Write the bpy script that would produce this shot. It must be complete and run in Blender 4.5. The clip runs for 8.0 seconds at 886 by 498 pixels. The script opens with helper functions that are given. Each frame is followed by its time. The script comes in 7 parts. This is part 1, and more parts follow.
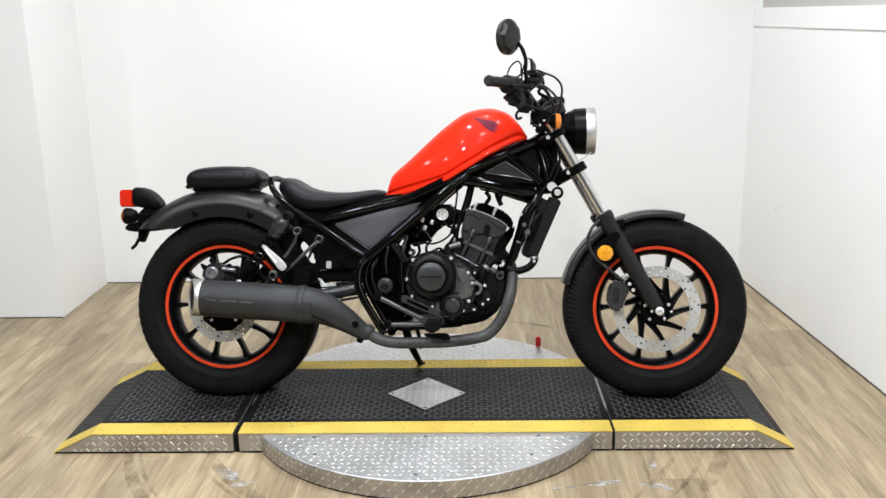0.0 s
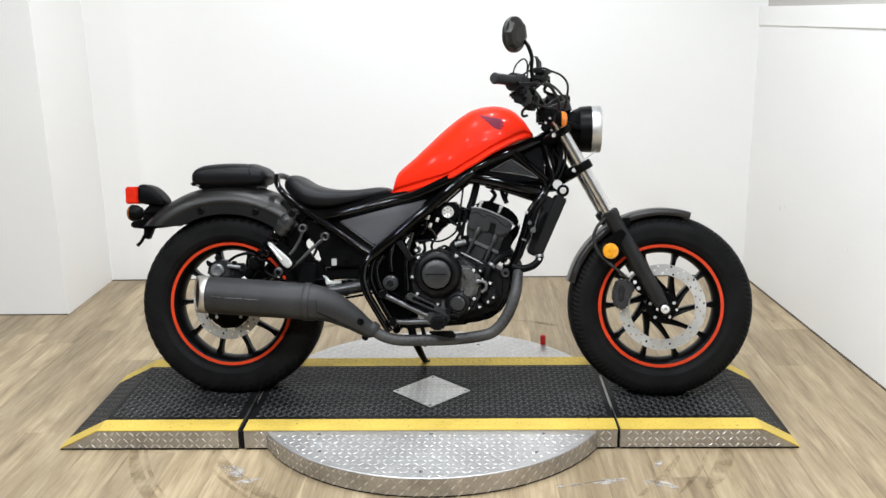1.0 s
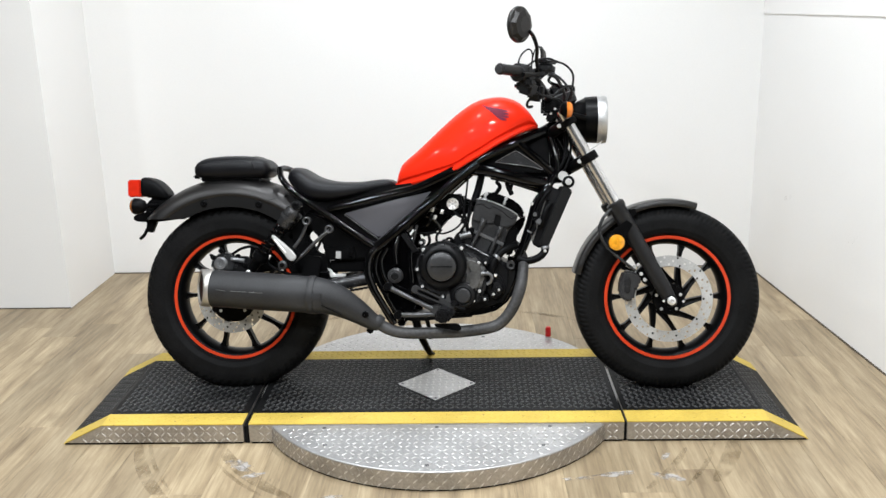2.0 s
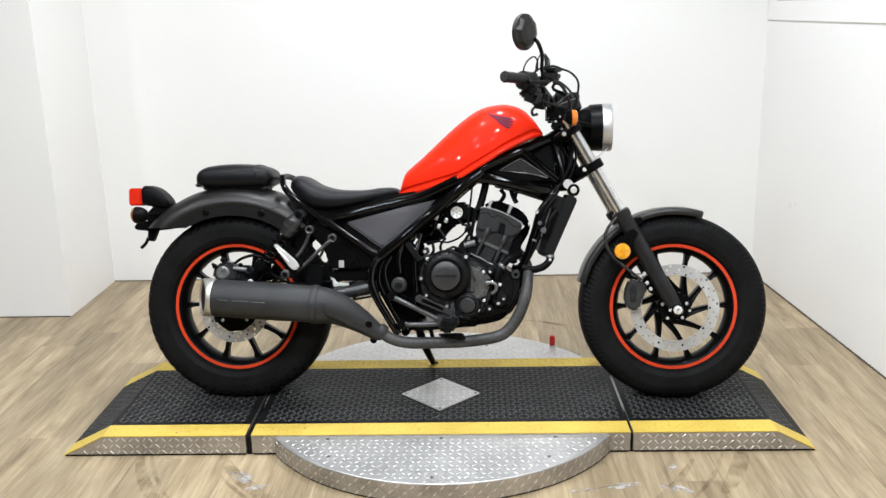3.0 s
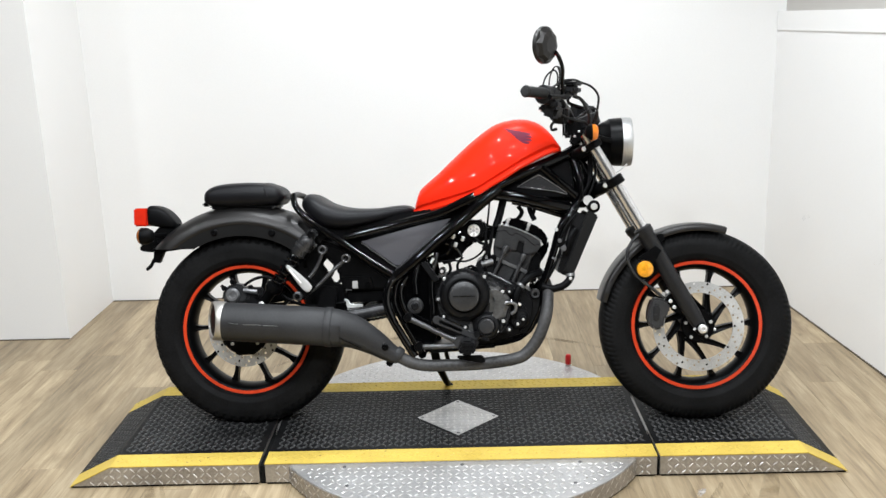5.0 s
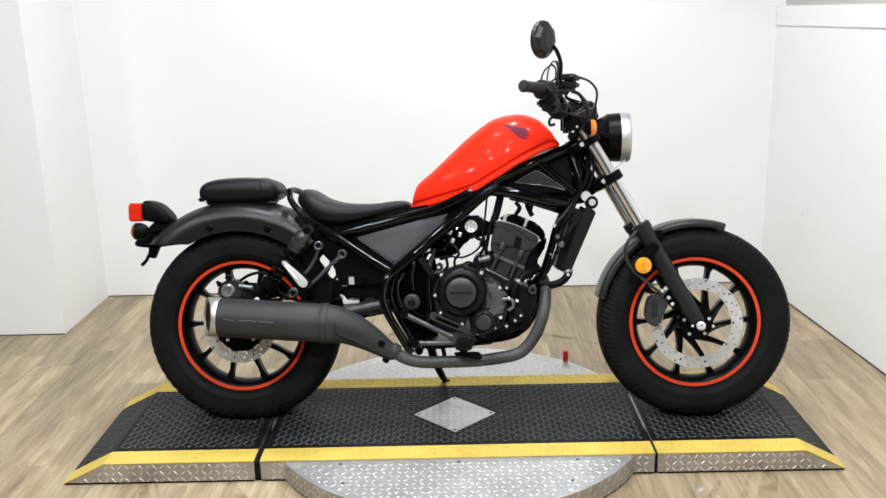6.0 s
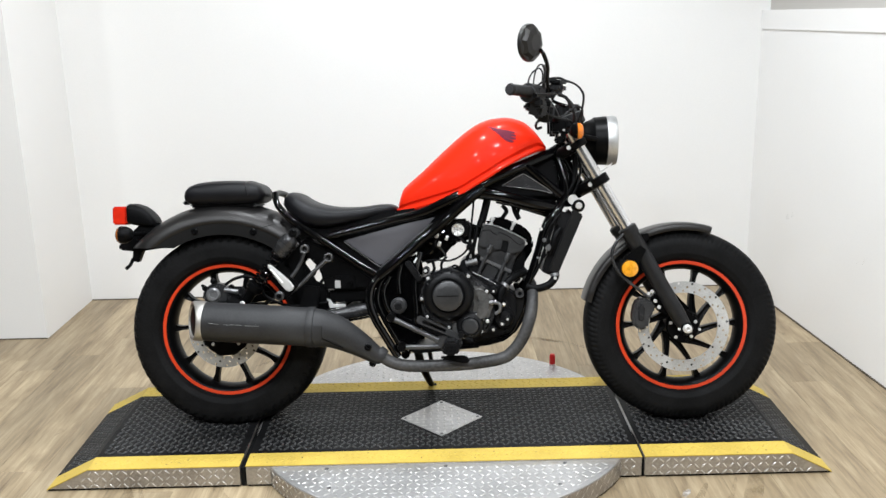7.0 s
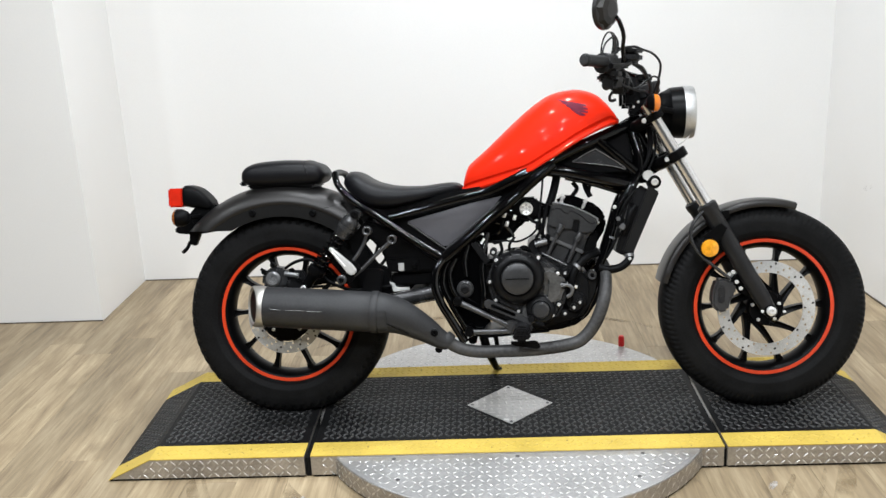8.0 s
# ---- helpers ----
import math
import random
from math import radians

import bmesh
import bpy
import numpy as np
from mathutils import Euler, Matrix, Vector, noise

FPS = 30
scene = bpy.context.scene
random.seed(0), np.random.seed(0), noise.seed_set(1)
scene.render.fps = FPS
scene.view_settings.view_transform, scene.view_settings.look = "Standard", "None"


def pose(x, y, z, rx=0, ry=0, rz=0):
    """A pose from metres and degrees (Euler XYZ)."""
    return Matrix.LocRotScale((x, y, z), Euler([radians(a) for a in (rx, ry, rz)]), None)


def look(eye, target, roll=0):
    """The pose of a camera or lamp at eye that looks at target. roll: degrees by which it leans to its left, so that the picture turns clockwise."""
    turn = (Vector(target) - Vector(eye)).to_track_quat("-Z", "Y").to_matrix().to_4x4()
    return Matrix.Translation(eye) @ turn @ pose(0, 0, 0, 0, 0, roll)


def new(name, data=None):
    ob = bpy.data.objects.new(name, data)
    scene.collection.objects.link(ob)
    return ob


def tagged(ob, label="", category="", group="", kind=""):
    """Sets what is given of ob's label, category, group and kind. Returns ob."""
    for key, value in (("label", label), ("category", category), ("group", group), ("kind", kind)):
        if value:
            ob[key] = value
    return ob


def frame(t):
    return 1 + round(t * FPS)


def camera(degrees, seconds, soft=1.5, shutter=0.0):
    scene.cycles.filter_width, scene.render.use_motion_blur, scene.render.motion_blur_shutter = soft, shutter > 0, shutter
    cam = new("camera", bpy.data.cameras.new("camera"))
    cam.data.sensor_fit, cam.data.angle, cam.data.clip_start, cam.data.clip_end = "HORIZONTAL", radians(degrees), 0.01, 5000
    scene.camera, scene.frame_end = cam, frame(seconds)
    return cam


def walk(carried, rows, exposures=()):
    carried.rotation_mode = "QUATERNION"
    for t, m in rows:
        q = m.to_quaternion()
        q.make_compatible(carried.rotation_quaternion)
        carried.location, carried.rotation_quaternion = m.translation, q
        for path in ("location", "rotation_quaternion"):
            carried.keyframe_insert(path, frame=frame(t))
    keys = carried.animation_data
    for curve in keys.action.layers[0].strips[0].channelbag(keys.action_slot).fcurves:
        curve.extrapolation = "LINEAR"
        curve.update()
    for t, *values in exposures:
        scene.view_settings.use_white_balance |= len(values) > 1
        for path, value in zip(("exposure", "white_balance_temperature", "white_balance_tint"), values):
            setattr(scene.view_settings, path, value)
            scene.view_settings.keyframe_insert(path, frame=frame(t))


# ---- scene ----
cam = camera(51.5, 8.0)
PATH = [
    (0, (0.153, 0.744, 1.401), (0.098, 2.675, 0.885), -1.1),
    (0.1, (0.1516, 0.7438, 1.4002), (0.0933, 2.6746, 0.884), -1.05),
    (0.2, (0.1502, 0.7436, 1.3994), (0.0951, 2.6749, 0.8849), -1.03),
    (0.3, (0.1488, 0.7434, 1.3986), (0.0921, 2.6749, 0.8856), -1.16),
    (0.4, (0.1474, 0.7432, 1.3978), (0.0909, 2.6737, 0.8812), -1.11),
    (0.5, (0.146, 0.743, 1.397), (0.088, 2.673, 0.879), -1.2),
    (0.6, (0.1456, 0.7428, 1.3966), (0.0849, 2.6733, 0.8801), -1.18),
    (0.7, (0.1452, 0.7426, 1.3962), (0.0843, 2.674, 0.8827), -1.06),
    (0.8, (0.1448, 0.7424, 1.3958), (0.0837, 2.6749, 0.8857), -0.99),
    (0.9, (0.1444, 0.7422, 1.3954), (0.0841, 2.675, 0.8855), -0.97),
    (1, (0.144, 0.742, 1.395), (0.083, 2.673, 0.878), -1),
    (1.1, (0.1432, 0.7432, 1.3948), (0.0817, 2.6738, 0.8762), -0.93),
    (1.2, (0.1424, 0.7444, 1.3946), (0.0805, 2.6748, 0.8749), -1.12),
    (1.3, (0.1416, 0.7456, 1.3944), (0.0807, 2.6757, 0.8734), -1.13),
    (1.4, (0.1408, 0.7468, 1.3942), (0.0771, 2.6751, 0.8665), -1.21),
    (1.5, (0.14, 0.748, 1.394), (0.08, 2.675, 0.861), -1.2),
    (1.6, (0.1381, 0.7509, 1.3947), (0.0768, 2.6758, 0.8543), -1.09),
    (1.7, (0.1361, 0.7537, 1.3953), (0.0728, 2.6786, 0.8551), -1.24),
    (2.8, (0.1149, 0.7853, 1.4027), (0.0511, 2.713, 0.874), -1.3),
    (2.9, (0.1129, 0.7881, 1.4033), (0.049, 2.7156, 0.8739), -1.3),
    (3, (0.111, 0.791, 1.404), (0.051, 2.719, 0.876), -1.3),
    (3.1, (0.1012, 0.8016, 1.408), (0.049, 2.731, 0.8843), -1.28),
    (3.2, (0.0914, 0.8122, 1.412), (0.0506, 2.7426, 0.8908), -0.99),
    (3.3, (0.0816, 0.8228, 1.416), (0.041, 2.7532, 0.8948), -1.08),
    (3.4, (0.0718, 0.8334, 1.42), (0.0311, 2.7669, 0.91), -1.54),
    (3.5, (0.062, 0.844, 1.424), (0.029, 2.779, 0.919), -1.4),
    (3.6, (0.052, 0.8492, 1.4214), (0.0145, 2.787, 0.9281), -1.25),
    (3.7, (0.042, 0.8544, 1.4188), (-0.0262, 2.7899, 0.9201), -1.55),
    (3.8, (0.032, 0.8596, 1.4162), (-0.0414, 2.7953, 0.9195), -1.83),
    (3.9, (0.022, 0.8648, 1.4136), (-0.0572, 2.7998, 0.9157), -2.43),
    (4, (0.012, 0.87, 1.411), (-0.06, 2.807, 0.92), -2.3),
    (4.1, (0.0118, 0.8704, 1.4114), (-0.0509, 2.8071, 0.9173), -2.21),
    (4.3, (0.0114, 0.8712, 1.4122), (-0.0441, 2.808, 0.916), -2.15),
    (4.4, (0.0112, 0.8716, 1.4126), (-0.049, 2.8075, 0.9126), -2.18),
    (4.5, (0.011, 0.872, 1.413), (-0.044, 2.808, 0.912), -2),
    (4.6, (0.0111, 0.8741, 1.4129), (-0.0422, 2.8099, 0.911), -2.02),
    (4.7, (0.0113, 0.8763, 1.4127), (-0.0342, 2.8116, 0.9087), -1.91),
    (5.8, (0.0127, 0.8997, 1.4113), (-0.0099, 2.8319, 0.8963), -1.49),
    (5.9, (0.0129, 0.9019, 1.4111), (-0.0136, 2.8326, 0.8912), -1.51),
    (6, (0.013, 0.904, 1.411), (-0.013, 2.835, 0.892), -1.5),
    (6.1, (0.0132, 0.9048, 1.4104), (-0.0181, 2.8356, 0.8908), -1.41),
    (6.2, (0.0134, 0.9056, 1.4098), (-0.0202, 2.8379, 0.8959), -1.37),
    (6.3, (0.0136, 0.9064, 1.4092), (-0.0166, 2.839, 0.8961), -1),
    (6.4, (0.0138, 0.9072, 1.4086), (-0.0121, 2.8386, 0.8912), -1.15),
    (6.5, (0.014, 0.908, 1.408), (-0.005, 2.838, 0.885), -1.6),
    (6.6, (0.0132, 0.9088, 1.4086), (-0.0015, 2.841, 0.8934), -1.55),
    (6.7, (0.0124, 0.9096, 1.4092), (0.0034, 2.8423, 0.8953), -1.46),
    (6.8, (0.0116, 0.9104, 1.4098), (0.0088, 2.8423, 0.8925), -1.35),
    (6.9, (0.0108, 0.9112, 1.4104), (0.0154, 2.8435, 0.8941), -1.36),
    (7, (0.01, 0.912, 1.411), (0.015, 2.845, 0.897), -1.3),
    (7.1, (0.0036, 0.917, 1.411), (0.0108, 2.8493, 0.8947), -1.05),
    (7.2, (-0.0028, 0.922, 1.411), (0.005, 2.8512, 0.8835), -0.94),
    (7.3, (-0.0092, 0.927, 1.411), (-0.0073, 2.8569, 0.8864), -0.99),
    (7.4, (-0.0156, 0.932, 1.411), (-0.0207, 2.8634, 0.8924), -1.29),
    (7.5, (-0.022, 0.937, 1.411), (-0.041, 2.87, 0.899), -1.4),
    (7.6, (-0.0328, 0.9588, 1.4114), (-0.0642, 2.8903, 0.8952), -1.51),
    (7.7, (-0.0436, 0.9806, 1.4118), (-0.0901, 2.9103, 0.8902), -1.85),
    (7.8, (-0.0544, 1.0024, 1.4122), (-0.1044, 2.9259, 0.8684), -2.07),
    (7.9, (-0.0652, 1.0242, 1.4126), (-0.1269, 2.9393, 0.8399), -2.03),
    (8, (-0.076, 1.046, 1.413), (-0.159, 2.96, 0.838), -2.6),
]
walk(cam, [(t, look(eye, target, roll)) for t, eye, target, roll in PATH],
     exposures=[(0.0, -0.04), (1.5, -0.03), (3.0, 0.0), (4.5, 0.0), (6.0, 0.0), (7.0, -0.04), (8.0, -0.08)])

# ---- light ----
world = bpy.data.worlds.new("world")
scene.world = world
world.use_nodes = True
world.node_tree.nodes["Background"].inputs[0].default_value = (0.9, 0.95, 1.0, 1)
world.node_tree.nodes["Background"].inputs[1].default_value = 0.05
scene.view_settings.exposure = 0.0
LAMP_WATTS = 31.5


# ---- materials ----
def mat(name, col, rough=0.5, metal=0.0, var=0.12, scale=4.0, fine=60.0, bump=0.1, depth=0.001, coat=0.0,
        stretch=(1, 1, 1), col2=None, trans=0.0, emit=0.0, spec=0.5, rvar=0.12, wear=0.0):
    """A surface with large soft variation, fine grain and a little relief."""
    m = bpy.data.materials.new(name)
    m.use_nodes = True
    nt = m.node_tree
    b = nt.nodes["Principled BSDF"]
    tc = nt.nodes.new("ShaderNodeTexCoord")
    mp = nt.nodes.new("ShaderNodeMapping")
    mp.inputs["Scale"].default_value = stretch
    nt.links.new(tc.outputs["Object"], mp.inputs["Vector"])
    big = nt.nodes.new("ShaderNodeTexNoise")
    big.inputs["Scale"].default_value = scale
    big.inputs["Detail"].default_value = 4
    small = nt.nodes.new("ShaderNodeTexNoise")
    small.inputs["Scale"].default_value = fine
    small.inputs["Detail"].default_value = 3
    for n in (big, small):
        nt.links.new(mp.outputs[0], n.inputs["Vector"])
    add = nt.nodes.new("ShaderNodeMix")
    add.inputs[0].default_value = 0.4
    nt.links.new(big.outputs[0], add.inputs[2])
    nt.links.new(small.outputs[0], add.inputs[3])
    ramp = nt.nodes.new("ShaderNodeValToRGB")
    c2 = col2 if col2 else tuple(min(1.0, c * (1 + var)) for c in col)
    c1 = tuple(c * (1 - var) for c in col)
    ramp.color_ramp.elements[0].position, ramp.color_ramp.elements[1].position = 0.34, 0.66
    ramp.color_ramp.elements[0].color, ramp.color_ramp.elements[1].color = (*c1, 1), (*c2, 1)
    nt.links.new(add.outputs[0], ramp.inputs[0])
    nt.links.new(ramp.outputs[0], b.inputs["Base Color"])
    rr = nt.nodes.new("ShaderNodeMapRange")
    rr.inputs[3].default_value, rr.inputs[4].default_value = max(0.02, rough * (1 - rvar)), min(1, rough * (1 + rvar))
    nt.links.new(add.outputs[0], rr.inputs[0])
    nt.links.new(rr.outputs[0], b.inputs["Roughness"])
    if wear:
        chips, cut, over = nt.nodes.new("ShaderNodeTexNoise"), nt.nodes.new("ShaderNodeMapRange"), nt.nodes.new("ShaderNodeMix")
        chips.inputs["Scale"].default_value, chips.inputs["Detail"].default_value = 85.0, 6
        cut.inputs[1].default_value, cut.inputs[2].default_value = 0.92 - wear, 0.98 - wear
        over.data_type = "RGBA"
        over.inputs[7].default_value = (0.05, 0.045, 0.035, 1)
        nt.links.new(mp.outputs[0], chips.inputs["Vector"])
        nt.links.new(chips.outputs[0], cut.inputs[0])
        nt.links.new(cut.outputs[0], over.inputs[0])
        nt.links.new(ramp.outputs[0], over.inputs[6])
        nt.links.new(over.outputs[2], b.inputs["Base Color"])
    if bump:
        bp = nt.nodes.new("ShaderNodeBump")
        bp.inputs["Strength"].default_value, bp.inputs["Distance"].default_value = bump, depth
        nt.links.new(small.outputs[0], bp.inputs["Height"])
        nt.links.new(bp.outputs[0], b.inputs["Normal"])
    b.inputs["Metallic"].default_value = metal
    b.inputs["Coat Weight"].default_value = coat
    b.inputs["Coat Roughness"].default_value = 0.04
    b.inputs["Transmission Weight"].default_value = trans
    b.inputs["Specular IOR Level"].default_value = spec
    if emit:
        b.inputs["Emission Color"].default_value = (1, 1, 1, 1)
        b.inputs["Emission Strength"].default_value = emit
    return m


def wood_floor():
    """Wood-look vinyl: broad and fine grain along the plank, tinted plank by plank."""
    m = bpy.data.materials.new("plank_vinyl")
    m.use_nodes = True
    nt = m.node_tree
    b = nt.nodes["Principled BSDF"]
    tc, info = nt.nodes.new("ShaderNodeTexCoord"), nt.nodes.new("ShaderNodeObjectInfo")
    shift = nt.nodes.new("ShaderNodeVectorMath")
    shift.operation = "MULTIPLY_ADD"
    shift.inputs[1].default_value = (1, 1, 1)
    comb = nt.nodes.new("ShaderNodeCombineXYZ")
    mul = nt.nodes.new("ShaderNodeMath")
    mul.operation, mul.inputs[1].default_value = "MULTIPLY", 37.0
    nt.links.new(info.outputs["Random"], mul.inputs[0])
    for k in range(3):
        nt.links.new(mul.outputs[0], comb.inputs[k])
    nt.links.new(tc.outputs["Object"], shift.inputs[0])
    nt.links.new(comb.outputs[0], shift.inputs[2])
    noises = []
    for sc, st, det in ((1.0, (17, 1.7, 1), 8), (1.0, (95, 5.0, 1), 6), (1.0, (8, 2.8, 1), 5), (1.0, (22, 9, 1), 3)):
        mp = nt.nodes.new("ShaderNodeMapping")
        mp.inputs["Scale"].default_value = st
        n = nt.nodes.new("ShaderNodeTexNoise")
        n.inputs["Scale"].default_value, n.inputs["Detail"].default_value = sc, det
        n.inputs["Distortion"].default_value = 0.45
        n.inputs["Roughness"].default_value = 0.62
        nt.links.new(shift.outputs[0], mp.inputs[0])
        nt.links.new(mp.outputs[0], n.inputs["Vector"])
        noises.append(n)
    ramp = nt.nodes.new("ShaderNodeValToRGB")
    els = ramp.color_ramp.elements
    els[0].position, els[0].color = 0.31, (0.140, 0.099, 0.057, 1)
    els[1].position, els[1].color = 0.66, (0.475, 0.379, 0.246, 1)
    e = els.new(0.5)
    e.color = (0.330, 0.252, 0.154, 1)
    mix = nt.nodes.new("ShaderNodeMix")
    mix.inputs[0].default_value = 0.40
    nt.links.new(noises[0].outputs[0], mix.inputs[2])
    nt.links.new(noises[1].outputs[0], mix.inputs[3])
    nt.links.new(mix.outputs[0], ramp.inputs[0])
    tint = nt.nodes.new("ShaderNodeHueSaturation")
    tint.inputs["Saturation"].default_value = 1.0
    val = nt.nodes.new("ShaderNodeMapRange")
    val.inputs[3].default_value, val.inputs[4].default_value = 0.84, 1.14
    nt.links.new(info.outputs["Random"], val.inputs[0])
    nt.links.new(val.outputs[0], tint.inputs["Value"])
    nt.links.new(ramp.outputs[0], tint.inputs["Color"])
    grey = nt.nodes.new("ShaderNodeMix")
    grey.data_type = "RGBA"
    gm = nt.nodes.new("ShaderNodeMapRange")
    gm.inputs[1].default_value, gm.inputs[2].default_value = 0.50, 0.68
    gm.inputs[4].default_value = 0.42
    nt.links.new(noises[2].outputs[0], gm.inputs[0])
    nt.links.new(gm.outputs[0], grey.inputs[0])
    nt.links.new(tint.outputs[0], grey.inputs[6])
    grey.inputs[7].default_value = (0.195, 0.140, 0.082, 1)
    # small dark knots here and there
    knot, dark = nt.nodes.new("ShaderNodeMapRange"), nt.nodes.new("ShaderNodeMix")
    knot.inputs[1].default_value, knot.inputs[2].default_value, knot.inputs[4].default_value = 0.68, 0.80, 0.75
    dark.data_type = "RGBA"
    dark.inputs[7].default_value = (0.13, 0.095, 0.06, 1)
    nt.links.new(noises[3].outputs[0], knot.inputs[0])
    nt.links.new(knot.outputs[0], dark.inputs[0])
    nt.links.new(grey.outputs[2], dark.inputs[6])
    nt.links.new(dark.outputs[2], b.inputs["Base Color"])
    rr = nt.nodes.new("ShaderNodeMapRange")
    rr.inputs[3].default_value, rr.inputs[4].default_value = 0.38, 0.55
    nt.links.new(noises[2].outputs[0], rr.inputs[0])
    nt.links.new(rr.outputs[0], b.inputs["Roughness"])
    bp = nt.nodes.new("ShaderNodeBump")
    bp.inputs["Strength"].default_value, bp.inputs["Distance"].default_value = 0.25, 0.0008
    nt.links.new(noises[1].outputs[0], bp.inputs["Height"])
    nt.links.new(bp.outputs[0], b.inputs["Normal"])
    return m


WALL = mat("white_wall_paint", (0.80, 0.79, 0.775), 0.55, var=0.02, scale=1.2, fine=140, bump=0.12, depth=0.0006)
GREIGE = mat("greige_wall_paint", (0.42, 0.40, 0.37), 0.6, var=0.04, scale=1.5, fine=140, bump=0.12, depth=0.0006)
# colours of unseen surfaces, set dark to hold down bounce and reflections
CEIL = mat("ceiling_paint", (0.20, 0.20, 0.20), 0.8, var=0.03)
DIM = mat("unseen_dark_wall", (0.06, 0.06, 0.062), 0.7, var=0.05)
JOINT = mat("floor_joint", (0.17, 0.13, 0.085), 0.8)
PLANK = wood_floor()
ALU = mat("diamond_plate_aluminium", (0.56, 0.551, 0.546), 0.44, 0.8, var=0.14, scale=7, fine=90, bump=0.15, rvar=0.3)
# same metal as the plate, made lighter to paint the lugs' glints
PLATE = mat("glint_tread_lug", (0.69, 0.68, 0.665), 0.37, 0.8, var=0.12, scale=9, fine=90, bump=0.1, rvar=0.3)
ALU_SIDE = mat("worn_aluminium_edge", (0.42, 0.395, 0.365), 0.42, 0.8, var=0.28, scale=9, fine=120, bump=0.2, rvar=0.3)
DECK = mat("black_deck_coating", (0.0070, 0.0070, 0.0073), 0.42, var=0.4, scale=6, fine=150, bump=0.35, rvar=0.3, spec=0.10)
YELLOW = mat("yellow_safety_paint", (0.55, 0.395, 0.078), 0.5, var=0.12, scale=8, fine=110, bump=0.2, wear=0.255, spec=0.22)
RUBBER = mat("tyre_rubber", (0.0058, 0.0058, 0.0060), 0.60, var=0.5, scale=12, fine=160, bump=0.3, spec=0.09)
GLOSS = mat("gloss_black_paint", (0.0012, 0.0012, 0.0014), 0.06, var=0.2, fine=30, bump=0.07, depth=0.002, spec=0.22)
SATIN = mat("satin_black_metal", (0.0022, 0.0022, 0.0024), 0.34, var=0.25, scale=14, bump=0.1, spec=0.08)
PLASTIC = mat("black_plastic", (0.0026, 0.0026, 0.0029), 0.42, var=0.25, scale=20, fine=220, bump=0.2, spec=0.07)
GUNMETAL = mat("matt_gunmetal_paint", (0.030, 0.0285, 0.0280), 0.36, 0.6, var=0.12, scale=10, fine=300, bump=0.06, rvar=0.1, spec=0.35)
# on the rear fender this darker tone paints the shade below its crease
FLANGE = mat("matt_dark_flange", (0.0100, 0.0098, 0.0098), 0.42, 0.4, var=0.15, scale=10, fine=300, bump=0.08, spec=0.25)
PANEL = mat("satin_grey_panel", (0.138, 0.136, 0.149), 0.30, 0.5, var=0.05, scale=3, fine=300, bump=0.03)
RED = mat("red_tank_paint", (0.66, 0.020, 0.005), 0.40, var=0.03, coat=0.2, bump=0.0, spec=0.05)
RED.node_tree.nodes["Principled BSDF"].inputs["Coat Roughness"].default_value = 0.05
CHROME = mat("chrome", (0.72, 0.72, 0.73), 0.18, 0.92, var=0.06, scale=20, bump=0.0)
STEEL = mat("brushed_steel", (0.74, 0.73, 0.715), 0.32, 0.75, var=0.12, scale=20, fine=200, bump=0.1)
DISC = mat("brake_disc_steel", (0.57, 0.57, 0.565), 0.38, 0.6, var=0.25, scale=9, fine=260, bump=0.1)
ALLOY = mat("bare_cast_alloy", (0.20, 0.199, 0.196), 0.33, 0.85, var=0.35, scale=18, fine=120, bump=0.06)
CAST = mat("grey_cast_alloy", (0.17, 0.17, 0.172), 0.32, 0.6, var=0.25, scale=25, fine=240, bump=0.25)
DARKCAST = mat("dark_cast_alloy", (0.010, 0.010, 0.0108), 0.36, 0.4, var=0.25, scale=25, fine=240, bump=0.25, spec=0.2)
MUFFLER = mat("matt_black_muffler", (0.030, 0.030, 0.0312), 0.50, 0.15, var=0.28, scale=9, fine=200, bump=0.15, spec=0.25)
CAPSTEEL = mat("satin_steel_cap", (0.42, 0.40, 0.37), 0.42, 0.65, var=0.14, scale=16, fine=120, bump=0.1)
RIMSTEEL = mat("grey_steel_ring", (0.46, 0.46, 0.455), 0.40, 0.8, var=0.22, scale=20, fine=200, bump=0.05)
# lug tops lighter than the deck: wear, plus caught light put into the colour
TREAD = mat("worn_lit_black_tread", (0.022, 0.022, 0.0222), 0.36, var=0.45, scale=5, fine=150, bump=0.2, rvar=0.3, spec=0.40)
LACQUER = mat("polished_black_lacquer", (0.0015, 0.0015, 0.0017), 0.07, var=0.2, fine=30, bump=0.12, depth=0.002, spec=0.48)
FACE = mat("grey_cover_face", (0.046, 0.046, 0.047), 0.32, 0.45, var=0.3, scale=22, fine=260, bump=0.2, spec=0.3)
HEADER = mat("heat_greyed_pipe", (0.050, 0.049, 0.049), 0.50, 0.3, var=0.6, scale=9, fine=90, bump=0.2, spec=0.3)
VINYL = mat("black_seat_vinyl", (0.0045, 0.0045, 0.0056), 0.42, var=0.25, scale=10, fine=420, bump=0.45, depth=0.0008, spec=0.19)
STRIPE = mat("orange_rim_tape", (0.60, 0.052, 0.016), 0.22, var=0.10, scale=12)
AMBER = mat("amber_lens", (0.74, 0.31, 0.018), 0.18, var=0.25, scale=90, fine=200, coat=0.6, bump=0.0)
ORANGE = mat("orange_signal_lens", (0.68, 0.18, 0.012), 0.2, var=0.2, scale=90, fine=200, coat=0.5, bump=0.0)
DIMAMBER = mat("smoked_amber_lens", (0.30, 0.09, 0.012), 0.2, var=0.06, coat=0.5, bump=0.0)
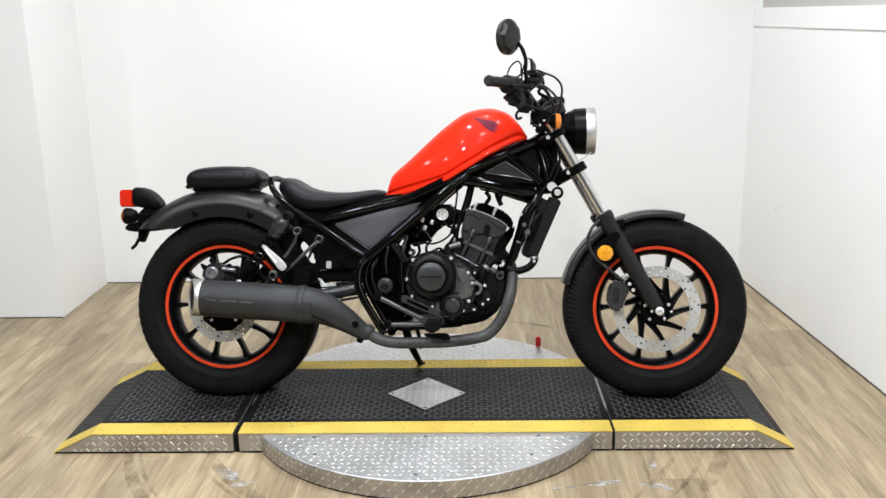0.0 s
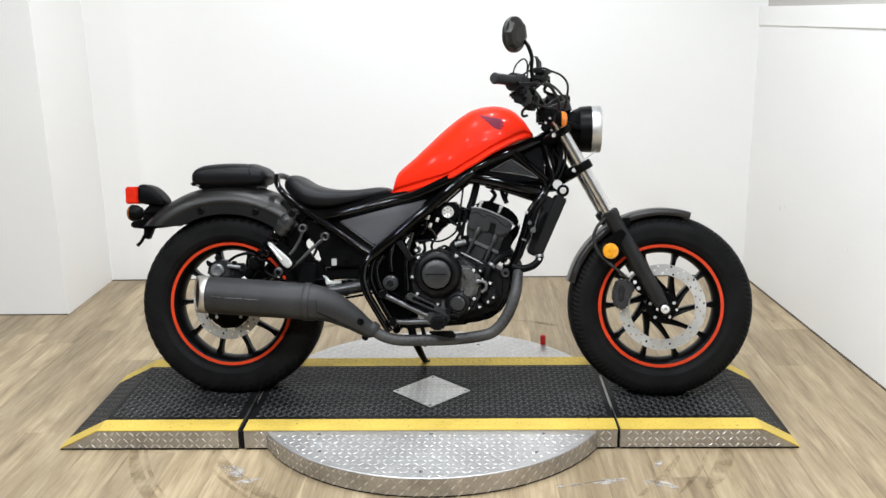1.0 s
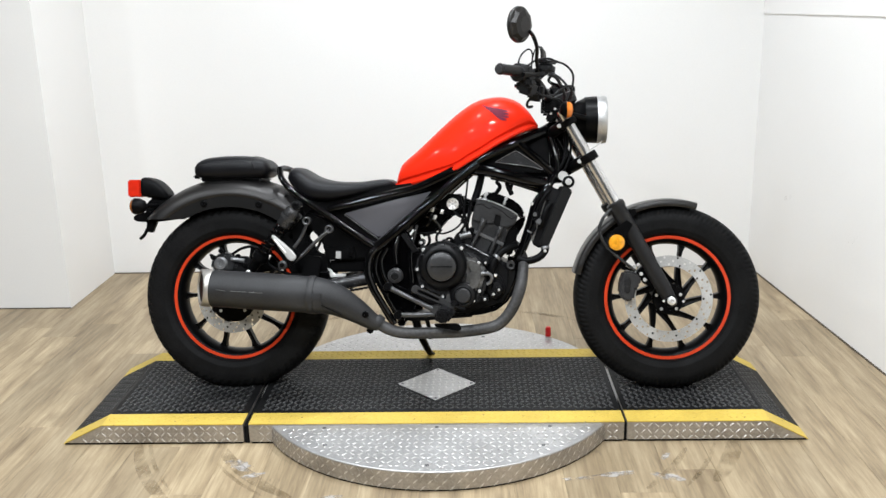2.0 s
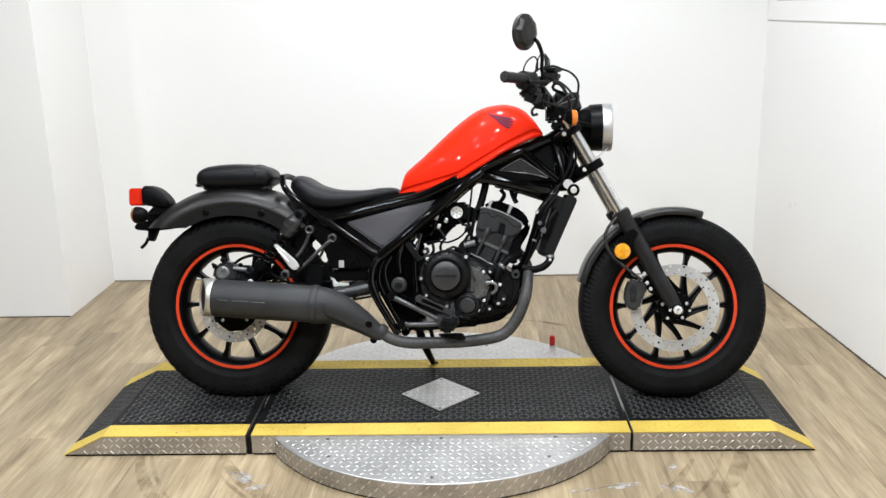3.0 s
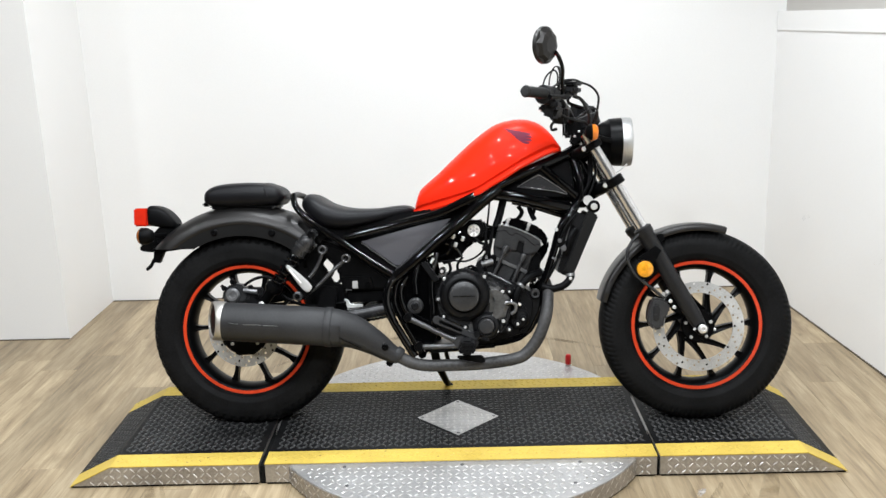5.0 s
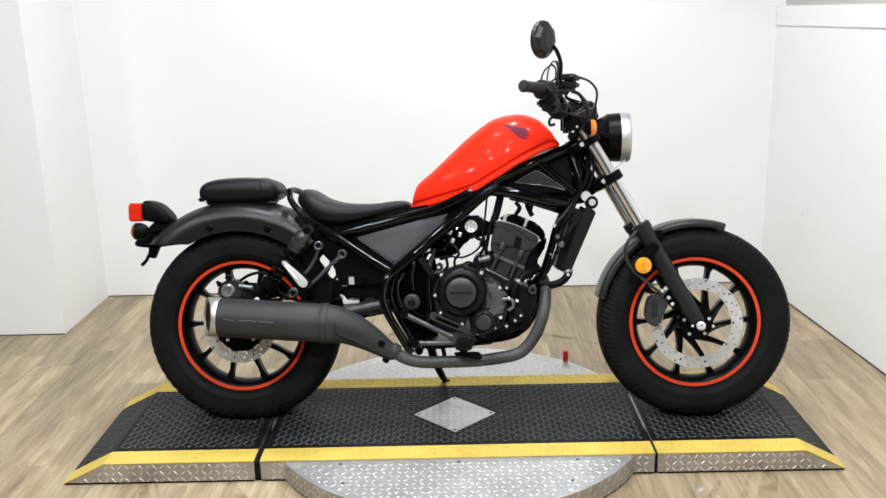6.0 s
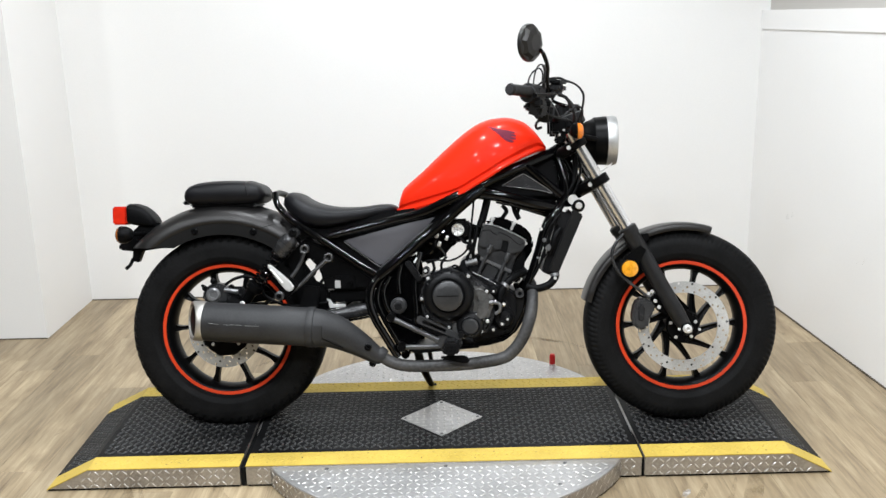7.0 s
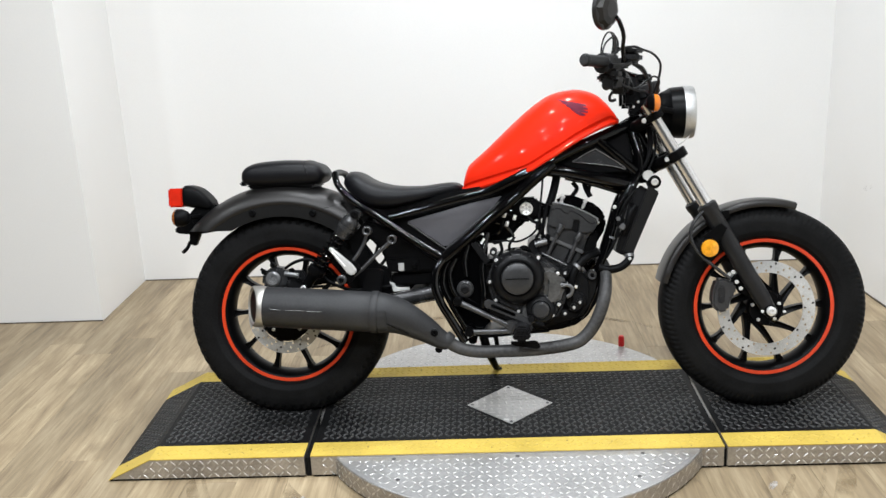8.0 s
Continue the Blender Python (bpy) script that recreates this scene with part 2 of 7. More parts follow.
REDLENS = mat("red_lens", (0.58, 0.022, 0.008), 0.18, var=0.10, scale=40, coat=0.6, bump=0.0)
GLASS = mat("headlamp_glass", (0.95, 0.95, 0.95), 0.03, trans=1.0, bump=0.0)
MIRROR = mat("mirror_glass", (0.9, 0.9, 0.9), 0.02, 1.0, var=0.0, bump=0.0)
EMBLEM = mat("dark_emblem", (0.12, 0.013, 0.030), 0.5, bump=0.0, spec=0.1)
REDPIN = mat("red_plastic", (0.55, 0.01, 0.01), 0.4)
BOLT = mat("zinc_bolt", (0.86, 0.85, 0.83), 0.25, 0.55, var=0.1, bump=0.0)
# black lifted to grey, with light from the walls put into the colour
SWITCH = mat("lit_black_switchgear", (0.0125, 0.0125, 0.0132), 0.42, var=0.3, scale=20, fine=220, bump=0.25, spec=0.22)
HANGER = mat("grey_cast_hanger", (0.070, 0.070, 0.072), 0.30, 0.6, var=0.25, scale=25, fine=240, bump=0.15, spec=0.4)
HEADGREY = mat("matt_grey_engine_casting", (0.043, 0.043, 0.044), 0.33, 0.45, var=0.25, scale=22, fine=240, bump=0.2, spec=0.35)
HEADCAST = mat("grey_black_casting", (0.040, 0.040, 0.0415), 0.27, 0.5, var=0.25, scale=25, fine=240, bump=0.2, spec=0.35)
COVER = mat("textured_engine_cover", (0.0055, 0.0055, 0.006), 0.36, 0.3, var=0.2, scale=30, fine=300, bump=0.2, spec=0.2)
LIGHT = mat("lamp_diffuser", (1, 1, 1), 0.5, emit=2.0)


# ---- shapes: each gives (vertices, faces) ----
def smooth_path(pts, n):
    """Points along a Catmull-Rom curve through pts."""
    if n <= 1 or len(pts) < 3:
        return [Vector(p) for p in pts]
    p = [Vector(q) for q in pts]
    p = [2 * p[0] - p[1]] + p + [2 * p[-1] - p[-2]]
    out = []
    for i in range(1, len(p) - 2):
        for k in range(n):
            t = k / n
            out.append(0.5 * (2 * p[i] + (p[i + 1] - p[i - 1]) * t + (2 * p[i - 1] - 5 * p[i] + 4 * p[i + 1] - p[i + 2]) * t * t
                              + (3 * p[i] - p[i - 1] - 3 * p[i + 1] + p[i + 2]) * t ** 3))
    return out + [p[-2]]


def tube(pts, r, seg=12, n=5):
    """A round bar along pts; r is a radius or one radius for each given point."""
    path = smooth_path(pts, n)
    if isinstance(r, (int, float)):
        radii = [r] * len(path)
    else:
        radii = [v.x for v in smooth_path([(a, 0, 0) for a in r], n)]
        if len(radii) != len(path):
            radii = list(np.interp(np.linspace(0, 1, len(path)), np.linspace(0, 1, len(r)), r))
    V, F = [], []
    side = None
    for i, c in enumerate(path):
        d = (path[min(i + 1, len(path) - 1)] - path[max(i - 1, 0)]).normalized()
        if side is None:
            side = d.cross(Vector((0, 0, 1)) if abs(d.z) < 0.9 else Vector((1, 0, 0))).normalized()
        side = (side - d * side.dot(d)).normalized()
        up = d.cross(side)
        for k in range(seg):
            a = 2 * math.pi * k / seg
            V.append(c + radii[i] * (math.cos(a) * side + math.sin(a) * up))
    for i in range(len(path) - 1):
        for k in range(seg):
            F.append((i * seg + k, i * seg + (k + 1) % seg, (i + 1) * seg + (k + 1) % seg, (i + 1) * seg + k))
    F.append(tuple(range(seg))[::-1])
    F.append(tuple((len(path) - 1) * seg + k for k in range(seg)))
    return V, F


AXES = {"x": ((1, 0, 0), (0, 1, 0), (0, 0, 1)), "y": ((0, 1, 0), (0, 0, 1), (1, 0, 0)), "z": ((0, 0, 1), (1, 0, 0), (0, 1, 0))}


def lathe(profile, axis="y", at=(0, 0, 0), seg=32, closed=False):
    """A turned body: profile rows are (along the axis, radius); axis is a letter or a direction."""
    if isinstance(axis, str):
        w, u, v = (Vector(q) for q in AXES[axis])
    else:
        w = Vector(axis).normalized()
        u = w.cross(Vector((0, 0, 1)) if abs(w.z) < 0.9 else Vector((1, 0, 0))).normalized()
        v = w.cross(u)
    at = Vector(at)
    V, F = [], []
    n = len(profile)
    for a, r in profile:
        for k in range(seg):
            t = 2 * math.pi * k / seg
            V.append(at + w * a + max(r, 1e-5) * (math.cos(t) * u + math.sin(t) * v))
    for i in range(n if closed else n - 1):
        j = (i + 1) % n
        for k in range(seg):
            F.append((i * seg + k, i * seg + (k + 1) % seg, j * seg + (k + 1) % seg, j * seg + k))
    if not closed:
        F.append(tuple(range(seg))[::-1])
        F.append(tuple((n - 1) * seg + k for k in range(seg)))
    return V, F


def from_bm(bm):
    bm.verts.ensure_lookup_table()
    bm.verts.index_update()
    out = [v.co.copy() for v in bm.verts], [tuple(v.index for v in f.verts) for f in bm.faces]
    bm.free()
    return out


def prism(poly, y0, y1, bevel=0.004, seg=2):
    """A plate: the outline poly in (x, z), from y0 to y1, with rounded edges."""
    bm = bmesh.new()
    f = bm.faces.new([bm.verts.new((x, y0, z)) for x, z in poly])
    ex = bmesh.ops.extrude_face_region(bm, geom=[f])
    for e in ex["geom"]:
        if isinstance(e, bmesh.types.BMVert):
            e.co.y = y1
    bmesh.ops.recalc_face_normals(bm, faces=bm.faces)
    if bevel:
        bmesh.ops.bevel(bm, geom=list(bm.edges), offset=bevel, segments=seg, affect="EDGES", clamp_overlap=True)
    return from_bm(bm)


def box(c, s, bevel=0.004, turn=(0, 0, 0), seg=2):
    bm = bmesh.new()
    bmesh.ops.create_cube(bm, size=1, matrix=Matrix.Diagonal((*s, 1)))
    if bevel:
        bmesh.ops.bevel(bm, geom=list(bm.edges), offset=bevel, segments=seg, affect="EDGES", clamp_overlap=True)
    bmesh.ops.transform(bm, matrix=pose(*c, *turn), verts=bm.verts)
    return from_bm(bm)


def loft(rings, caps=True, loop=True):
    """A skin over rings of equal length."""
    n = len(rings[0])
    V, F = [Vector(p) for r in rings for p in r], []
    for i in range(len(rings) - 1):
        for k in range(n if loop else n - 1):
            F.append((i * n + k, i * n + (k + 1) % n, (i + 1) * n + (k + 1) % n, (i + 1) * n + k))
    if caps:
        F.append(tuple(range(n))[::-1])
        F.append(tuple((len(rings) - 1) * n + k for k in range(n)))
    return V, F


def join(*shapes):
    V, F = [], []
    for v, f in shapes:
        o = len(V)
        V += list(v)
        F += [tuple(i + o for i in q) for q in f]
    return V, F


def moved(shape, m):
    return [m @ Vector(p) for p in shape[0]], shape[1]


def mesh_of(name, shape, material, angle=38):
    me = bpy.data.meshes.new(name)
    me.from_pydata([tuple(v) for v in shape[0]], [], shape[1])
    bm = bmesh.new()
    bm.from_mesh(me)
    bmesh.ops.recalc_face_normals(bm, faces=bm.faces)
    bm.to_mesh(me)
    bm.free()
    me.materials.append(material)
    me.polygons.foreach_set("use_smooth", [True] * len(me.polygons))
    me.set_sharp_from_angle(angle=radians(angle))
    return me


def part(name, shape, material, parent=None, label="", angle=38):
    ob = new(name, mesh_of(name, shape, material, angle))
    if parent:
        ob.parent = parent
    if label:
        ob["label"] = label
    return ob


def same(name, mesh, m, parent):
    """One more piece on a shared mesh."""
    ob = new(name, mesh)
    ob.parent = parent
    ob.matrix_basis = m
    return ob


def thing(name, label, category, group="", at=None):
    ob = new(name)
    if at is not None:
        ob.matrix_basis = at
    return tagged(ob, label, category, group)


# ---- the room ----
BACK, JUT, LEFT, NEAR, TOP = 5.37, 4.815, -1.765, -6.5, 3.0
RIGHT0, RSLOPE = 1.555, 0.069          # the right wall's foot: x = RIGHT0 + RSLOPE * (BACK - y)


def structure(name, shape, material, label, category):
    return tagged(part(name, shape, material, None, label, angle=20), label, category, "", "structure")


def slab(x0, x1, y0, y1, z0, z1):
    return box(((x0 + x1) / 2, (y0 + y1) / 2, (z0 + z1) / 2), (x1 - x0, y1 - y0, z1 - z0), 0)


floor = structure("floor", slab(-7.0, 2.6, NEAR - 0.1, BACK + 0.1, -0.12, -0.004), JOINT,
                  "light tan wood-look plank floor with scuffs", "floor")
structure("wall_north", slab(LEFT - 0.15, RIGHT0 + 0.25, BACK, BACK + 0.12, -0.004, TOP), WALL, "plain white painted back wall", "wall")
structure("wall_west", slab(LEFT - 0.12, LEFT, JUT + 0.12, BACK, -0.004, TOP), WALL, "short white wall return beside the alcove", "wall")
structure("wall_jut", slab(-6.9, LEFT, JUT, JUT + 0.12, -0.004, TOP), WALL, "white wall standing forward of the alcove", "wall")
# out of view: dark walls and ceiling added to keep reflections low
structure("wall_far_west", slab(-7.02, -6.9, NEAR, JUT + 0.12, -0.004, TOP), DIM, "unseen dark side wall, added to keep reflections dark", "wall")
structure("wall_south", slab(-7.02, 2.6, NEAR - 0.12, NEAR, -0.004, TOP), DIM, "unseen dark wall behind, added to keep reflections dark", "wall")
structure("ceiling", slab(-7.1, 2.6, NEAR - 0.12, BACK + 0.12, TOP, TOP + 0.1), CEIL, "unseen grey ceiling, kept dark to cut bounce", "ceiling")


def right_x(y):
    return RIGHT0 + RSLOPE * (BACK - y)


LEDGE0, LEDGE1, RISE = 1.267, 1.354, 0.011     # the ledge board's foot and head at the back corner, and its rise a metre


def along_right(inset0, inset1, y0, y1, z0, z1, rise0=0.0, rise1=0.0):
    """A bar along the right wall, from inset0 to inset1 metres off its face towards the room."""
    P = [(right_x(y) - i, y, z + r * (BACK - y)) for z, r in ((z0, rise0), (z1, rise1)) for y in (y0, y1) for i in (inset0, inset1)]
    return P, [(0, 1, 3, 2), (4, 6, 7, 5), (0, 4, 5, 1), (2, 3, 7, 6), (0, 2, 6, 4), (1, 5, 7, 3)]


structure("wall_east", along_right(-0.12, 0, NEAR, BACK, -0.004, LEDGE1 - 0.02, 0, RISE), WALL, "white painted side wall with faint scuffs", "wall")
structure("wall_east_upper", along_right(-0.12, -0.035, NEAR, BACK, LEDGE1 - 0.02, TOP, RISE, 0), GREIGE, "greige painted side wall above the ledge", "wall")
structure("trim", along_right(-0.036, 0.006, NEAR + 0.01, BACK - 0.004, LEDGE0, LEDGE1, RISE, RISE), WALL, "white boxed ledge along the side wall", "ledge")

# thin dark strips paint the shaded gap between floor and walls
GAP_SHADE = mat("floor_gap_shade", (0.085, 0.065, 0.045), 0.8, var=0.5, scale=14, fine=80)
structure("gap_shade_east", along_right(0.0, 0.006, NEAR, BACK - 0.007, 0.0004, 0.005), GAP_SHADE, "dark strip for the shaded gap at the floor's edge", "floor edge")
structure("gap_shade_north", slab(LEFT + 0.001, RIGHT0 - 0.001, BACK - 0.005, BACK, 0.0004, 0.004), GAP_SHADE, "dark strip for the shaded gap at the floor's edge", "floor edge")
structure("gap_shade_jut", slab(-6.9, LEFT, JUT - 0.005, JUT, 0.0004, 0.004), GAP_SHADE, "dark strip for the shaded gap at the floor's edge", "floor edge")

# ceiling lamps, whose spots show on the tank and the frame tubes
def lamp_panel(x, y):
    la = thing("ceiling_lamp", "round white downlight set in the ceiling", "lamp", "ceiling lamps", pose(x, y, TOP))
    part("trim_ring", lathe([(-0.012, 0.115), (-0.014, 0.125), (0, 0.135), (-0.004, 0.11)], "z", closed=True), WALL, la)
    part("diffuser", lathe([(-0.004, 0.11), (-0.008, 0.05)], "z"), LIGHT, la)
    li = bpy.data.lights.new("downlight", "AREA")
    li.shape, li.size, li.energy, li.color = "DISK", 0.20, LAMP_WATTS, (0.895, 0.950, 1.0)
    lo = new("downlight", li)
    lo.parent = la
    lo.matrix_basis = pose(0, 0, -0.02)


# the one at (0.0, 4.35) is added to brighten back wall and turntable
for lx, ly in ((-1.3, 0.5), (-0.2, 0.4), (0.85, 0.5), (-1.3, 1.9), (-0.2, 1.8), (0.9, 1.9), (-0.7, 3.42), (0.65, 3.42), (0.0, 4.35), (-2.7, 2.4), (-2.5, 0.6)):
    lamp_panel(lx, ly)

# ---- the turntable platform ----
YC, TOPZ = 3.752, 0.068
Y_FRONT, Y_REAR, BAND = YC - 0.308, YC + 0.308, 0.078
DISC_R, DISC_X, DISC_Y = 0.620, 0.010, 3.762


def lugs(inside, m, step=0.030, size=0.028, wide=0.0065, high=0.0016, span=(-1.3, 1.3, -0.7, 0.7), turns=(45, -45)):
    """Raised lens-shaped bars of tread plate, flat on top, crossed row by row on the plane of m wherever inside(u, v) holds."""
    V, F = [], []
    nx, ny = int((span[1] - span[0]) / step), int((span[3] - span[2]) / step)
    rim = ((-0.5, 0), (-0.22, -0.42), (0.22, -0.42), (0.5, 0), (0.22, 0.42), (-0.22, 0.42))
    for i in range(nx):
        for j in range(ny):
            u, v = span[0] + (i + 0.5) * step, span[2] + (j + 0.5) * step
            if not inside(u, v):
                continue
            a = radians(turns[(i + j) % 2]) + random.uniform(-0.05, 0.05)
            c, s = math.cos(a), math.sin(a)
            o = len(V)
            for k, h in ((1.0, 0.0), (0.66, 1.0)):
                for p, q in rim:
                    p, q = p * size * (1 - (1 - k) * 0.5), q * wide * 1.19 * k
                    V.append(m @ Vector((u + p * c - q * s, v + p * s + q * c, h * high)))
            F += [(o + e, o + (e + 1) % 6, o + 6 + (e + 1) % 6, o + 6 + e) for e in range(6)] + [tuple(range(o + 6, o + 12))]
    return V, F


FLAT = pose(0, YC, 0)


def stuff(name, shape, material, parent):
    ob = part(name, shape, material, parent, angle=80)
    ob["kind"] = "stuff"
    return ob


def section(name, label, x0, x1, tip0=None, tip1=None):
    """One length of the platform; tip0 or tip1 is the x at which its end ramp meets the floor."""
    th = thing(name, label, "ramp" if (tip0 is not None or tip1 is not None) else "platform", "platform sections", pose(0, 0, 0))
    lo0, lo1 = (x0 if tip0 is None else tip0), (x1 if tip1 is None else tip1)
    prof = [(lo0 + (0.008 if tip0 is not None else 0), 0.0065), (lo1 - (0.008 if tip1 is not None else 0), 0.0065), (x1, TOPZ), (x0, TOPZ)]
    part("body", prism(prof, Y_FRONT, Y_REAR, 0.0012, 1), ALU_SIDE, th, "worn aluminium side plate", angle=20)
    # black strip draws the shadow line along the platform's foot
    part("foot_strip", box(((lo0 + lo1) / 2, YC, 0.0035), (lo1 - lo0 - 0.01, Y_REAR - Y_FRONT - 0.004, 0.0055), 0.001, seg=1), RUBBER, th, "black foot strip for the shadow line under the edge")

    def skin(ya, yb, z, material, nm, lab=""):
        """A sheet over the top and down the ramp."""
        xs = ([(lo0 + 0.002, 0.0035)] if tip0 is not None else []) + [(x0, TOPZ), (x1, TOPZ)] + ([(lo1 - 0.002, 0.0035)] if tip1 is not None else [])
        rings = [[(x, ya, h + 0.0006), (x, yb, h + 0.0006), (x, yb, h + z), (x, ya, h + z)] for x, h in xs]
        return part(nm, loft(rings), material, th, lab, angle=10)
    skin(Y_FRONT + BAND, Y_REAR - BAND, 0.003, DECK, "deck", "black coated tread deck")
    skin(Y_FRONT - 0.002, Y_FRONT + BAND, 0.0034, YELLOW, "edge_stripe", "yellow painted safety edge")
    skin(Y_REAR - BAND, Y_REAR + 0.002, 0.0034, YELLOW, "edge_stripe", "yellow painted safety edge")
    zf = 0.0030
    lim = 0.308 - BAND
    stuff("deck_treads", lugs(lambda u, v: x0 + 0.012 < u < x1 - 0.012 and abs(v) < lim - 0.008 and abs(u) / 0.141 + abs(v + 0.005) / 0.141 > 1.08,
                              FLAT @ pose(0, 0, TOPZ + zf), step=0.0195, size=0.0225, wide=0.0085, high=0.0024), TREAD, th)
    stuff("stripe_treads", lugs(lambda u, v: x0 + 0.012 < u < x1 - 0.012 and lim + 0.01 < abs(v) < 0.3, FLAT @ pose(0, 0, TOPZ + 0.0034), step=0.0215, size=0.022, wide=0.006, high=0.0014), YELLOW, th)
    for tip, edge in ((tip0, x0), (tip1, x1)):
        if tip is not None:
            run = abs(tip - edge)
            tilt = math.degrees(math.atan2(TOPZ - 0.003, run)) * (1 if tip > edge else -1)
            m = pose(edge, YC, TOPZ + 0.003) @ pose(0, 0, 0, 0, tilt, 0)
            sgn = 1 if tip > edge else -1
            stuff("ramp_treads", lugs(lambda u, v: 0.010 < sgn * u < run - 0.016 and abs(v) < lim - 0.008, m, step=0.0190, size=0.0215, wide=0.0082, high=0.0024, span=(-0.165, 0.165, -0.25, 0.25)), TREAD, th)
    # treads on the upright front face
    face = pose(0, Y_FRONT - 0.0004, 0, 90)

    def on_face(u, v):
        h0 = 0.009
        if not (min(lo0, x0) + 0.02 < u < max(lo1, x1) - 0.02 and h0 < v < TOPZ - 0.007):
            return False
        if u < x0:
            return v < TOPZ * (u - lo0) / (x0 - lo0) - 0.016
        if u > x1:
            return v < TOPZ * (lo1 - u) / (lo1 - x1) - 0.016
        return True
    stuff("side_treads", lugs(on_face, face, step=0.0215, size=0.0205, wide=0.0045, high=0.0015, span=(-1.3, 1.3, 0.003, 0.0680)), PLATE, th)
    return th


GAP = 0.0075
section("end_ramp", "black and yellow end ramp of aluminium tread plate", -1.078, -0.606 - GAP * 1.5, tip0=-1.212)
middle = section("turntable_bridge", "black and yellow middle platform of aluminium tread plate", -0.606 + GAP, 0.612 - GAP * 0.6)
section("end_ramp", "black and yellow end ramp of aluminium tread plate", 0.612 + GAP * 0.6, 1.066, tip1=1.192)

# black filler stands in for the shade inside the open gaps
for gx in (-0.606 - GAP * 0.25, 0.612):
    part("gap_shade_fill", box((gx, YC, 0.031), (GAP * 1.9, Y_REAR - Y_FRONT - 0.012, 0.060), 0.001, seg=1), RUBBER, middle, "black filler for the shade in the gap")

# bare metal diamond in the middle of the deck
DIA = 0.137
part("diamond", ([(-DIA, YC - 0.005, TOPZ + 0.0046), (0, YC - DIA - 0.005, TOPZ + 0.0046), (DIA, YC - 0.005, TOPZ + 0.0046), (0, YC + DIA - 0.005, TOPZ + 0.0046),
                  (-DIA, YC - 0.005, TOPZ + 0.001), (0, YC - DIA - 0.005, TOPZ + 0.001), (DIA, YC - 0.005, TOPZ + 0.001), (0, YC + DIA - 0.005, TOPZ + 0.001)],
                 [(0, 1, 2, 3), (0, 4, 5, 1), (1, 5, 6, 2), (2, 6, 7, 3), (3, 7, 4, 0)]), ALU, middle, "bare aluminium diamond", angle=10)
stuff("diamond_treads", lugs(lambda u, v: abs(u) + abs(v) < DIA - 0.018, FLAT @ pose(0, -0.005, TOPZ + 0.0046), step=0.0230, size=0.0240, wide=0.0080, high=0.0014, span=(-0.1398, 0.1398, -0.1398, 0.1398), turns=(0, 90)), PLATE, middle)

# the round turntable under the bridge
table = thing("turntable", "round aluminium tread-plate turntable on the floor", "turntable", "", pose(DISC_X, DISC_Y, 0))
part("top_plate", lathe([(0.0068, DISC_R - 0.004), (TOPZ - 0.0065, DISC_R - 0.002), (TOPZ - 0.005, DISC_R - 0.004), (TOPZ - 0.005, 0.02)], "z", seg=128), ALU, table, angle=25)
# black ring draws the shadow line round the turntable's foot
part("foot_ring", lathe([(0.0008, DISC_R - 0.012), (0.0008, DISC_R - 0.001), (0.0065, DISC_R - 0.001), (0.0065, DISC_R - 0.012)], "z", seg=128, closed=True), RUBBER, table, "black foot ring for the shadow line under the rim")
part("skirt", lathe([(0.0065, DISC_R - 0.001), (TOPZ - 0.007, DISC_R - 0.001), (TOPZ - 0.007, DISC_R + 0.002), (0.0065, DISC_R + 0.002)], "z", seg=128, closed=True), ALU_SIDE, table, "worn tread-plate skirt")
stuff("table_treads", lugs(lambda u, v: math.hypot(u, v) < DISC_R - 0.016 and abs(v + DISC_Y - YC) > 0.318, pose(0, 0, TOPZ - 0.005), step=0.0235, size=0.0215, wide=0.0050, high=0.0015, span=(-0.66, 0.66, -0.66, 0.66)), PLATE, table)
V, F = [], []
for k in range(180):
    for j in range(3):
        m = pose(0, 0, 0, 0, 0, 2 * (k + 0.5)) @ pose(DISC_R + 0.0022, 0, 0.012 + 0.0205 * j) @ pose(0, 0, 0, 90, 0, 90)
        q = 0.0085 if (k + j) % 2 else -0.0085
        V, F = join((V, F), moved(([(-0.0085, -q, 0), (0.002, -0.002, 0), (0.0085, q, 0), (-0.002, 0.002, 0), (0, 0, 0.0015)], [(0, 1, 4), (1, 2, 4), (2, 3, 4), (3, 0, 4)]), m))
stuff("skirt_treads", (V, F), PLATE, table)
screw_mesh = mesh_of("screw", lathe([(0, 0.0065), (0.0014, 0.0063), (0.0018, 0.0035), (0.0008, 0.003)], "z", seg=12), CAST)
for u, v in ((-1, 0), (1, 0), (0, -1), (0, 1)):
    same("screw", screw_mesh, pose(u * (DIA - 0.016), YC - 0.005 + v * (DIA - 0.016), TOPZ + 0.0046) @ Matrix.Diagonal((0.8, 0.8, 0.8, 1)), middle)
for sx, sy in ((-0.36, -0.335), (0, -0.335), (0.36, -0.335), (-0.34, -0.45), (-0.02, -0.58), (0.33, -0.46), (-0.36, 0.315), (0.0, 0.315), (0.36, 0.315), (0.16, 0.46), (-0.2, 0.48)):
    same("screw", screw_mesh, pose(sx, sy, TOPZ - 0.005), table)
pin = thing("locking_pin", "small red plastic pin on the turntable's rim", "pin", "", pose(0.428, 4.203, TOPZ - 0.005))
part("grip", lathe([(0.006, 0.006), (0.008, 0.011), (0.04, 0.011), (0.046, 0.008), (0.047, 0.002)], "z", seg=16), REDPIN, pin)
part("collar", lathe([(0, 0.012), (0.006, 0.012), (0.0065, 0.006)], "z", seg=16), STEEL, pin)

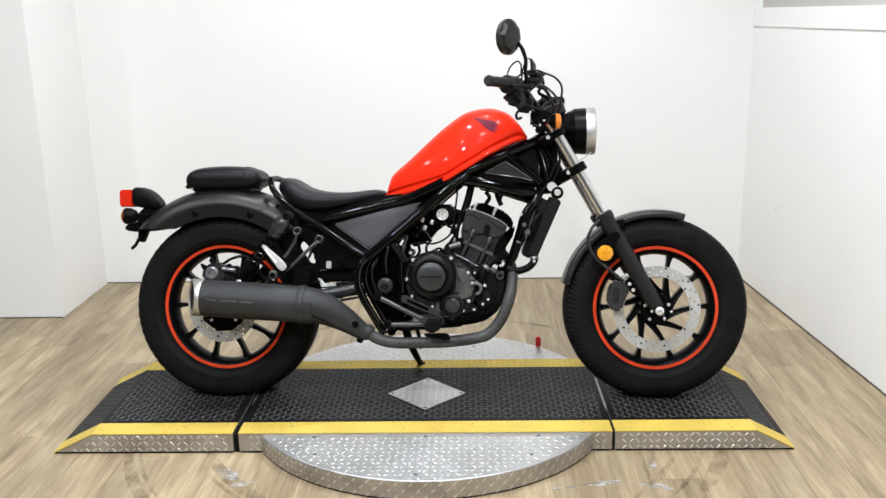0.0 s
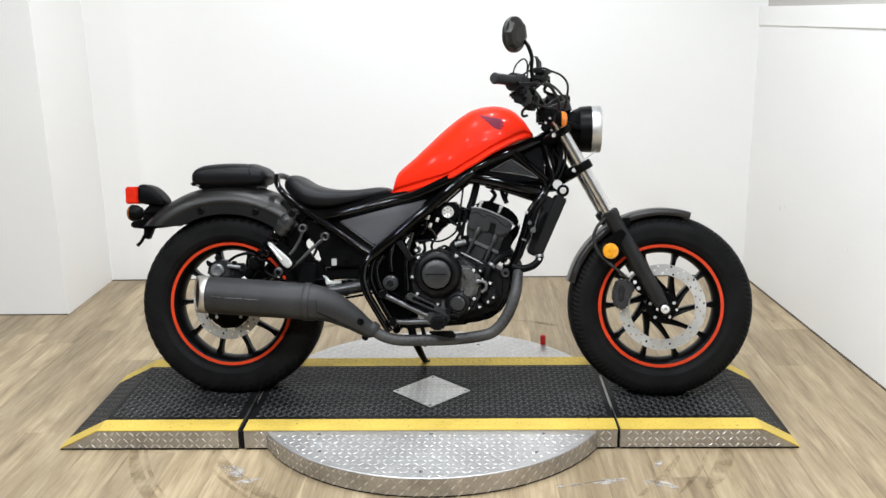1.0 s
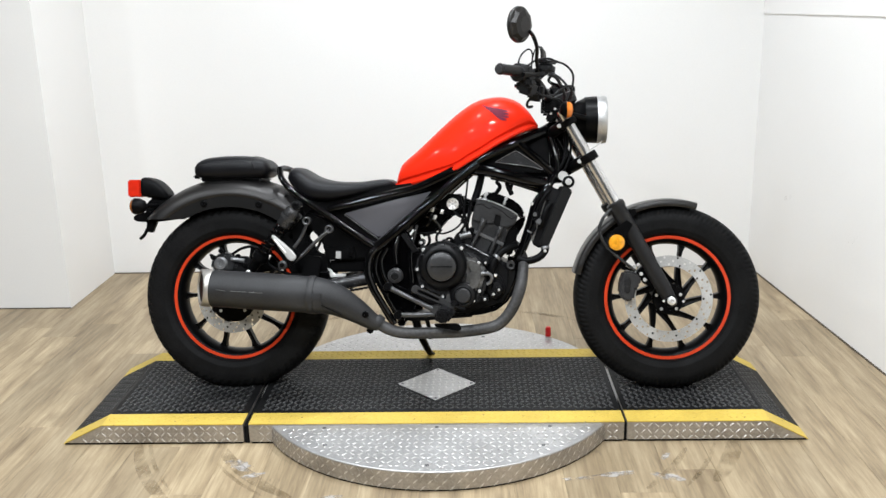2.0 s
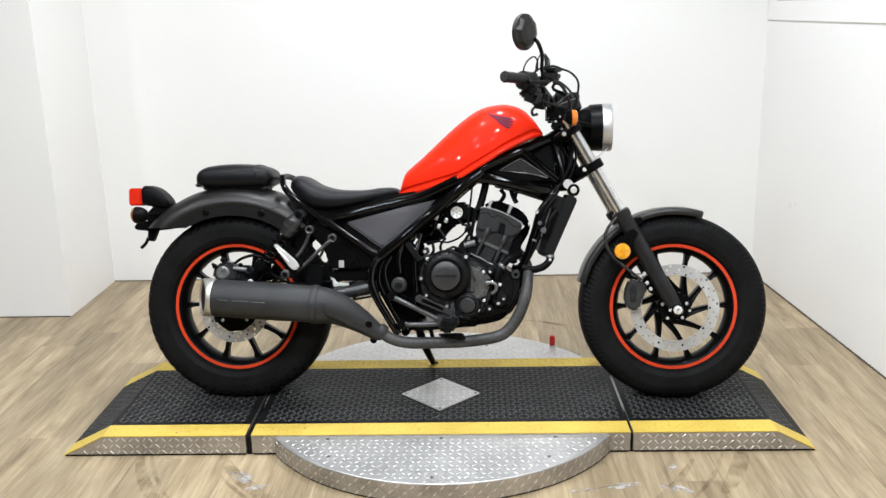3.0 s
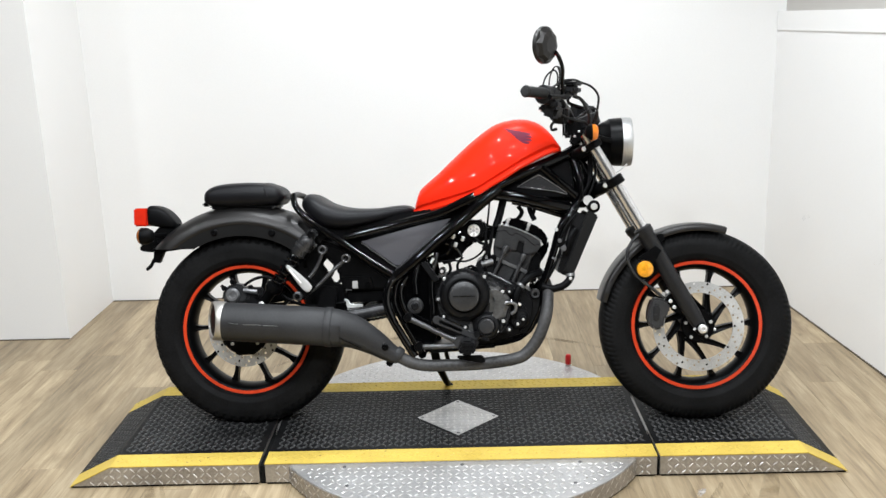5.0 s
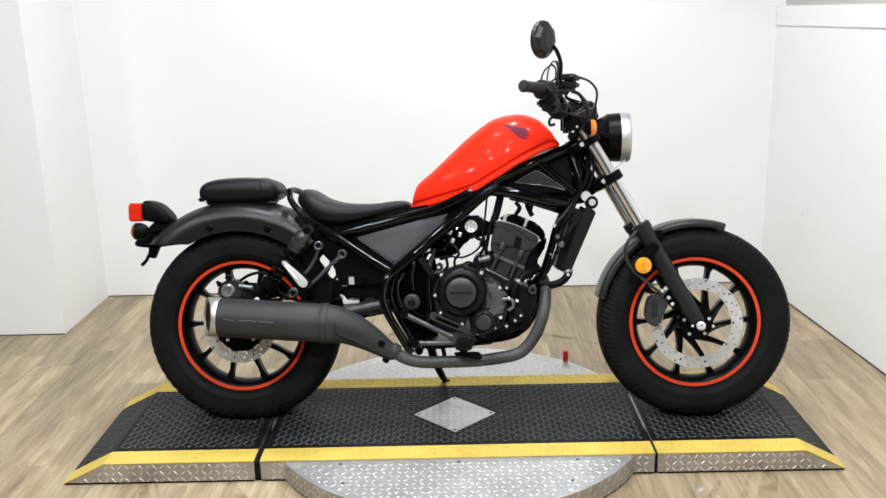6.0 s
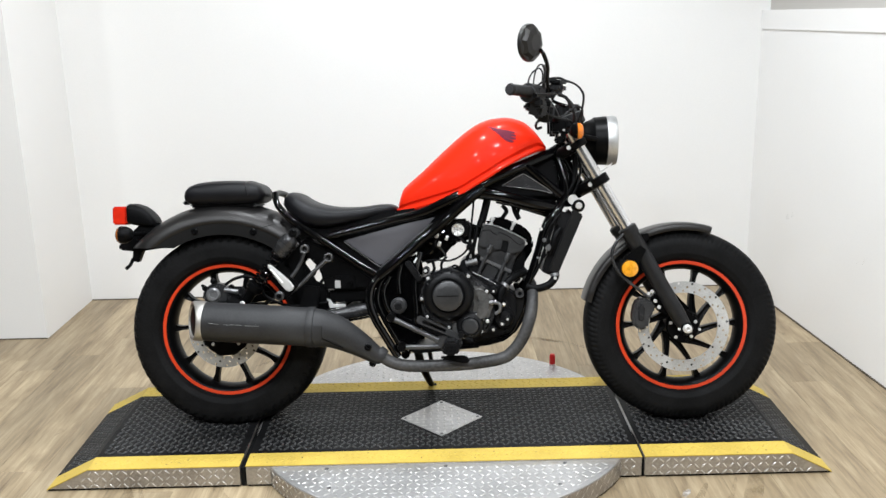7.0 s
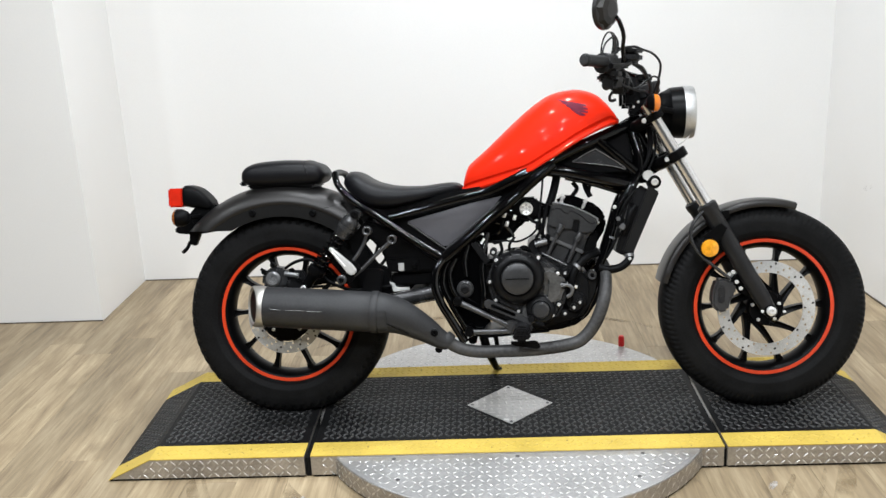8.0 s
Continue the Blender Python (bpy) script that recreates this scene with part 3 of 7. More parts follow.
# ---- the motorcycle ----
bike = thing("motorcycle", "black cruiser motorcycle with red tank leaning on its side stand", "motorcycle", "", pose(0.043, 3.757, TOPZ + 0.004) @ pose(0, 0, 0, 0, 0, -2.5) @ pose(0, 0, 0, -12))
REAR, FRONT = (-0.748, 0.306), (0.7475, 0.307)


def annulus(r0, r1, y, thick, cells, rows, hole, every):
    """A drilled ring about the y axis, with real holes in some of its cells."""
    V, F = [], []
    for i in range(cells):
        for j in range(rows):
            a0, a1 = 2 * math.pi * i / cells, 2 * math.pi * (i + 1) / cells
            q0, q1 = r0 + (r1 - r0) * j / rows, r0 + (r1 - r0) * (j + 1) / rows
            am, qm = (a0 + a1) / 2, (q0 + q1) / 2
            P = lambda a, q: (q * math.cos(a), q * math.sin(a))
            ring = [P(a0, q0), P(am, q0), P(a1, q0), P(a1, qm), P(a1, q1), P(am, q1), P(a0, q1), P(a0, qm)]
            holed = (i * 2 + j * every) % (rows * 2) == 0
            for yy in (y - thick / 2, y + thick / 2):
                o = len(V)
                V += [Vector((x, yy, z)) for x, z in ring]
                if holed:
                    cx, cz = P(am, qm)
                    V += [Vector((cx + hole * math.cos(math.atan2(z - cz, x - cx)), yy, cz + hole * math.sin(math.atan2(z - cz, x - cx)))) for x, z in ring]
                    F += [(o + k, o + (k + 1) % 8, o + 8 + (k + 1) % 8, o + 8 + k) for k in range(8)]
                else:
                    F.append(tuple(o + k for k in range(8)))
    for r in (r0, r1):
        n = cells * 2
        o = len(V)
        for yy in (y - thick / 2, y + thick / 2):
            V += [Vector((r * math.cos(2 * math.pi * k / n), yy, r * math.sin(2 * math.pi * k / n))) for k in range(n)]
        F += [(o + k, o + (k + 1) % n, o + n + (k + 1) % n, o + n + k) for k in range(n)]
    return V, F


def tyre(R, half, lip, count, steps, wide, slant, deep):
    """A tyre with a rounded crown and count slanting grooves cut into each shoulder."""
    prof = [(half * 0.62, lip), (half * 0.86, lip + 0.012), (half * 0.945, lip + 0.024), (half * 0.965, lip + 0.0265), (half * 0.975, lip + 0.030), (half * 0.972, lip + 0.033), (half, lip + 0.052), (half * 0.985, lip + 0.064), (half * 0.955, R - 0.034),
            (half * 0.90, R - 0.024), (half * 0.82, R - 0.0165), (half * 0.70, R - 0.0098), (half * 0.52, R - 0.0045), (half * 0.34, R - 0.0015), (half * 0.12, R)]
    depth = {8: 0.35, 9: 1.0, 10: 1.0, 11: 0.9, 12: 0.5}
    full = [(-a, r) for a, r in prof] + [(a, r) for a, r in prof[::-1]]
    V, F = [], []
    n, seg = len(full), count * steps
    for k in range(seg):
        t = 2 * math.pi * k / seg
        for i, (a, r) in enumerate(full):
            row = i if i < n // 2 else n - 1 - i
            cut = deep * depth.get(row, 0.0) if (k + slant * row + (steps // 2 if i >= n // 2 else 0)) % steps < wide else 0.0
            V.append(Vector(((r - cut * 0.8) * math.cos(t), a - math.copysign(cut, a), (r - cut * 0.8) * math.sin(t))))
    for k in range(seg):
        for i in range(n - 1):
            F.append((k * n + i, k * n + i + 1, ((k + 1) % seg) * n + i + 1, ((k + 1) % seg) * n + i))
    return V, F


bolt_mesh = mesh_of("bolt", lathe([(0, 0.0075), (-0.004, 0.0075), (-0.0055, 0.006), (-0.0055, 0.0035), (-0.003, 0.0033)], "y", seg=10), BOLT)
dark_bolt = mesh_of("bolt", lathe([(0, 0.0085), (-0.003, 0.0085), (-0.0055, 0.006), (-0.0055, 0.003), (-0.003, 0.003)], "y", seg=10), SATIN)


def bolt(x, y, z, parent, mesh=None, size=1.0):
    same("bolt", mesh or bolt_mesh, pose(x, y, z) @ Matrix.Diagonal((size, size, size, 1)), parent)


def wheel(name, at, R, half, first, disc_r, disc_in, spin, carrier, bolts, grooves, rim_r):
    x, z = at
    c = pose(x, 0, z)
    lip = half * 0.64
    w = part(name, lathe([(-lip, rim_r), (-lip - 0.002, rim_r + 0.013), (-lip + 0.006, rim_r + 0.014), (-lip + 0.012, rim_r + 0.001), (-0.02, rim_r - 0.004),
                          (0.02, rim_r - 0.004), (lip - 0.012, rim_r + 0.001), (lip - 0.006, rim_r + 0.014), (lip + 0.002, rim_r + 0.013), (lip, rim_r),
                          (lip - 0.008, rim_r - 0.008), (0.015, rim_r - 0.017), (-0.015, rim_r - 0.017), (-lip + 0.008, rim_r - 0.008)], "y", seg=96, closed=True), SATIN, bike, "black cast alloy wheel")
    w.matrix_basis = c
    part("tyre", tyre(R, half, rim_r + 0.010, *grooves), RUBBER, w, "black tyre with slanting shoulder grooves", angle=24)
    for s in (-1, 1):
        yo = s * (lip + 0.0022)
        part("rim_stripe", lathe([(yo, rim_r + 0.002), (yo + s * 0.0012, rim_r + 0.003), (yo + s * 0.0012, rim_r + 0.0125), (yo, rim_r + 0.0135)], "y", seg=96, closed=True), STRIPE, w, "orange-red rim tape")
    hub_w = half * 0.85
    part("hub", lathe([(-hub_w, 0.022), (-hub_w, 0.042), (-hub_w * 0.55, 0.050), (0, 0.040), (hub_w * 0.55, 0.050), (hub_w, 0.042), (hub_w, 0.022)], "y", seg=32), SATIN, w)
    # a spoke: two ribs from the hub that meet in a foot at the rim
    r_in, r_out = 0.036, rim_r - 0.012
    rings = []
    for k in range(15):
        t = k / 14
        r = r_in + (r_out - r_in) * t
        sl = -0.036 * (1 - t) ** 1.9
        wd = 0.0060 + 0.008 * (1 - t) ** 2.2 + 0.008 * max(0, (t - 0.74) / 0.26) ** 2.4
        dp = 0.017 - 0.003 * t
        rings.append([(r, -dp, sl - wd), (r, -dp * 0.4, sl - wd * 1.1), (r, dp, sl - wd), (r, dp, sl + wd), (r, -dp * 0.4, sl + wd * 1.1), (r, -dp, sl + wd), (r, -dp * 0.7, sl)])
    spoke_mesh = mesh_of("spoke", loft(rings), SATIN, 45)
    for k in range(10):
        same("spoke", spoke_mesh, pose(0, 0, 0, 0, -(first + 36 * k), 0), w)
    d = part("brake_disc", annulus(disc_in, disc_r, -half * 0.85 - 0.018, 0.0045, 60, 3, 0.0041, 2), DISC, w, "drilled steel brake disc", angle=30)
    d.matrix_basis = pose(0, 0, 0, 0, spin, 0)
    part("disc_carrier", lathe([(-half * 0.85 - 0.015, 0.022), (-half * 0.85 - 0.017, carrier - 0.004), (-half * 0.85 - 0.012, carrier), (-half * 0.85, 0.045)], "y", seg=32), SATIN, w)
    count, ring, turn = bolts
    for k in range(count):
        a = radians(turn + 360 / count * k)
        bolt(ring * math.cos(a), -half * 0.85 - 0.017, ring * math.sin(a), w, None, 0.75)
    return w


fw = wheel("front_wheel", FRONT, 0.314, 0.066, 0.8, 0.146, 0.110, 3, 0.054, (5, 0.042, 20), (110, 5, 2, 1, 0.0020), 0.1990)
rw = wheel("rear_wheel", REAR, 0.326, 0.078, 0.0, 0.120, 0.084, 8, 0.082, (4, 0.060, 46), (62, 8, 3, 2, 0.0026), 0.2055)


def sides(fn):
    for s in (-1, 1):
        fn(s)


# ---- front fork, head, headlamp ----
UX, UZ = -0.4986, 0.8668
FX, FZ = 0.752, 0.300


def fork(s):
    return FX + s * UX, FZ + s * UZ


def fork_leg(s):
    y = 0.108 * s if s < 0 else 0.100
    a, b = fork(-0.045), fork(0.375)
    d = (UX, 0, UZ)
    leg = part("fork_slider", lathe([(0.030, 0.010), (0.034, 0.016), (0.06, 0.0210), (0.10, 0.0252), (0.30, 0.0264), (0.40, 0.0268), (0.405, 0.0300), (0.425, 0.0300), (0.43, 0.022)],
                                    d, (a[0], y, a[1]), 24), SWITCH, bike, "matt black fork slider")
    part("axle_boss", lathe([(-0.024, 0.017), (-0.02, 0.020), (0.024, 0.020)], "y", (FRONT[0], y, FRONT[1]), 20), SATIN, leg)
    part("axle_nut", lathe([(-0.033, 0.004), (-0.040, 0.005), (-0.040, 0.0090), (-0.034, 0.0105), (-0.033, 0.014), (-0.022, 0.015)], "y", (FRONT[0], y, FRONT[1]), 12), BOLT, leg, "bright axle bolt")
    part("fork_tube", lathe([(0, 0.0192), (0.36, 0.0192)], d, (b[0], y, b[1]), 24), CHROME, bike, "chromed fork tube")
    for k, (bx, bz) in enumerate(((0.786, 0.305), (0.770, 0.352), (0.722, 0.306), (0.747, 0.272))):
        bolt(bx, y - 0.024 if s < 0 else y, bz, leg, dark_bolt if k % 2 else None, 0.6)
    return leg


right_leg = fork_leg(-1)
fork_leg(1)


def fork_clamp(s0, name, r=0.032, h=0.030, mid=-0.052):
    """A yoke: two clamps round the tubes and a bridge to the steering stem behind them."""
    x, z = fork(s0)
    d = (UX, 0, UZ)
    shapes = [lathe([(-h / 2, r - 0.004), (-h / 2 + 0.003, r), (h / 2 - 0.003, r), (h / 2, r - 0.004)], d, (x, 0.108 * s, z), 20) for s in (-1, 1)]
    shapes.append(tube([(x, -0.108, z), (x + mid * 0.87, -0.05, z + mid * 0.5), (x + mid * 0.87, 0.05, z + mid * 0.5), (x, 0.108, z)], 0.020, 10))
    y = part(name, join(*shapes), SATIN, bike)
    for s in (-1, 1):
        bolt(x - 0.030, s * 0.118 if s < 0 else 0.105, z - 0.012, y)
    return y


fork_clamp(0.555, "lower_yoke")
fork_clamp(0.690, "upper_yoke", 0.030, 0.024)
part("head_pipe", lathe([(0, 0.026), (0.002, 0.031), (0.16, 0.031), (0.165, 0.026)], (UX, 0, UZ), (0.428, 0, 0.735), 24), GLOSS, bike)
part("head_gusset", prism([(0.352, 0.905), (0.380, 0.915), (0.402, 0.862), (0.392, 0.842), (0.368, 0.872)], -0.034, 0.034, 0.006), GLOSS, bike)
part("neck_plate", prism([(0.352, 0.795), (0.372, 0.800), (0.420, 0.800), (0.446, 0.742), (0.412, 0.722), (0.352, 0.716)], -0.046, 0.046, 0.008), GLOSS, bike)
part("stem_nut", lathe([(0, 0.026), (0.004, 0.029), (0.018, 0.029), (0.022, 0.024)], (UX, 0, UZ), (0.346, 0, 0.879), 20), SATIN, bike)
for hx, hz, hy, hr in ((0.398, 0.852, -0.060, 0.0055), (0.410, 0.842, -0.064, 0.0042), (0.392, 0.838, -0.055, 0.0050)):
    part("neck_cable", tube([(hx - 0.004, hy + 0.01, hz + 0.085), (hx + 0.004, hy, hz + 0.03), (hx + 0.010, hy, hz - 0.03), (hx - 0.004, hy - 0.006, hz - 0.085), (hx - 0.036, hy, hz - 0.135)], hr, 8), PLASTIC, bike)
part("steering_lock", join(box((0.372, -0.045, 0.930), (0.060, 0.050, 0.046), 0.010), lathe([(-0.088, 0.012), (-0.084, 0.016), (-0.060, 0.017)], "y", (0.388, 0, 0.918), 14), box((0.350, -0.075, 0.915), (0.026, 0.020, 0.026), 0.005, (0, 20, 0))), SATIN, bike, "black steering lock and plugs")
for bx, bz in ((0.352, 0.930), (0.366, 0.945), (0.372, 0.905)):
    bolt(bx, -0.086, bz, bike, None, 0.55)
HLX, HLZ = 0.512, 0.914
lampbody = part("headlamp", lathe([(-0.112, 0.012), (-0.108, 0.026), (-0.092, 0.046), (-0.066, 0.064), (-0.045, 0.073), (-0.042, 0.077), (-0.012, 0.0795), (0.0, 0.0795), (0.0, 0.07)], "x", (HLX, 0, HLZ), 48), SATIN, bike, "round headlamp with black bowl")
part("rim", lathe([(-0.002, 0.0745), (-0.002, 0.0805), (0.022, 0.0812), (0.030, 0.0790), (0.031, 0.0735), (0.024, 0.0725)], "x", (HLX, 0, HLZ), 48, closed=True), RIMSTEEL, lampbody, "bright steel headlamp ring")
part("reflector", lathe([(-0.045, 0.004), (-0.042, 0.03), (-0.025, 0.055), (0.012, 0.073)], "x", (HLX, 0, HLZ), 40), CHROME, lampbody)
lens = part("lens", lathe([(0.023, 0.0735), (0.027, 0.066), (0.030, 0.045), (0.0315, 0.02), (0.032, 0.001), (0.028, 0.001), (0.0275, 0.02), (0.026, 0.045), (0.023, 0.066), (0.019, 0.0735)], "x", (HLX, 0, HLZ), 40, closed=True), GLASS, lampbody, "clear flat lens")
lens.visible_shadow = False
sides(lambda s: part("lamp_bracket", tube([(0.405, s * 0.108, 0.93), (0.44, s * 0.09, 0.92), (0.47, s * 0.078, 0.914)], 0.009, 8), SATIN, lampbody))
part("rim_wire", tube([(0.53, -0.03, 0.842), (0.50, -0.05, 0.818), (0.47, -0.06, 0.802)], 0.0018, 6), BOLT, lampbody)


def front_signal(s):
    y = 0.165 * s
    sg = part("turn_signal", lathe([(-0.022, 0.009), (-0.019, 0.016), (-0.009, 0.0235), (0.0, 0.0265)], "x", (0.400, y, 0.937), 24), PLASTIC, bike, "black turn signal with orange lens")
    part("lens", lathe([(0.0002, 0.0262), (0.010, 0.0255), (0.016, 0.021), (0.0195, 0.012), (0.0205, 0.001)], "x", (0.400, y, 0.935), 24), ORANGE, sg, "orange lens")
    part("stalk", tube([(0.380, y, 0.937), (0.385, y - s * 0.03, 0.932), (0.40, s * 0.112, 0.925)], 0.0085, 10), PLASTIC, sg)


sides(front_signal)


def side_reflector(s):
    y = 0.137 * s
    rf = part("side_reflector", lathe([(0, 0.029), (s * 0.007, 0.029), (s * 0.007, 0.026)], "y", (0.566, y, 0.501), 28), PLASTIC, bike, "round amber side reflector")
    part("lens", lathe([(s * 0.0062, 0.0265), (s * 0.010, 0.025), (s * 0.012, 0.016), (s * 0.0125, 0.001)], "y", (0.566, y, 0.501), 28), AMBER, rf, "amber lens")
    part("bracket", prism([(0.545, 0.535), (0.60, 0.575), (0.62, 0.56), (0.585, 0.50)], y - s * 0.006, y - s * 0.001, 0.001, 1), SATIN, rf)


sides(side_reflector)


def fender_arc(at, r_top, half, r_edge, a0, a1, n, thick=0.003, droop=0.6, cut=None):
    """A mudguard swept round a wheel: a rounded crown that turns down into side skirts."""
    rings = []
    prof = [(1.0, r_edge), (1.0, r_edge + 0.012)]
    for k in range(9):
        t = -1 + 2 * k / 8
        if k == 0:
            prof = [(-1.0, r_edge)]
        prof.append((-math.cos(math.pi * k / 8) * 0.985, r_edge + 0.014 + (r_top - r_edge - 0.014) * math.sin(math.pi * k / 8) ** droop))
    prof.append((1.0, r_edge))
    loop = prof + [(y * (1 - thick / half), r - thick) for y, r in prof[::-1]]
    for i in range(n + 1):
        t = i / n
        ring = []
        for y, r in loop:
            b1 = a1
            if cut is not None:
                b1 = 180 - math.degrees(math.asin(min(1, (cut - at[1]) / r)))
            a = radians(a0 + (b1 - a0) * t)
            e = 1.0 if 0.04 < t < 0.96 else 0.93
            rr = r * (1 - 0.024 * t * t)
            ring.append((at[0] + rr * math.cos(a), y * half * e, at[1] + rr * math.sin(a)))
        rings.append(ring)
    return loft(rings)


ff = part("front_fender", fender_arc(FRONT, 0.3375, 0.072, 0.3145, 73.4, 165, 40, droop=0.8), GUNMETAL, bike, "dark gunmetal front mudguard", angle=50)
sides(lambda s: part("fender_stay", prism([(0.590, 0.605), (0.635, 0.612), (0.640, 0.592), (0.60, 0.565), (0.575, 0.575)], s * 0.076, s * 0.081, 0.0015, 1), SATIN, ff))

# brake caliper and hose on the near fork leg
cal = part("front_caliper", prism([(0.578, 0.326), (0.580, 0.366), (0.594, 0.402), (0.620, 0.404), (0.650, 0.388), (0.649, 0.356), (0.634, 0.343), (0.627, 0.306), (0.598, 0.300)], -0.112, -0.060, 0.007), HANGER, bike, "dark cast brake caliper")
part("piston_cover", prism([(0.596, 0.330), (0.594, 0.376), (0.606, 0.390), (0.618, 0.376), (0.614, 0.330)], -0.118, -0.108, 0.004), HEADCAST, cal)
part("mount", prism([(0.655, 0.42), (0.700, 0.375), (0.695, 0.345), (0.66, 0.36), (0.635, 0.40)], -0.100, -0.086, 0.003), SATIN, cal)
for bx, bz in ((0.628, 0.418), (0.662, 0.375), (0.650, 0.395), (0.64, 0.425)):
    bolt(bx, -0.115, bz, cal, None, 0.85)
part("brake_hose", tube([(0.556, -0.122, 0.618), (0.536, -0.130, 0.598), (0.519, -0.134, 0.576), (0.510, -0.136, 0.545), (0.520, -0.136, 0.509), (0.541, -0.134, 0.479), (0.577, -0.130, 0.448), (0.630, -0.120, 0.405)], 0.0052, 10), HEADCAST, bike, "grey brake hose")
part("hose_upper", tube([(0.556, -0.122, 0.618), (0.550, -0.115, 0.66), (0.52, -0.09, 0.73), (0.46, -0.06, 0.80), (0.42, -0.05, 0.90), (0.41, -0.06, 0.97)], 0.0045, 8), PLASTIC, bike)

# ---- tank ----
TX = [-0.172, -0.160, -0.140, -0.100, -0.029, 0.028, 0.084, 0.122, 0.168, 0.205, 0.245, 0.279, 0.300, 0.310]
TT = [0.722, 0.760, 0.782, 0.816, 0.882, 0.932, 0.972, 0.987, 0.994, 0.991, 0.975, 0.943, 0.912, 0.893]
TB = [0.684, 0.687, 0.693, 0.704, 0.724, 0.742, 0.775, 0.797, 0.826, 0.846, 0.866, 0.880, 0.886, 0.888]
TW = [0.050, 0.062, 0.074, 0.090, 0.112, 0.126, 0.134, 0.136, 0.134, 0.130, 0.118, 0.098, 0.080, 0.060]


def curve(xs, ys, x):
    """A smooth reading of a short table."""
    i = max(0, min(len(xs) - 2, int(np.searchsorted(xs, x)) - 1))
    h = xs[i + 1] - xs[i]
    t = (x - xs[i]) / h
    m0 = (ys[i + 1] - ys[max(i - 1, 0)]) / (xs[i + 1] - xs[max(i - 1, 0)])
    m1 = (ys[min(i + 2, len(ys) - 1)] - ys[i]) / (xs[min(i + 2, len(xs) - 1)] - xs[i])
    return (2 * t ** 3 - 3 * t * t + 1) * ys[i] + (t ** 3 - 2 * t * t + t) * h * m0 + (3 * t * t - 2 * t ** 3) * ys[i + 1] + (t ** 3 - t * t) * h * m1


def tank_ring(x):
    zt, zb, w = curve(TX, TT, x), curve(TX, TB, x), curve(TX, TW, x)
    lipz = min(0.019, (zt - zb) * 0.30)
    half = [(w * 1.0, zb - 0.004), (w + 0.003, zb), (w + 0.0035, zb + 0.004), (w + 0.001, zb + lipz * 0.45), (w - 0.0075, zb + lipz * 0.85), (w - 0.008, zb + lipz), (w - 0.003, zb + lipz + 0.006)]
    base = zb + lipz + 0.007
    for k in range(15):
        a = math.pi / 2 * k / 14
        half.append(((w - 0.001) * math.cos(a) ** 0.80, base + (zt - base) * math.sin(a) ** 0.92))
    return [(x, -y, z) for y, z in half] + [(x, y, z) for y, z in half[-2::-1]]


def tank_lat(x, z):
    """How far the tank's side stands off the middle at (x, z)."""
    zt, zb, w = curve(TX, TT, x), curve(TX, TB, x), curve(TX, TW, x)
    base = zb + min(0.019, (zt - zb) * 0.30) + 0.007
    s = min(1, max(0, (z - base) / (zt - base))) ** (1 / 0.92)
    return (w - 0.001) * math.sqrt(max(0, 1 - s * s)) ** 0.80


xs = [-0.172 + 0.482 * (0.5 - 0.5 * math.cos(math.pi * k / 48)) for k in range(49)]
tank = part("fuel_tank", loft([tank_ring(x) for x in xs]), RED, bike, "glossy orange-red teardrop fuel tank", angle=30)
part("tank_tail", prism([(-0.225, 0.676), (-0.215, 0.690), (-0.170, 0.702), (-0.150, 0.690), (-0.160, 0.680)], -0.052, 0.052, 0.004), RED, tank)
part("fuel_cap", lathe([(0, 0.034), (0.007, 0.034), (0.010, 0.030), (0.010, 0.002)], (-0.12, 0, 0.99), (0.155, 0, 0.982), 28), CHROME, tank)
# the maker's mark as a plain swept wing shape
for s in (-1, 1):
    V, F = [], []
    bars = [((0.122, 0.960), (0.208, 0.937), 0.014), ((0.134, 0.950), (0.212, 0.927), 0.013), ((0.148, 0.939), (0.212, 0.917), 0.012), ((0.160, 0.929), (0.204, 0.908), 0.011)]
    for (ax, az), (bx, bz), hgt in bars:
        o = len(V)
        for k in range(7):
            t = k / 6
            x = ax + (bx - ax) * t
            z = az + (bz - az) * t - 0.004 * math.sin(math.pi * t)
            h = hgt * 0.82 * (0.25 + 0.75 * min(1, t * 1.8)) * (1 - 0.6 * max(0, t - 0.75) / 0.25) / 2
            for zz in (z + h, z - h):
                V.append((x, s * (tank_lat(x, zz) + 0.0012), zz))
        F += [(o + 2 * k, o + 2 * k + 1, o + 2 * k + 3, o + 2 * k + 2) for k in range(6)]
    part("emblem", (V, F), EMBLEM, tank, "dark wing-shaped emblem")

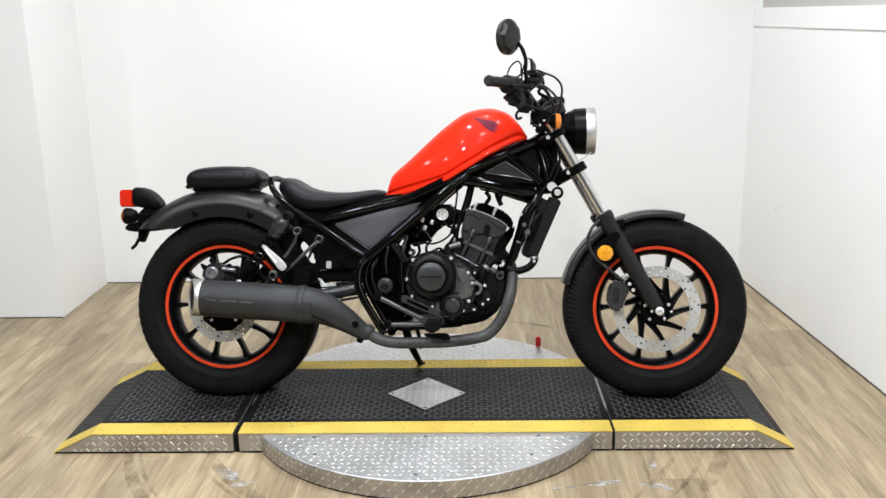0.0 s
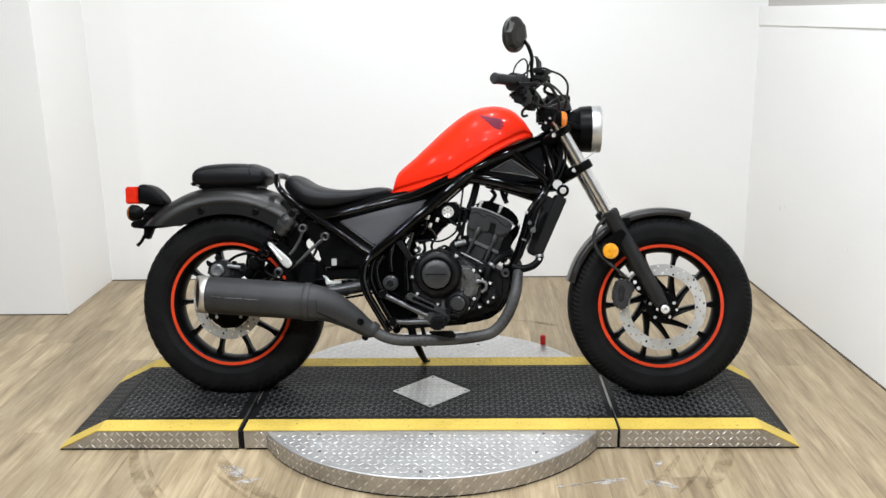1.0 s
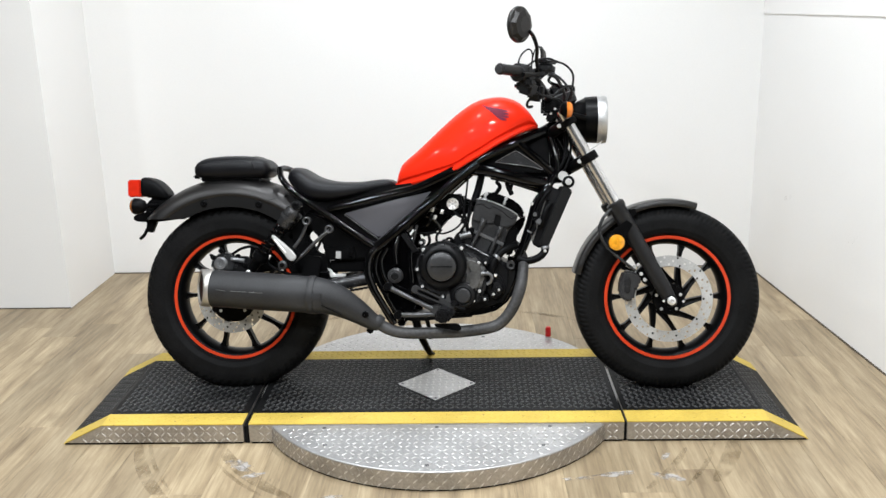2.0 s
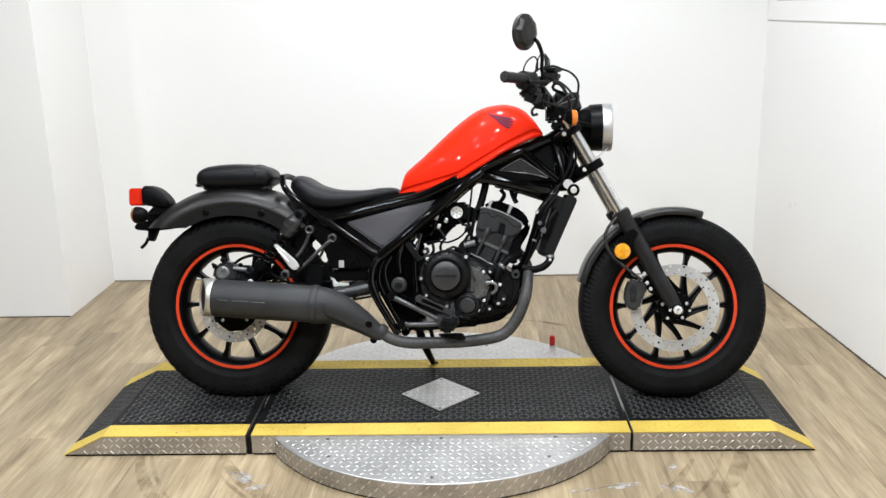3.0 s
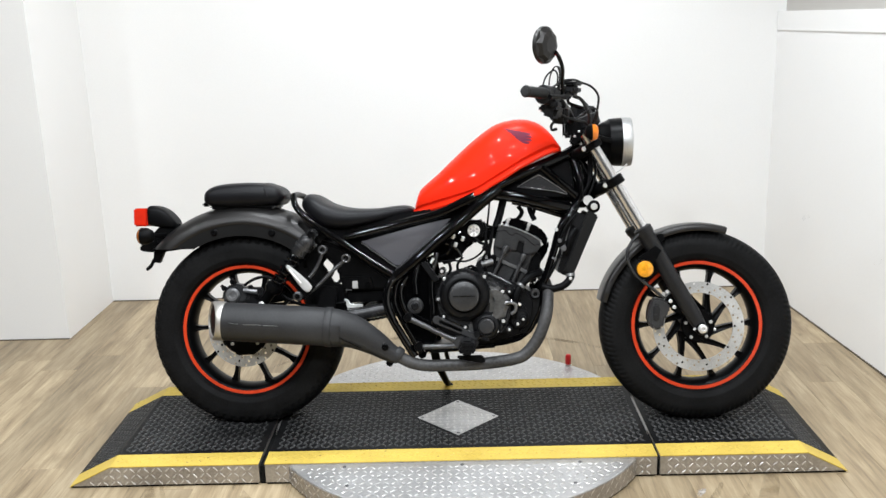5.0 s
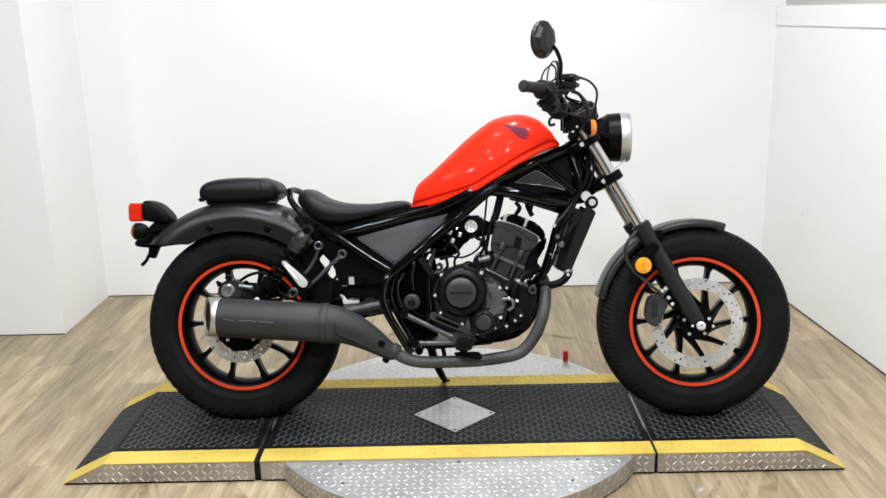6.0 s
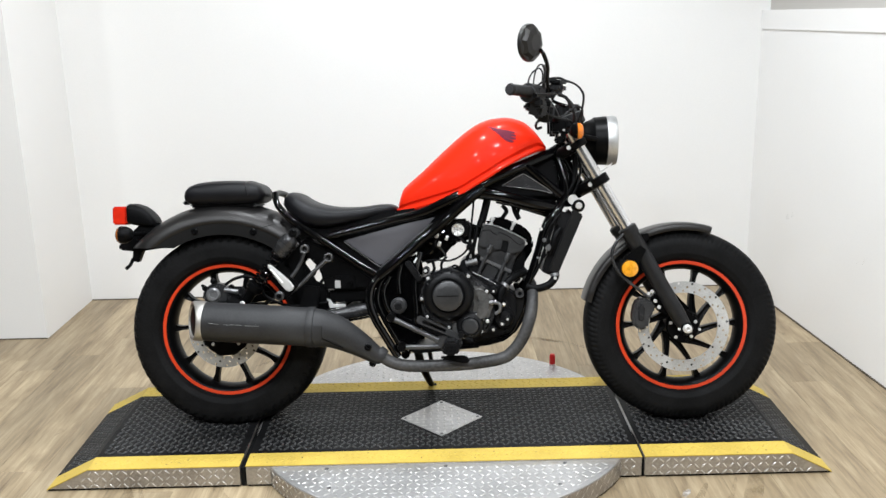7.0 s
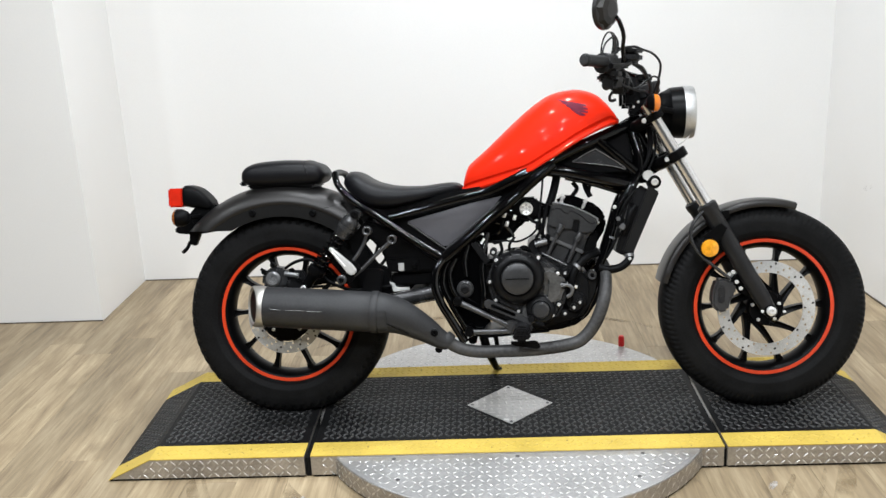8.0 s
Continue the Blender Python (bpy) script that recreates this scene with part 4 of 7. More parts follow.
# ---- frame ----
def frame_side(s):
    lat = 0.118 * s
    f = part("frame_rail", join(
        tube([(-0.40, lat, 0.612), (-0.354, lat, 0.624), (-0.208, lat, 0.659), (-0.098, lat, 0.684), (-0.026, lat * 0.98, 0.714), (0.065, lat * 0.92, 0.757), (0.155, lat * 0.78, 0.800), (0.244, lat * 0.6, 0.838), (0.345, lat * 0.3, 0.880)],
             [0.013, 0.013, 0.014, 0.0155, 0.017, 0.018, 0.018, 0.018, 0.018], 14),
        tube([(-0.232, lat * 1.25, 0.486), (-0.172, lat * 1.22, 0.533), (-0.099, lat * 1.15, 0.596), (-0.044, lat * 1.1, 0.640), (0.012, lat * 1.02, 0.690), (0.065, lat * 0.98, 0.735), (0.105, lat * 0.9, 0.765)], 0.0185, 14)), GLOSS, bike, "gloss black tubular frame")
    part("seat_rail", tube([(-0.572, s * 0.085, 0.752), (-0.560, s * 0.115, 0.722), (-0.535, s * 0.128, 0.692), (-0.505, s * 0.13, 0.664), (-0.464, s * 0.13, 0.637), (-0.392, s * 0.132, 0.590), (-0.302, s * 0.138, 0.529), (-0.225, s * 0.146, 0.482)], [0.0105, 0.0105, 0.011, 0.0115, 0.012, 0.0125, 0.013, 0.0135], 12), GLOSS, f)
    part("lower_loop", join(tube([(-0.225, s * 0.147, 0.490), (-0.245, s * 0.155, 0.470), (-0.258, s * 0.158, 0.440), (-0.259, s * 0.158, 0.395), (-0.243, s * 0.16, 0.350), (-0.222, s * 0.16, 0.313), (-0.197, s * 0.158, 0.270), (-0.172, s * 0.155, 0.228)], 0.0135, 12),
                            tube([(-0.205, s * 0.13, 0.488), (-0.226, s * 0.135, 0.465), (-0.236, s * 0.14, 0.430), (-0.236, s * 0.14, 0.398), (-0.218, s * 0.142, 0.355), (-0.190, s * 0.142, 0.303), (-0.152, s * 0.14, 0.240)], 0.0105, 10)), LACQUER, f)
    part("pivot_plate", prism([(-0.235, 0.47), (-0.18, 0.51), (-0.125, 0.545), (-0.105, 0.50), (-0.115, 0.40), (-0.11, 0.33), (-0.125, 0.25), (-0.175, 0.25), (-0.225, 0.345), (-0.245, 0.405)], s * 0.118, s * 0.136, 0.006), GLOSS, f)
    part("pivot_cap", lathe([(0, 0.026), (s * 0.016, 0.026), (s * 0.022, 0.020), (s * 0.022, 0.015), (s * 0.027, 0.014), (s * 0.027, 0.002)], "y", (-0.169, s * 0.135, 0.391), 24), HANGER, f)
    part("pivot_nut", lathe([(s * 0.026, 0.0135), (s * 0.030, 0.013), (s * 0.031, 0.009), (s * 0.029, 0.007), (s * 0.029, 0.002)], "y", (-0.169, s * 0.135, 0.391), 6), DARKCAST, f)
    part("truss_tube", join(tube([(0.085, s * 0.098, 0.748), (0.16, s * 0.094, 0.738), (0.25, s * 0.085, 0.715), (0.350, s * 0.06, 0.690)], 0.020, 12),
                            tube([(0.235, s * 0.075, 0.842), (0.300, s * 0.075, 0.785), (0.358, s * 0.07, 0.735)], 0.014, 10),
                            tube([(0.350, s * 0.035, 0.868), (0.372, s * 0.05, 0.78), (0.375, s * 0.06, 0.70)], 0.016, 10)), GLOSS, f)
    part("truss_strut", join(tube([(0.150, s * 0.062, 0.722), (0.217, s * 0.062, 0.706), (0.318, s * 0.058, 0.673)], 0.0095, 10), tube([(0.352, s * 0.06, 0.745), (0.352, s * 0.062, 0.700), (0.330, s * 0.066, 0.648)], 0.012, 10)), GLOSS, f)
    part("truss_gusset", prism([(0.09, 0.755), (0.16, 0.80), (0.25, 0.825), (0.345, 0.735), (0.24, 0.735)], s * 0.066, s * 0.076, 0.002), SATIN, f)
    part("truss_insert", prism([(0.160, 0.768), (0.226, 0.806), (0.250, 0.803), (0.332, 0.744), (0.28, 0.752)], s * 0.076, s * 0.083, 0.003), HEADCAST, f, "dark triangular insert")
    part("insert_rim", tube([(0.166, s * 0.084, 0.770), (0.226, s * 0.084, 0.803), (0.248, s * 0.084, 0.800), (0.326, s * 0.084, 0.746), (0.28, s * 0.084, 0.755), (0.166, s * 0.084, 0.770)], 0.0013, 6), CAST, f)
    c = 0.0 if s < 0 else 0.015
    part("down_tube", tube([(0.372, s * 0.06, 0.735), (0.346, s * 0.088, 0.690), (0.302 + c, s * 0.098, 0.634), (0.282 + c, s * 0.10, 0.566), (0.262 + c, s * 0.10, 0.503), (0.249 + c, s * 0.10, 0.468), (0.226, s * 0.10, 0.420)], 0.0125, 12), GLOSS, f)
    part("engine_hanger", prism([(0.205, 0.44), (0.262, 0.432), (0.268, 0.405), (0.248, 0.362), (0.205, 0.296), (0.168, 0.268), (0.12, 0.255), (0.075, 0.25), (0.08, 0.268), (0.14, 0.278), (0.18, 0.31), (0.212, 0.37)], s * 0.094, s * 0.104, 0.003), SATIN, f)
    part("hanger_bolt", lathe([(s * 0.100, 0.013), (s * 0.108, 0.012), (s * 0.110, 0.009), (s * 0.110, 0.004), (s * 0.107, 0.003)], "y", (0.224, 0, 0.427), 12), CAST, f)


sides(frame_side)
part("seat_hoop", tube([(-0.572, -0.085, 0.752), (-0.575, 0, 0.757), (-0.572, 0.085, 0.752)], 0.0105, 12), SATIN, bike)
part("lower_cross_tube", tube([(-0.15, -0.14, 0.232), (-0.15, 0.14, 0.232)], 0.014, 10), GLOSS, bike)
part("backbone", tube([(0.10, 0, 0.735), (0.25, 0, 0.82), (0.37, 0, 0.88)], 0.024, 12), GLOSS, bike)


def side_panel(s):
    outer = [(-0.345, 0.600), (-0.246, 0.626), (-0.150, 0.651), (-0.052, 0.672), (-0.082, 0.636), (-0.137, 0.591), (-0.222, 0.522), (-0.236, 0.522)]
    proud = [0.000, 0.004, 0.005, 0.000, 0.001, 0.003, 0.004, 0.003]
    V = [(x, s * (0.106 + d), z) for (x, z), d in zip(outer, proud)] + [(x, s * 0.096, z) for x, z in outer] + [(-0.166, s * 0.1165, 0.600)]
    F = [(k, (k + 1) % 8, 8 + (k + 1) % 8, 8 + k) for k in range(8)] + [(k, (k + 1) % 8, 16) for k in range(8)] + [tuple(range(15, 7, -1))]
    p = part("side_panel", (V, F), PANEL, bike, "satin grey triangular side panel", angle=50)
    part("panel_rim", tube([(-0.345, s * 0.113, 0.596), (-0.29, s * 0.113, 0.556), (-0.236, s * 0.113, 0.517), (-0.22, s * 0.113, 0.519), (-0.137, s * 0.113, 0.588), (-0.06, s * 0.113, 0.652)], 0.003, 8), GUNMETAL, p)


sides(side_panel)

# ---- seats ----
SX = [-0.548, -0.540, -0.525, -0.500, -0.458, -0.394, -0.302, -0.228, -0.195, -0.180, -0.174]
ST = [0.730, 0.750, 0.759, 0.753, 0.728, 0.711, 0.708, 0.716, 0.714, 0.705, 0.695]
SB = [0.715, 0.700, 0.680, 0.655, 0.638, 0.638, 0.655, 0.672, 0.682, 0.688, 0.692]
SW = [0.070, 0.092, 0.108, 0.122, 0.132, 0.132, 0.110, 0.088, 0.075, 0.062, 0.045]


def cushion(xs, top, bot, wid, n=44, e=0.62, crown=0.004):
    rings = []
    for k in range(n + 1):
        x = xs[0] + (xs[-1] - xs[0]) * (0.5 - 0.5 * math.cos(math.pi * k / n))
        zt, zb, w = curve(xs, top, x), curve(xs, bot, x), curve(xs, wid, x)
        zm, h = (zt + zb) / 2, (zt - zb) / 2
        ring = []
        for j in range(28):
            a = 2 * math.pi * j / 28
            ca, sa = math.cos(a), math.sin(a)
            ring.append((x, w * math.copysign(abs(ca) ** e, ca), zm + h * math.copysign(abs(sa) ** e, sa)))
        rings.append(ring)
    return loft(rings)


seat = part("rider_seat", cushion(SX, ST, SB, SW), VINYL, bike, "black vinyl solo seat", angle=60)
pad = part("pillion_pad", cushion([-0.876, -0.871, -0.856, -0.822, -0.745, -0.676, -0.638, -0.620, -0.610], [0.750, 0.771, 0.786, 0.796, 0.801, 0.798, 0.789, 0.777, 0.760],
                                  [0.740, 0.730, 0.721, 0.717, 0.716, 0.718, 0.722, 0.730, 0.744], [0.07, 0.085, 0.096, 0.102, 0.104, 0.100, 0.092, 0.082, 0.062], 36, 0.58), VINYL, bike, "black vinyl pillion pad", angle=60)
part("pad_seam", tube([(-0.658, -0.0985, 0.752), (-0.666, -0.0965, 0.776), (-0.668, -0.080, 0.7910), (-0.668, -0.04, 0.7965), (-0.668, 0.04, 0.7965), (-0.668, 0.080, 0.7910), (-0.658, 0.0985, 0.752)], 0.0022, 6), VINYL, pad)
part("pad_latch", box((-0.878, -0.04, 0.729), (0.022, 0.03, 0.014), 0.005), PLASTIC, pad)
part("pad_base", box((-0.750, 0, 0.720), (0.215, 0.150, 0.016), 0.006), PLASTIC, pad)

# ---- rear mudguard and tail ----
rf_rings = []
rprof = [(-0.1055, 0.358), (-0.1065, 0.3635), (-0.1050, 0.370), (-0.1010, 0.381), (-0.094, 0.393), (-0.082, 0.404), (-0.062, 0.414), (-0.033, 0.420), (0, 0.422)]
rloop = rprof + [(-y, r) for y, r in rprof[-2::-1]]
rloop = rloop + [(y * 0.965, r - 0.0035) for y, r in rloop[::-1]]
for i in range(49):
    ring = []
    for y, r in rloop:
        end = 180 - math.degrees(math.asin(min(0.999, (0.582 - REAR[1]) / r)))
        a = radians(48 + (end - 48) * i / 48)
        ring.append((REAR[0] + r * math.cos(a), y, REAR[1] + r * math.sin(a)))
    rf_rings.append(ring)
rf = part("rear_fender", loft(rf_rings), GUNMETAL, bike, "dark gunmetal rear mudguard", angle=60)
for s in (-1, 1):
    fl = []
    for i in range(49):
        ring = []
        for y, r in ((0.1015, 0.318), (0.1022, 0.340), (0.1022, 0.362), (0.099, 0.362), (0.098, 0.318)):
            end = 180 - math.degrees(math.asin(min(0.999, (0.582 - REAR[1]) / r)))
            a = radians(48 + (end - 48) * i / 48)
            ring.append((REAR[0] + r * math.cos(a), s * y, REAR[1] + r * math.sin(a)))
        fl.append(ring)
    # shade below the crease is put into the flange's darker colour
    part("flange", loft(fl), FLANGE, rf, "lower flange, darkened for shade below the crease", angle=28)
    for bx, bz in ((-0.836, 0.636), (-0.643, 0.632)):
        o = same("bolt", dark_bolt, pose(bx, s * 0.1025, bz) @ pose(0, 0, 0, 0, 0, 0 if s < 0 else 180) @ Matrix.Diagonal((1.35, 1.35, 1.35, 1)), rf)
part("fender_seam", tube([(-0.612, -0.1062, 0.646), (-0.592, -0.1015, 0.651), (-0.570, -0.0925, 0.656), (-0.546, -0.0775, 0.662)], 0.0013, 6), COVER, rf)
tl = part("tail_lamp", cushion([-1.080, -1.075, -1.057, -1.032, -1.010, -0.994, -0.988], [0.726, 0.729, 0.727, 0.717, 0.699, 0.680, 0.670], [0.662, 0.660, 0.656, 0.653, 0.650, 0.651, 0.654],
                               [0.049, 0.052, 0.052, 0.050, 0.046, 0.040, 0.030], 24, 0.45), PLASTIC, bike, "black tail lamp housing", angle=50)
part("lens", box((-1.105, 0, 0.6895), (0.048, 0.092, 0.061), 0.005, seg=2), REDLENS, tl, "red rectangular lens")
part("tail_stem", prism([(-1.045, 0.66), (-0.985, 0.665), (-0.95, 0.66), (-0.985, 0.60), (-1.05, 0.585), (-1.085, 0.62)], -0.03, 0.03, 0.006), PLASTIC, bike)
hang = part("plate_holder", prism([(-1.02, 0.60), (-1.05, 0.61), (-1.10, 0.60), (-1.115, 0.585), (-1.105, 0.574), (-1.06, 0.570), (-1.02, 0.572), (-0.965, 0.580), (-0.96, 0.59)], -0.045, 0.045, 0.004), PLASTIC, bike)
part("tab", prism([(-1.068, 0.576), (-1.072, 0.537), (-1.050, 0.532), (-1.032, 0.574)], -0.032, -0.008, 0.003), PLASTIC, hang)
part("lower_tab", tube([(-1.072, -0.02, 0.545), (-1.082, -0.02, 0.525), (-1.098, -0.02, 0.510)], 0.006, 8), PLASTIC, hang)


def rear_signal(s):
    y = 0.125 * s
    sg = part("turn_signal", lathe([(0.030, 0.009), (0.024, 0.019), (0.008, 0.027), (-0.010, 0.0285), (-0.012, 0.028)], "x", (-1.060, y, 0.628), 24), PLASTIC, bike, "black turn signal with amber lens")
    part("lens", lathe([(-0.0122, 0.0275), (-0.019, 0.024), (-0.025, 0.014), (-0.0265, 0.001)], "x", (-1.060, y, 0.628), 24), DIMAMBER, sg, "smoked amber lens")
    part("stalk", tube([(-1.045, y, 0.628), (-1.035, y - s * 0.05, 0.628), (-1.03, s * 0.03, 0.628)], 0.008, 10), PLASTIC, sg)


sides(rear_signal)

# ---- shocks, swingarm, rear brake ----
def shock(s):
    top, low = Vector((-0.499, s * 0.150, 0.628)), Vector((-0.672, s * 0.128, 0.402))
    d = (low - top).normalized()
    body = part("shock_absorber", join(lathe([(0.08, 0.012), (0.27, 0.012)], d, top, 14), lathe([(0.205, 0.016), (0.21, 0.028), (0.228, 0.028), (0.24, 0.018), (0.275, 0.016)], d, top, 18)), SATIN, bike, "black rear shock absorber")
    part("spring_cap", lathe([(0.004, 0.014), (0.014, 0.019), (0.022, 0.0255), (0.030, 0.0270), (0.078, 0.0270), (0.084, 0.024), (0.084, 0.012)], d, top, 24), HEADCAST, body, "grey upper shock can")
    part("top_eye", lathe([(-0.016, 0.008), (-0.017, 0.0165), (0.016, 0.0165), (0.017, 0.008)], "y", top, 20, closed=True), HEADCAST, body)
    u = d.cross(Vector((0, 1, 0))).normalized()
    v = d.cross(u)
    helix = [top + d * (0.082 + 0.125 * k / 84) + 0.0215 * (math.cos(k / 84 * 2 * math.pi * 7) * u + math.sin(k / 84 * 2 * math.pi * 7) * v) for k in range(85)]
    part("band", lathe([(0.046, 0.0270), (0.046, 0.0279), (0.056, 0.0279), (0.056, 0.0270)], d, top, 24, closed=True), FACE, body, "grey marked band")
    part("spring", tube(helix, 0.0040, 8, 1), LACQUER, body, "black coil spring")
    bolt(top.x, top.y + (0.0 if s > 0 else -0.018), top.z, body, dark_bolt, 1.5)
    bolt(low.x, low.y + (0.0 if s > 0 else -0.018), low.z, body, None, 1.2)


sides(shock)


def swing(s):
    part("swingarm", tube([(-0.165, s * 0.10, 0.395), (-0.26, s * 0.105, 0.378), (-0.42, s * 0.112, 0.352), (-0.60, s * 0.115, 0.325), (-0.775, s * 0.115, 0.311)], [0.022, 0.022, 0.021, 0.02, 0.024], 14), HEADCAST, bike, "dark steel swingarm")


sides(swing)
part("swing_bridge", tube([(-0.33, -0.108, 0.365), (-0.33, 0.108, 0.365)], 0.024, 14), SATIN, bike)
part("rear_axle", join(lathe([(-0.15, 0.008), (-0.15, 0.013), (-0.138, 0.014), (-0.138, 0.010), (0.138, 0.010), (0.14, 0.014), (0.15, 0.012)], "y", (REAR[0], 0, REAR[1]), 14)), STEEL, bike)
rc = part("rear_caliper", prism([(-0.812, 0.410), (-0.805, 0.448), (-0.775, 0.468), (-0.735, 0.462), (-0.715, 0.435), (-0.725, 0.405), (-0.77, 0.398)], -0.125, -0.068, 0.008), HEADCAST, bike, "dark cast rear brake caliper")
part("piston_cover", lathe([(-0.124, 0.024), (-0.130, 0.023), (-0.134, 0.018), (-0.134, 0.010), (-0.130, 0.008), (-0.130, 0.001)], "y", (-0.772, 0, 0.430), 20), CAST, rc)
part("slide_pin", tube([(-0.735, -0.128, 0.446), (-0.690, -0.128, 0.440)], 0.008, 10), CAST, rc)
part("bleed_nipple", tube([(-0.800, -0.118, 0.452), (-0.812, -0.120, 0.462)], 0.005, 8), PLASTIC, rc)
part("caliper_bracket", prism([(-0.73, 0.455), (-0.68, 0.455), (-0.655, 0.41), (-0.70, 0.34), (-0.73, 0.33), (-0.735, 0.41)], -0.115, -0.100, 0.004), DARKCAST, rc)
for bx, bz in ((-0.80, 0.452), (-0.772, 0.474), (-0.712, 0.455), (-0.69, 0.425), (-0.665, 0.418)):
    bolt(bx, -0.124, bz, rc, dark_bolt, 1.1)
part("brake_hose", tube([(-0.735, -0.115, 0.462), (-0.70, -0.12, 0.482), (-0.655, -0.12, 0.488), (-0.62, -0.118, 0.46), (-0.60, -0.115, 0.42), (-0.52, -0.112, 0.39), (-0.40, -0.11, 0.40)], 0.005, 8), PLASTIC, rc)
part("chain_guard", prism([(-0.80, 0.40), (-0.55, 0.43), (-0.28, 0.43), (-0.28, 0.41), (-0.55, 0.40), (-0.80, 0.365)], 0.095, 0.125, 0.004), PLASTIC, bike)


def chain():
    """The drive chain on the far side, two runs of links."""
    V, F = [], []
    link = prism([(-0.0085, -0.004), (-0.0085, 0.004), (0.0085, 0.004), (0.0085, -0.004)], 0.083, 0.099, 0.0015, 1)
    for k in range(36):
        t = k / 35
        for z0, z1 in ((0.395, 0.375), (0.345, 0.245)):
            m = pose(-0.20 - 0.545 * t, 0, z0 + (z1 - z0) * t, 0, math.degrees(math.atan2(z0 - z1, -0.545)) * 0, 0)
            V, F = join((V, F), moved(link, m))
    return V, F


part("drive_chain", chain(), DARKCAST, bike)["kind"] = "stuff"
part("rear_sprocket", annulus(0.04, 0.078, 0.091, 0.006, 36, 2, 0.006, 2), STEEL, bike).matrix_basis = pose(REAR[0], 0, REAR[1])

# rear foot rest and its hanger
def rear_peg(s):
    y = 0.165 * s
    lo = 0.0 if s < 0 else -0.030
    h = part("pillion_hanger", join(tube([(-0.463, y, 0.574), (-0.473, y, 0.542), (-0.492, y * 1.01, 0.508 + lo), (-0.508, y * 1.02, 0.488 + lo)], 0.0054, 10), tube([(-0.389, y, 0.546), (-0.437, y * 1.01, 0.504 + lo * 0.6), (-0.482, y * 1.02, 0.460 + lo), (-0.52, y * 1.02, 0.432 + lo)], 0.0060, 10)), HANGER, bike, "grey tubular pillion foot-rest hanger")
    for ex, ez in ((-0.463, 0.577), (-0.388, 0.549)):
        part("hanger_ring", lathe([(-0.012, 0.0088), (-0.013, 0.0115), (-0.012, 0.0140), (0.012, 0.0140), (0.012, 0.0088)], "y", (ex, y, ez), 20, closed=True), HANGER, h)
        part("ring_bolt", lathe([(s * 0.004, 0.0086), (s * 0.005, 0.004), (s * 0.003, 0.001)], "y", (ex, y, ez), 16), PLASTIC, h)
    if s < 0:
        fr = part("foot_rest", prism([(-0.581, 0.526), (-0.573, 0.533), (-0.532, 0.499), (-0.506, 0.475), (-0.494, 0.457), (-0.508, 0.442), (-0.522, 0.448), (-0.537, 0.466)], -0.192, -0.178, 0.0035), BOLT, h, "folded bright metal foot rest")
        part("rest_groove", tube([(-0.568, -0.1915, 0.516), (-0.546, -0.1925, 0.490), (-0.530, -0.1925, 0.472)], 0.0028, 8), STEEL, fr)
    else:
        part("foot_rest", box((-0.545, 0.225, 0.400), (0.026, 0.10, 0.020), 0.005), BOLT, h, "bright metal foot rest")
    part("joint_plate", prism([(-0.513, 0.487 + lo), (-0.498, 0.484 + lo), (-0.482, 0.458 + lo), (-0.520, 0.420 + lo), (-0.546, 0.412 + lo), (-0.560, 0.428 + lo), (-0.546, 0.448 + lo), (-0.522, 0.456 + lo)], y * 1.02 - 0.007, y * 1.02 + 0.007, 0.003), SATIN, h)
    part("peg_joint", lathe([(-0.014, 0.010), (-0.012, 0.015), (0.012, 0.015), (0.014, 0.01)], "y", (-0.544, y * 1.05, 0.430 + lo), 18), HANGER, h)
    bolt(-0.544, y * 1.05 + (-0.014 if s < 0 else 0.01), 0.430 + lo, h, dark_bolt)


sides(rear_peg)

# covers between the frame and the rear wheel
hb = part("inner_box", prism([(-0.455, 0.60), (-0.40, 0.575), (-0.30, 0.508), (-0.25, 0.478), (-0.255, 0.44), (-0.392, 0.437), (-0.424, 0.470), (-0.428, 0.500), (-0.455, 0.534), (-0.50, 0.572), (-0.50, 0.61)], -0.088, 0.088, 0.008), PLASTIC, bike, "black plastic battery box")
part("box_lid", prism([(-0.420, 0.484), (-0.317, 0.484), (-0.311, 0.442), (-0.412, 0.443)], -0.100, -0.084, 0.004), PLASTIC, hb)
part("clip", box((-0.370, -0.1015, 0.458), (0.018, 0.004, 0.025), 0.0015), BOLT, hb, "small white metal clip")
bolt(-0.328, -0.101, 0.459, hb, dark_bolt)
part("front_splash_guard", prism([(-0.41, 0.435), (-0.27, 0.44), (-0.26, 0.40), (-0.40, 0.395)], -0.075, 0.075, 0.006), PLASTIC, hb)
hug = part("hugger", prism([(-0.530, 0.56), (-0.500, 0.50), (-0.470, 0.42), (-0.445, 0.30), (-0.405, 0.30), (-0.405, 0.452), (-0.448, 0.470), (-0.460, 0.500), (-0.484, 0.532), (-0.505, 0.575)], -0.088, -0.072, 0.004), PLASTIC, bike)
part("splash_flap", prism([(-0.470, 0.425), (-0.450, 0.30), (-0.405, 0.30), (-0.405, 0.430)], -0.070, 0.085, 0.006), PLASTIC, hug)
part("inner_guard", prism([(-0.545, 0.600), (-0.515, 0.652), (-0.486, 0.60), (-0.488, 0.538), (-0.470, 0.488), (-0.455, 0.40), (-0.50, 0.388), (-0.515, 0.44), (-0.522, 0.50), (-0.542, 0.56)], -0.100, -0.092, 0.003), PLASTIC, hug)
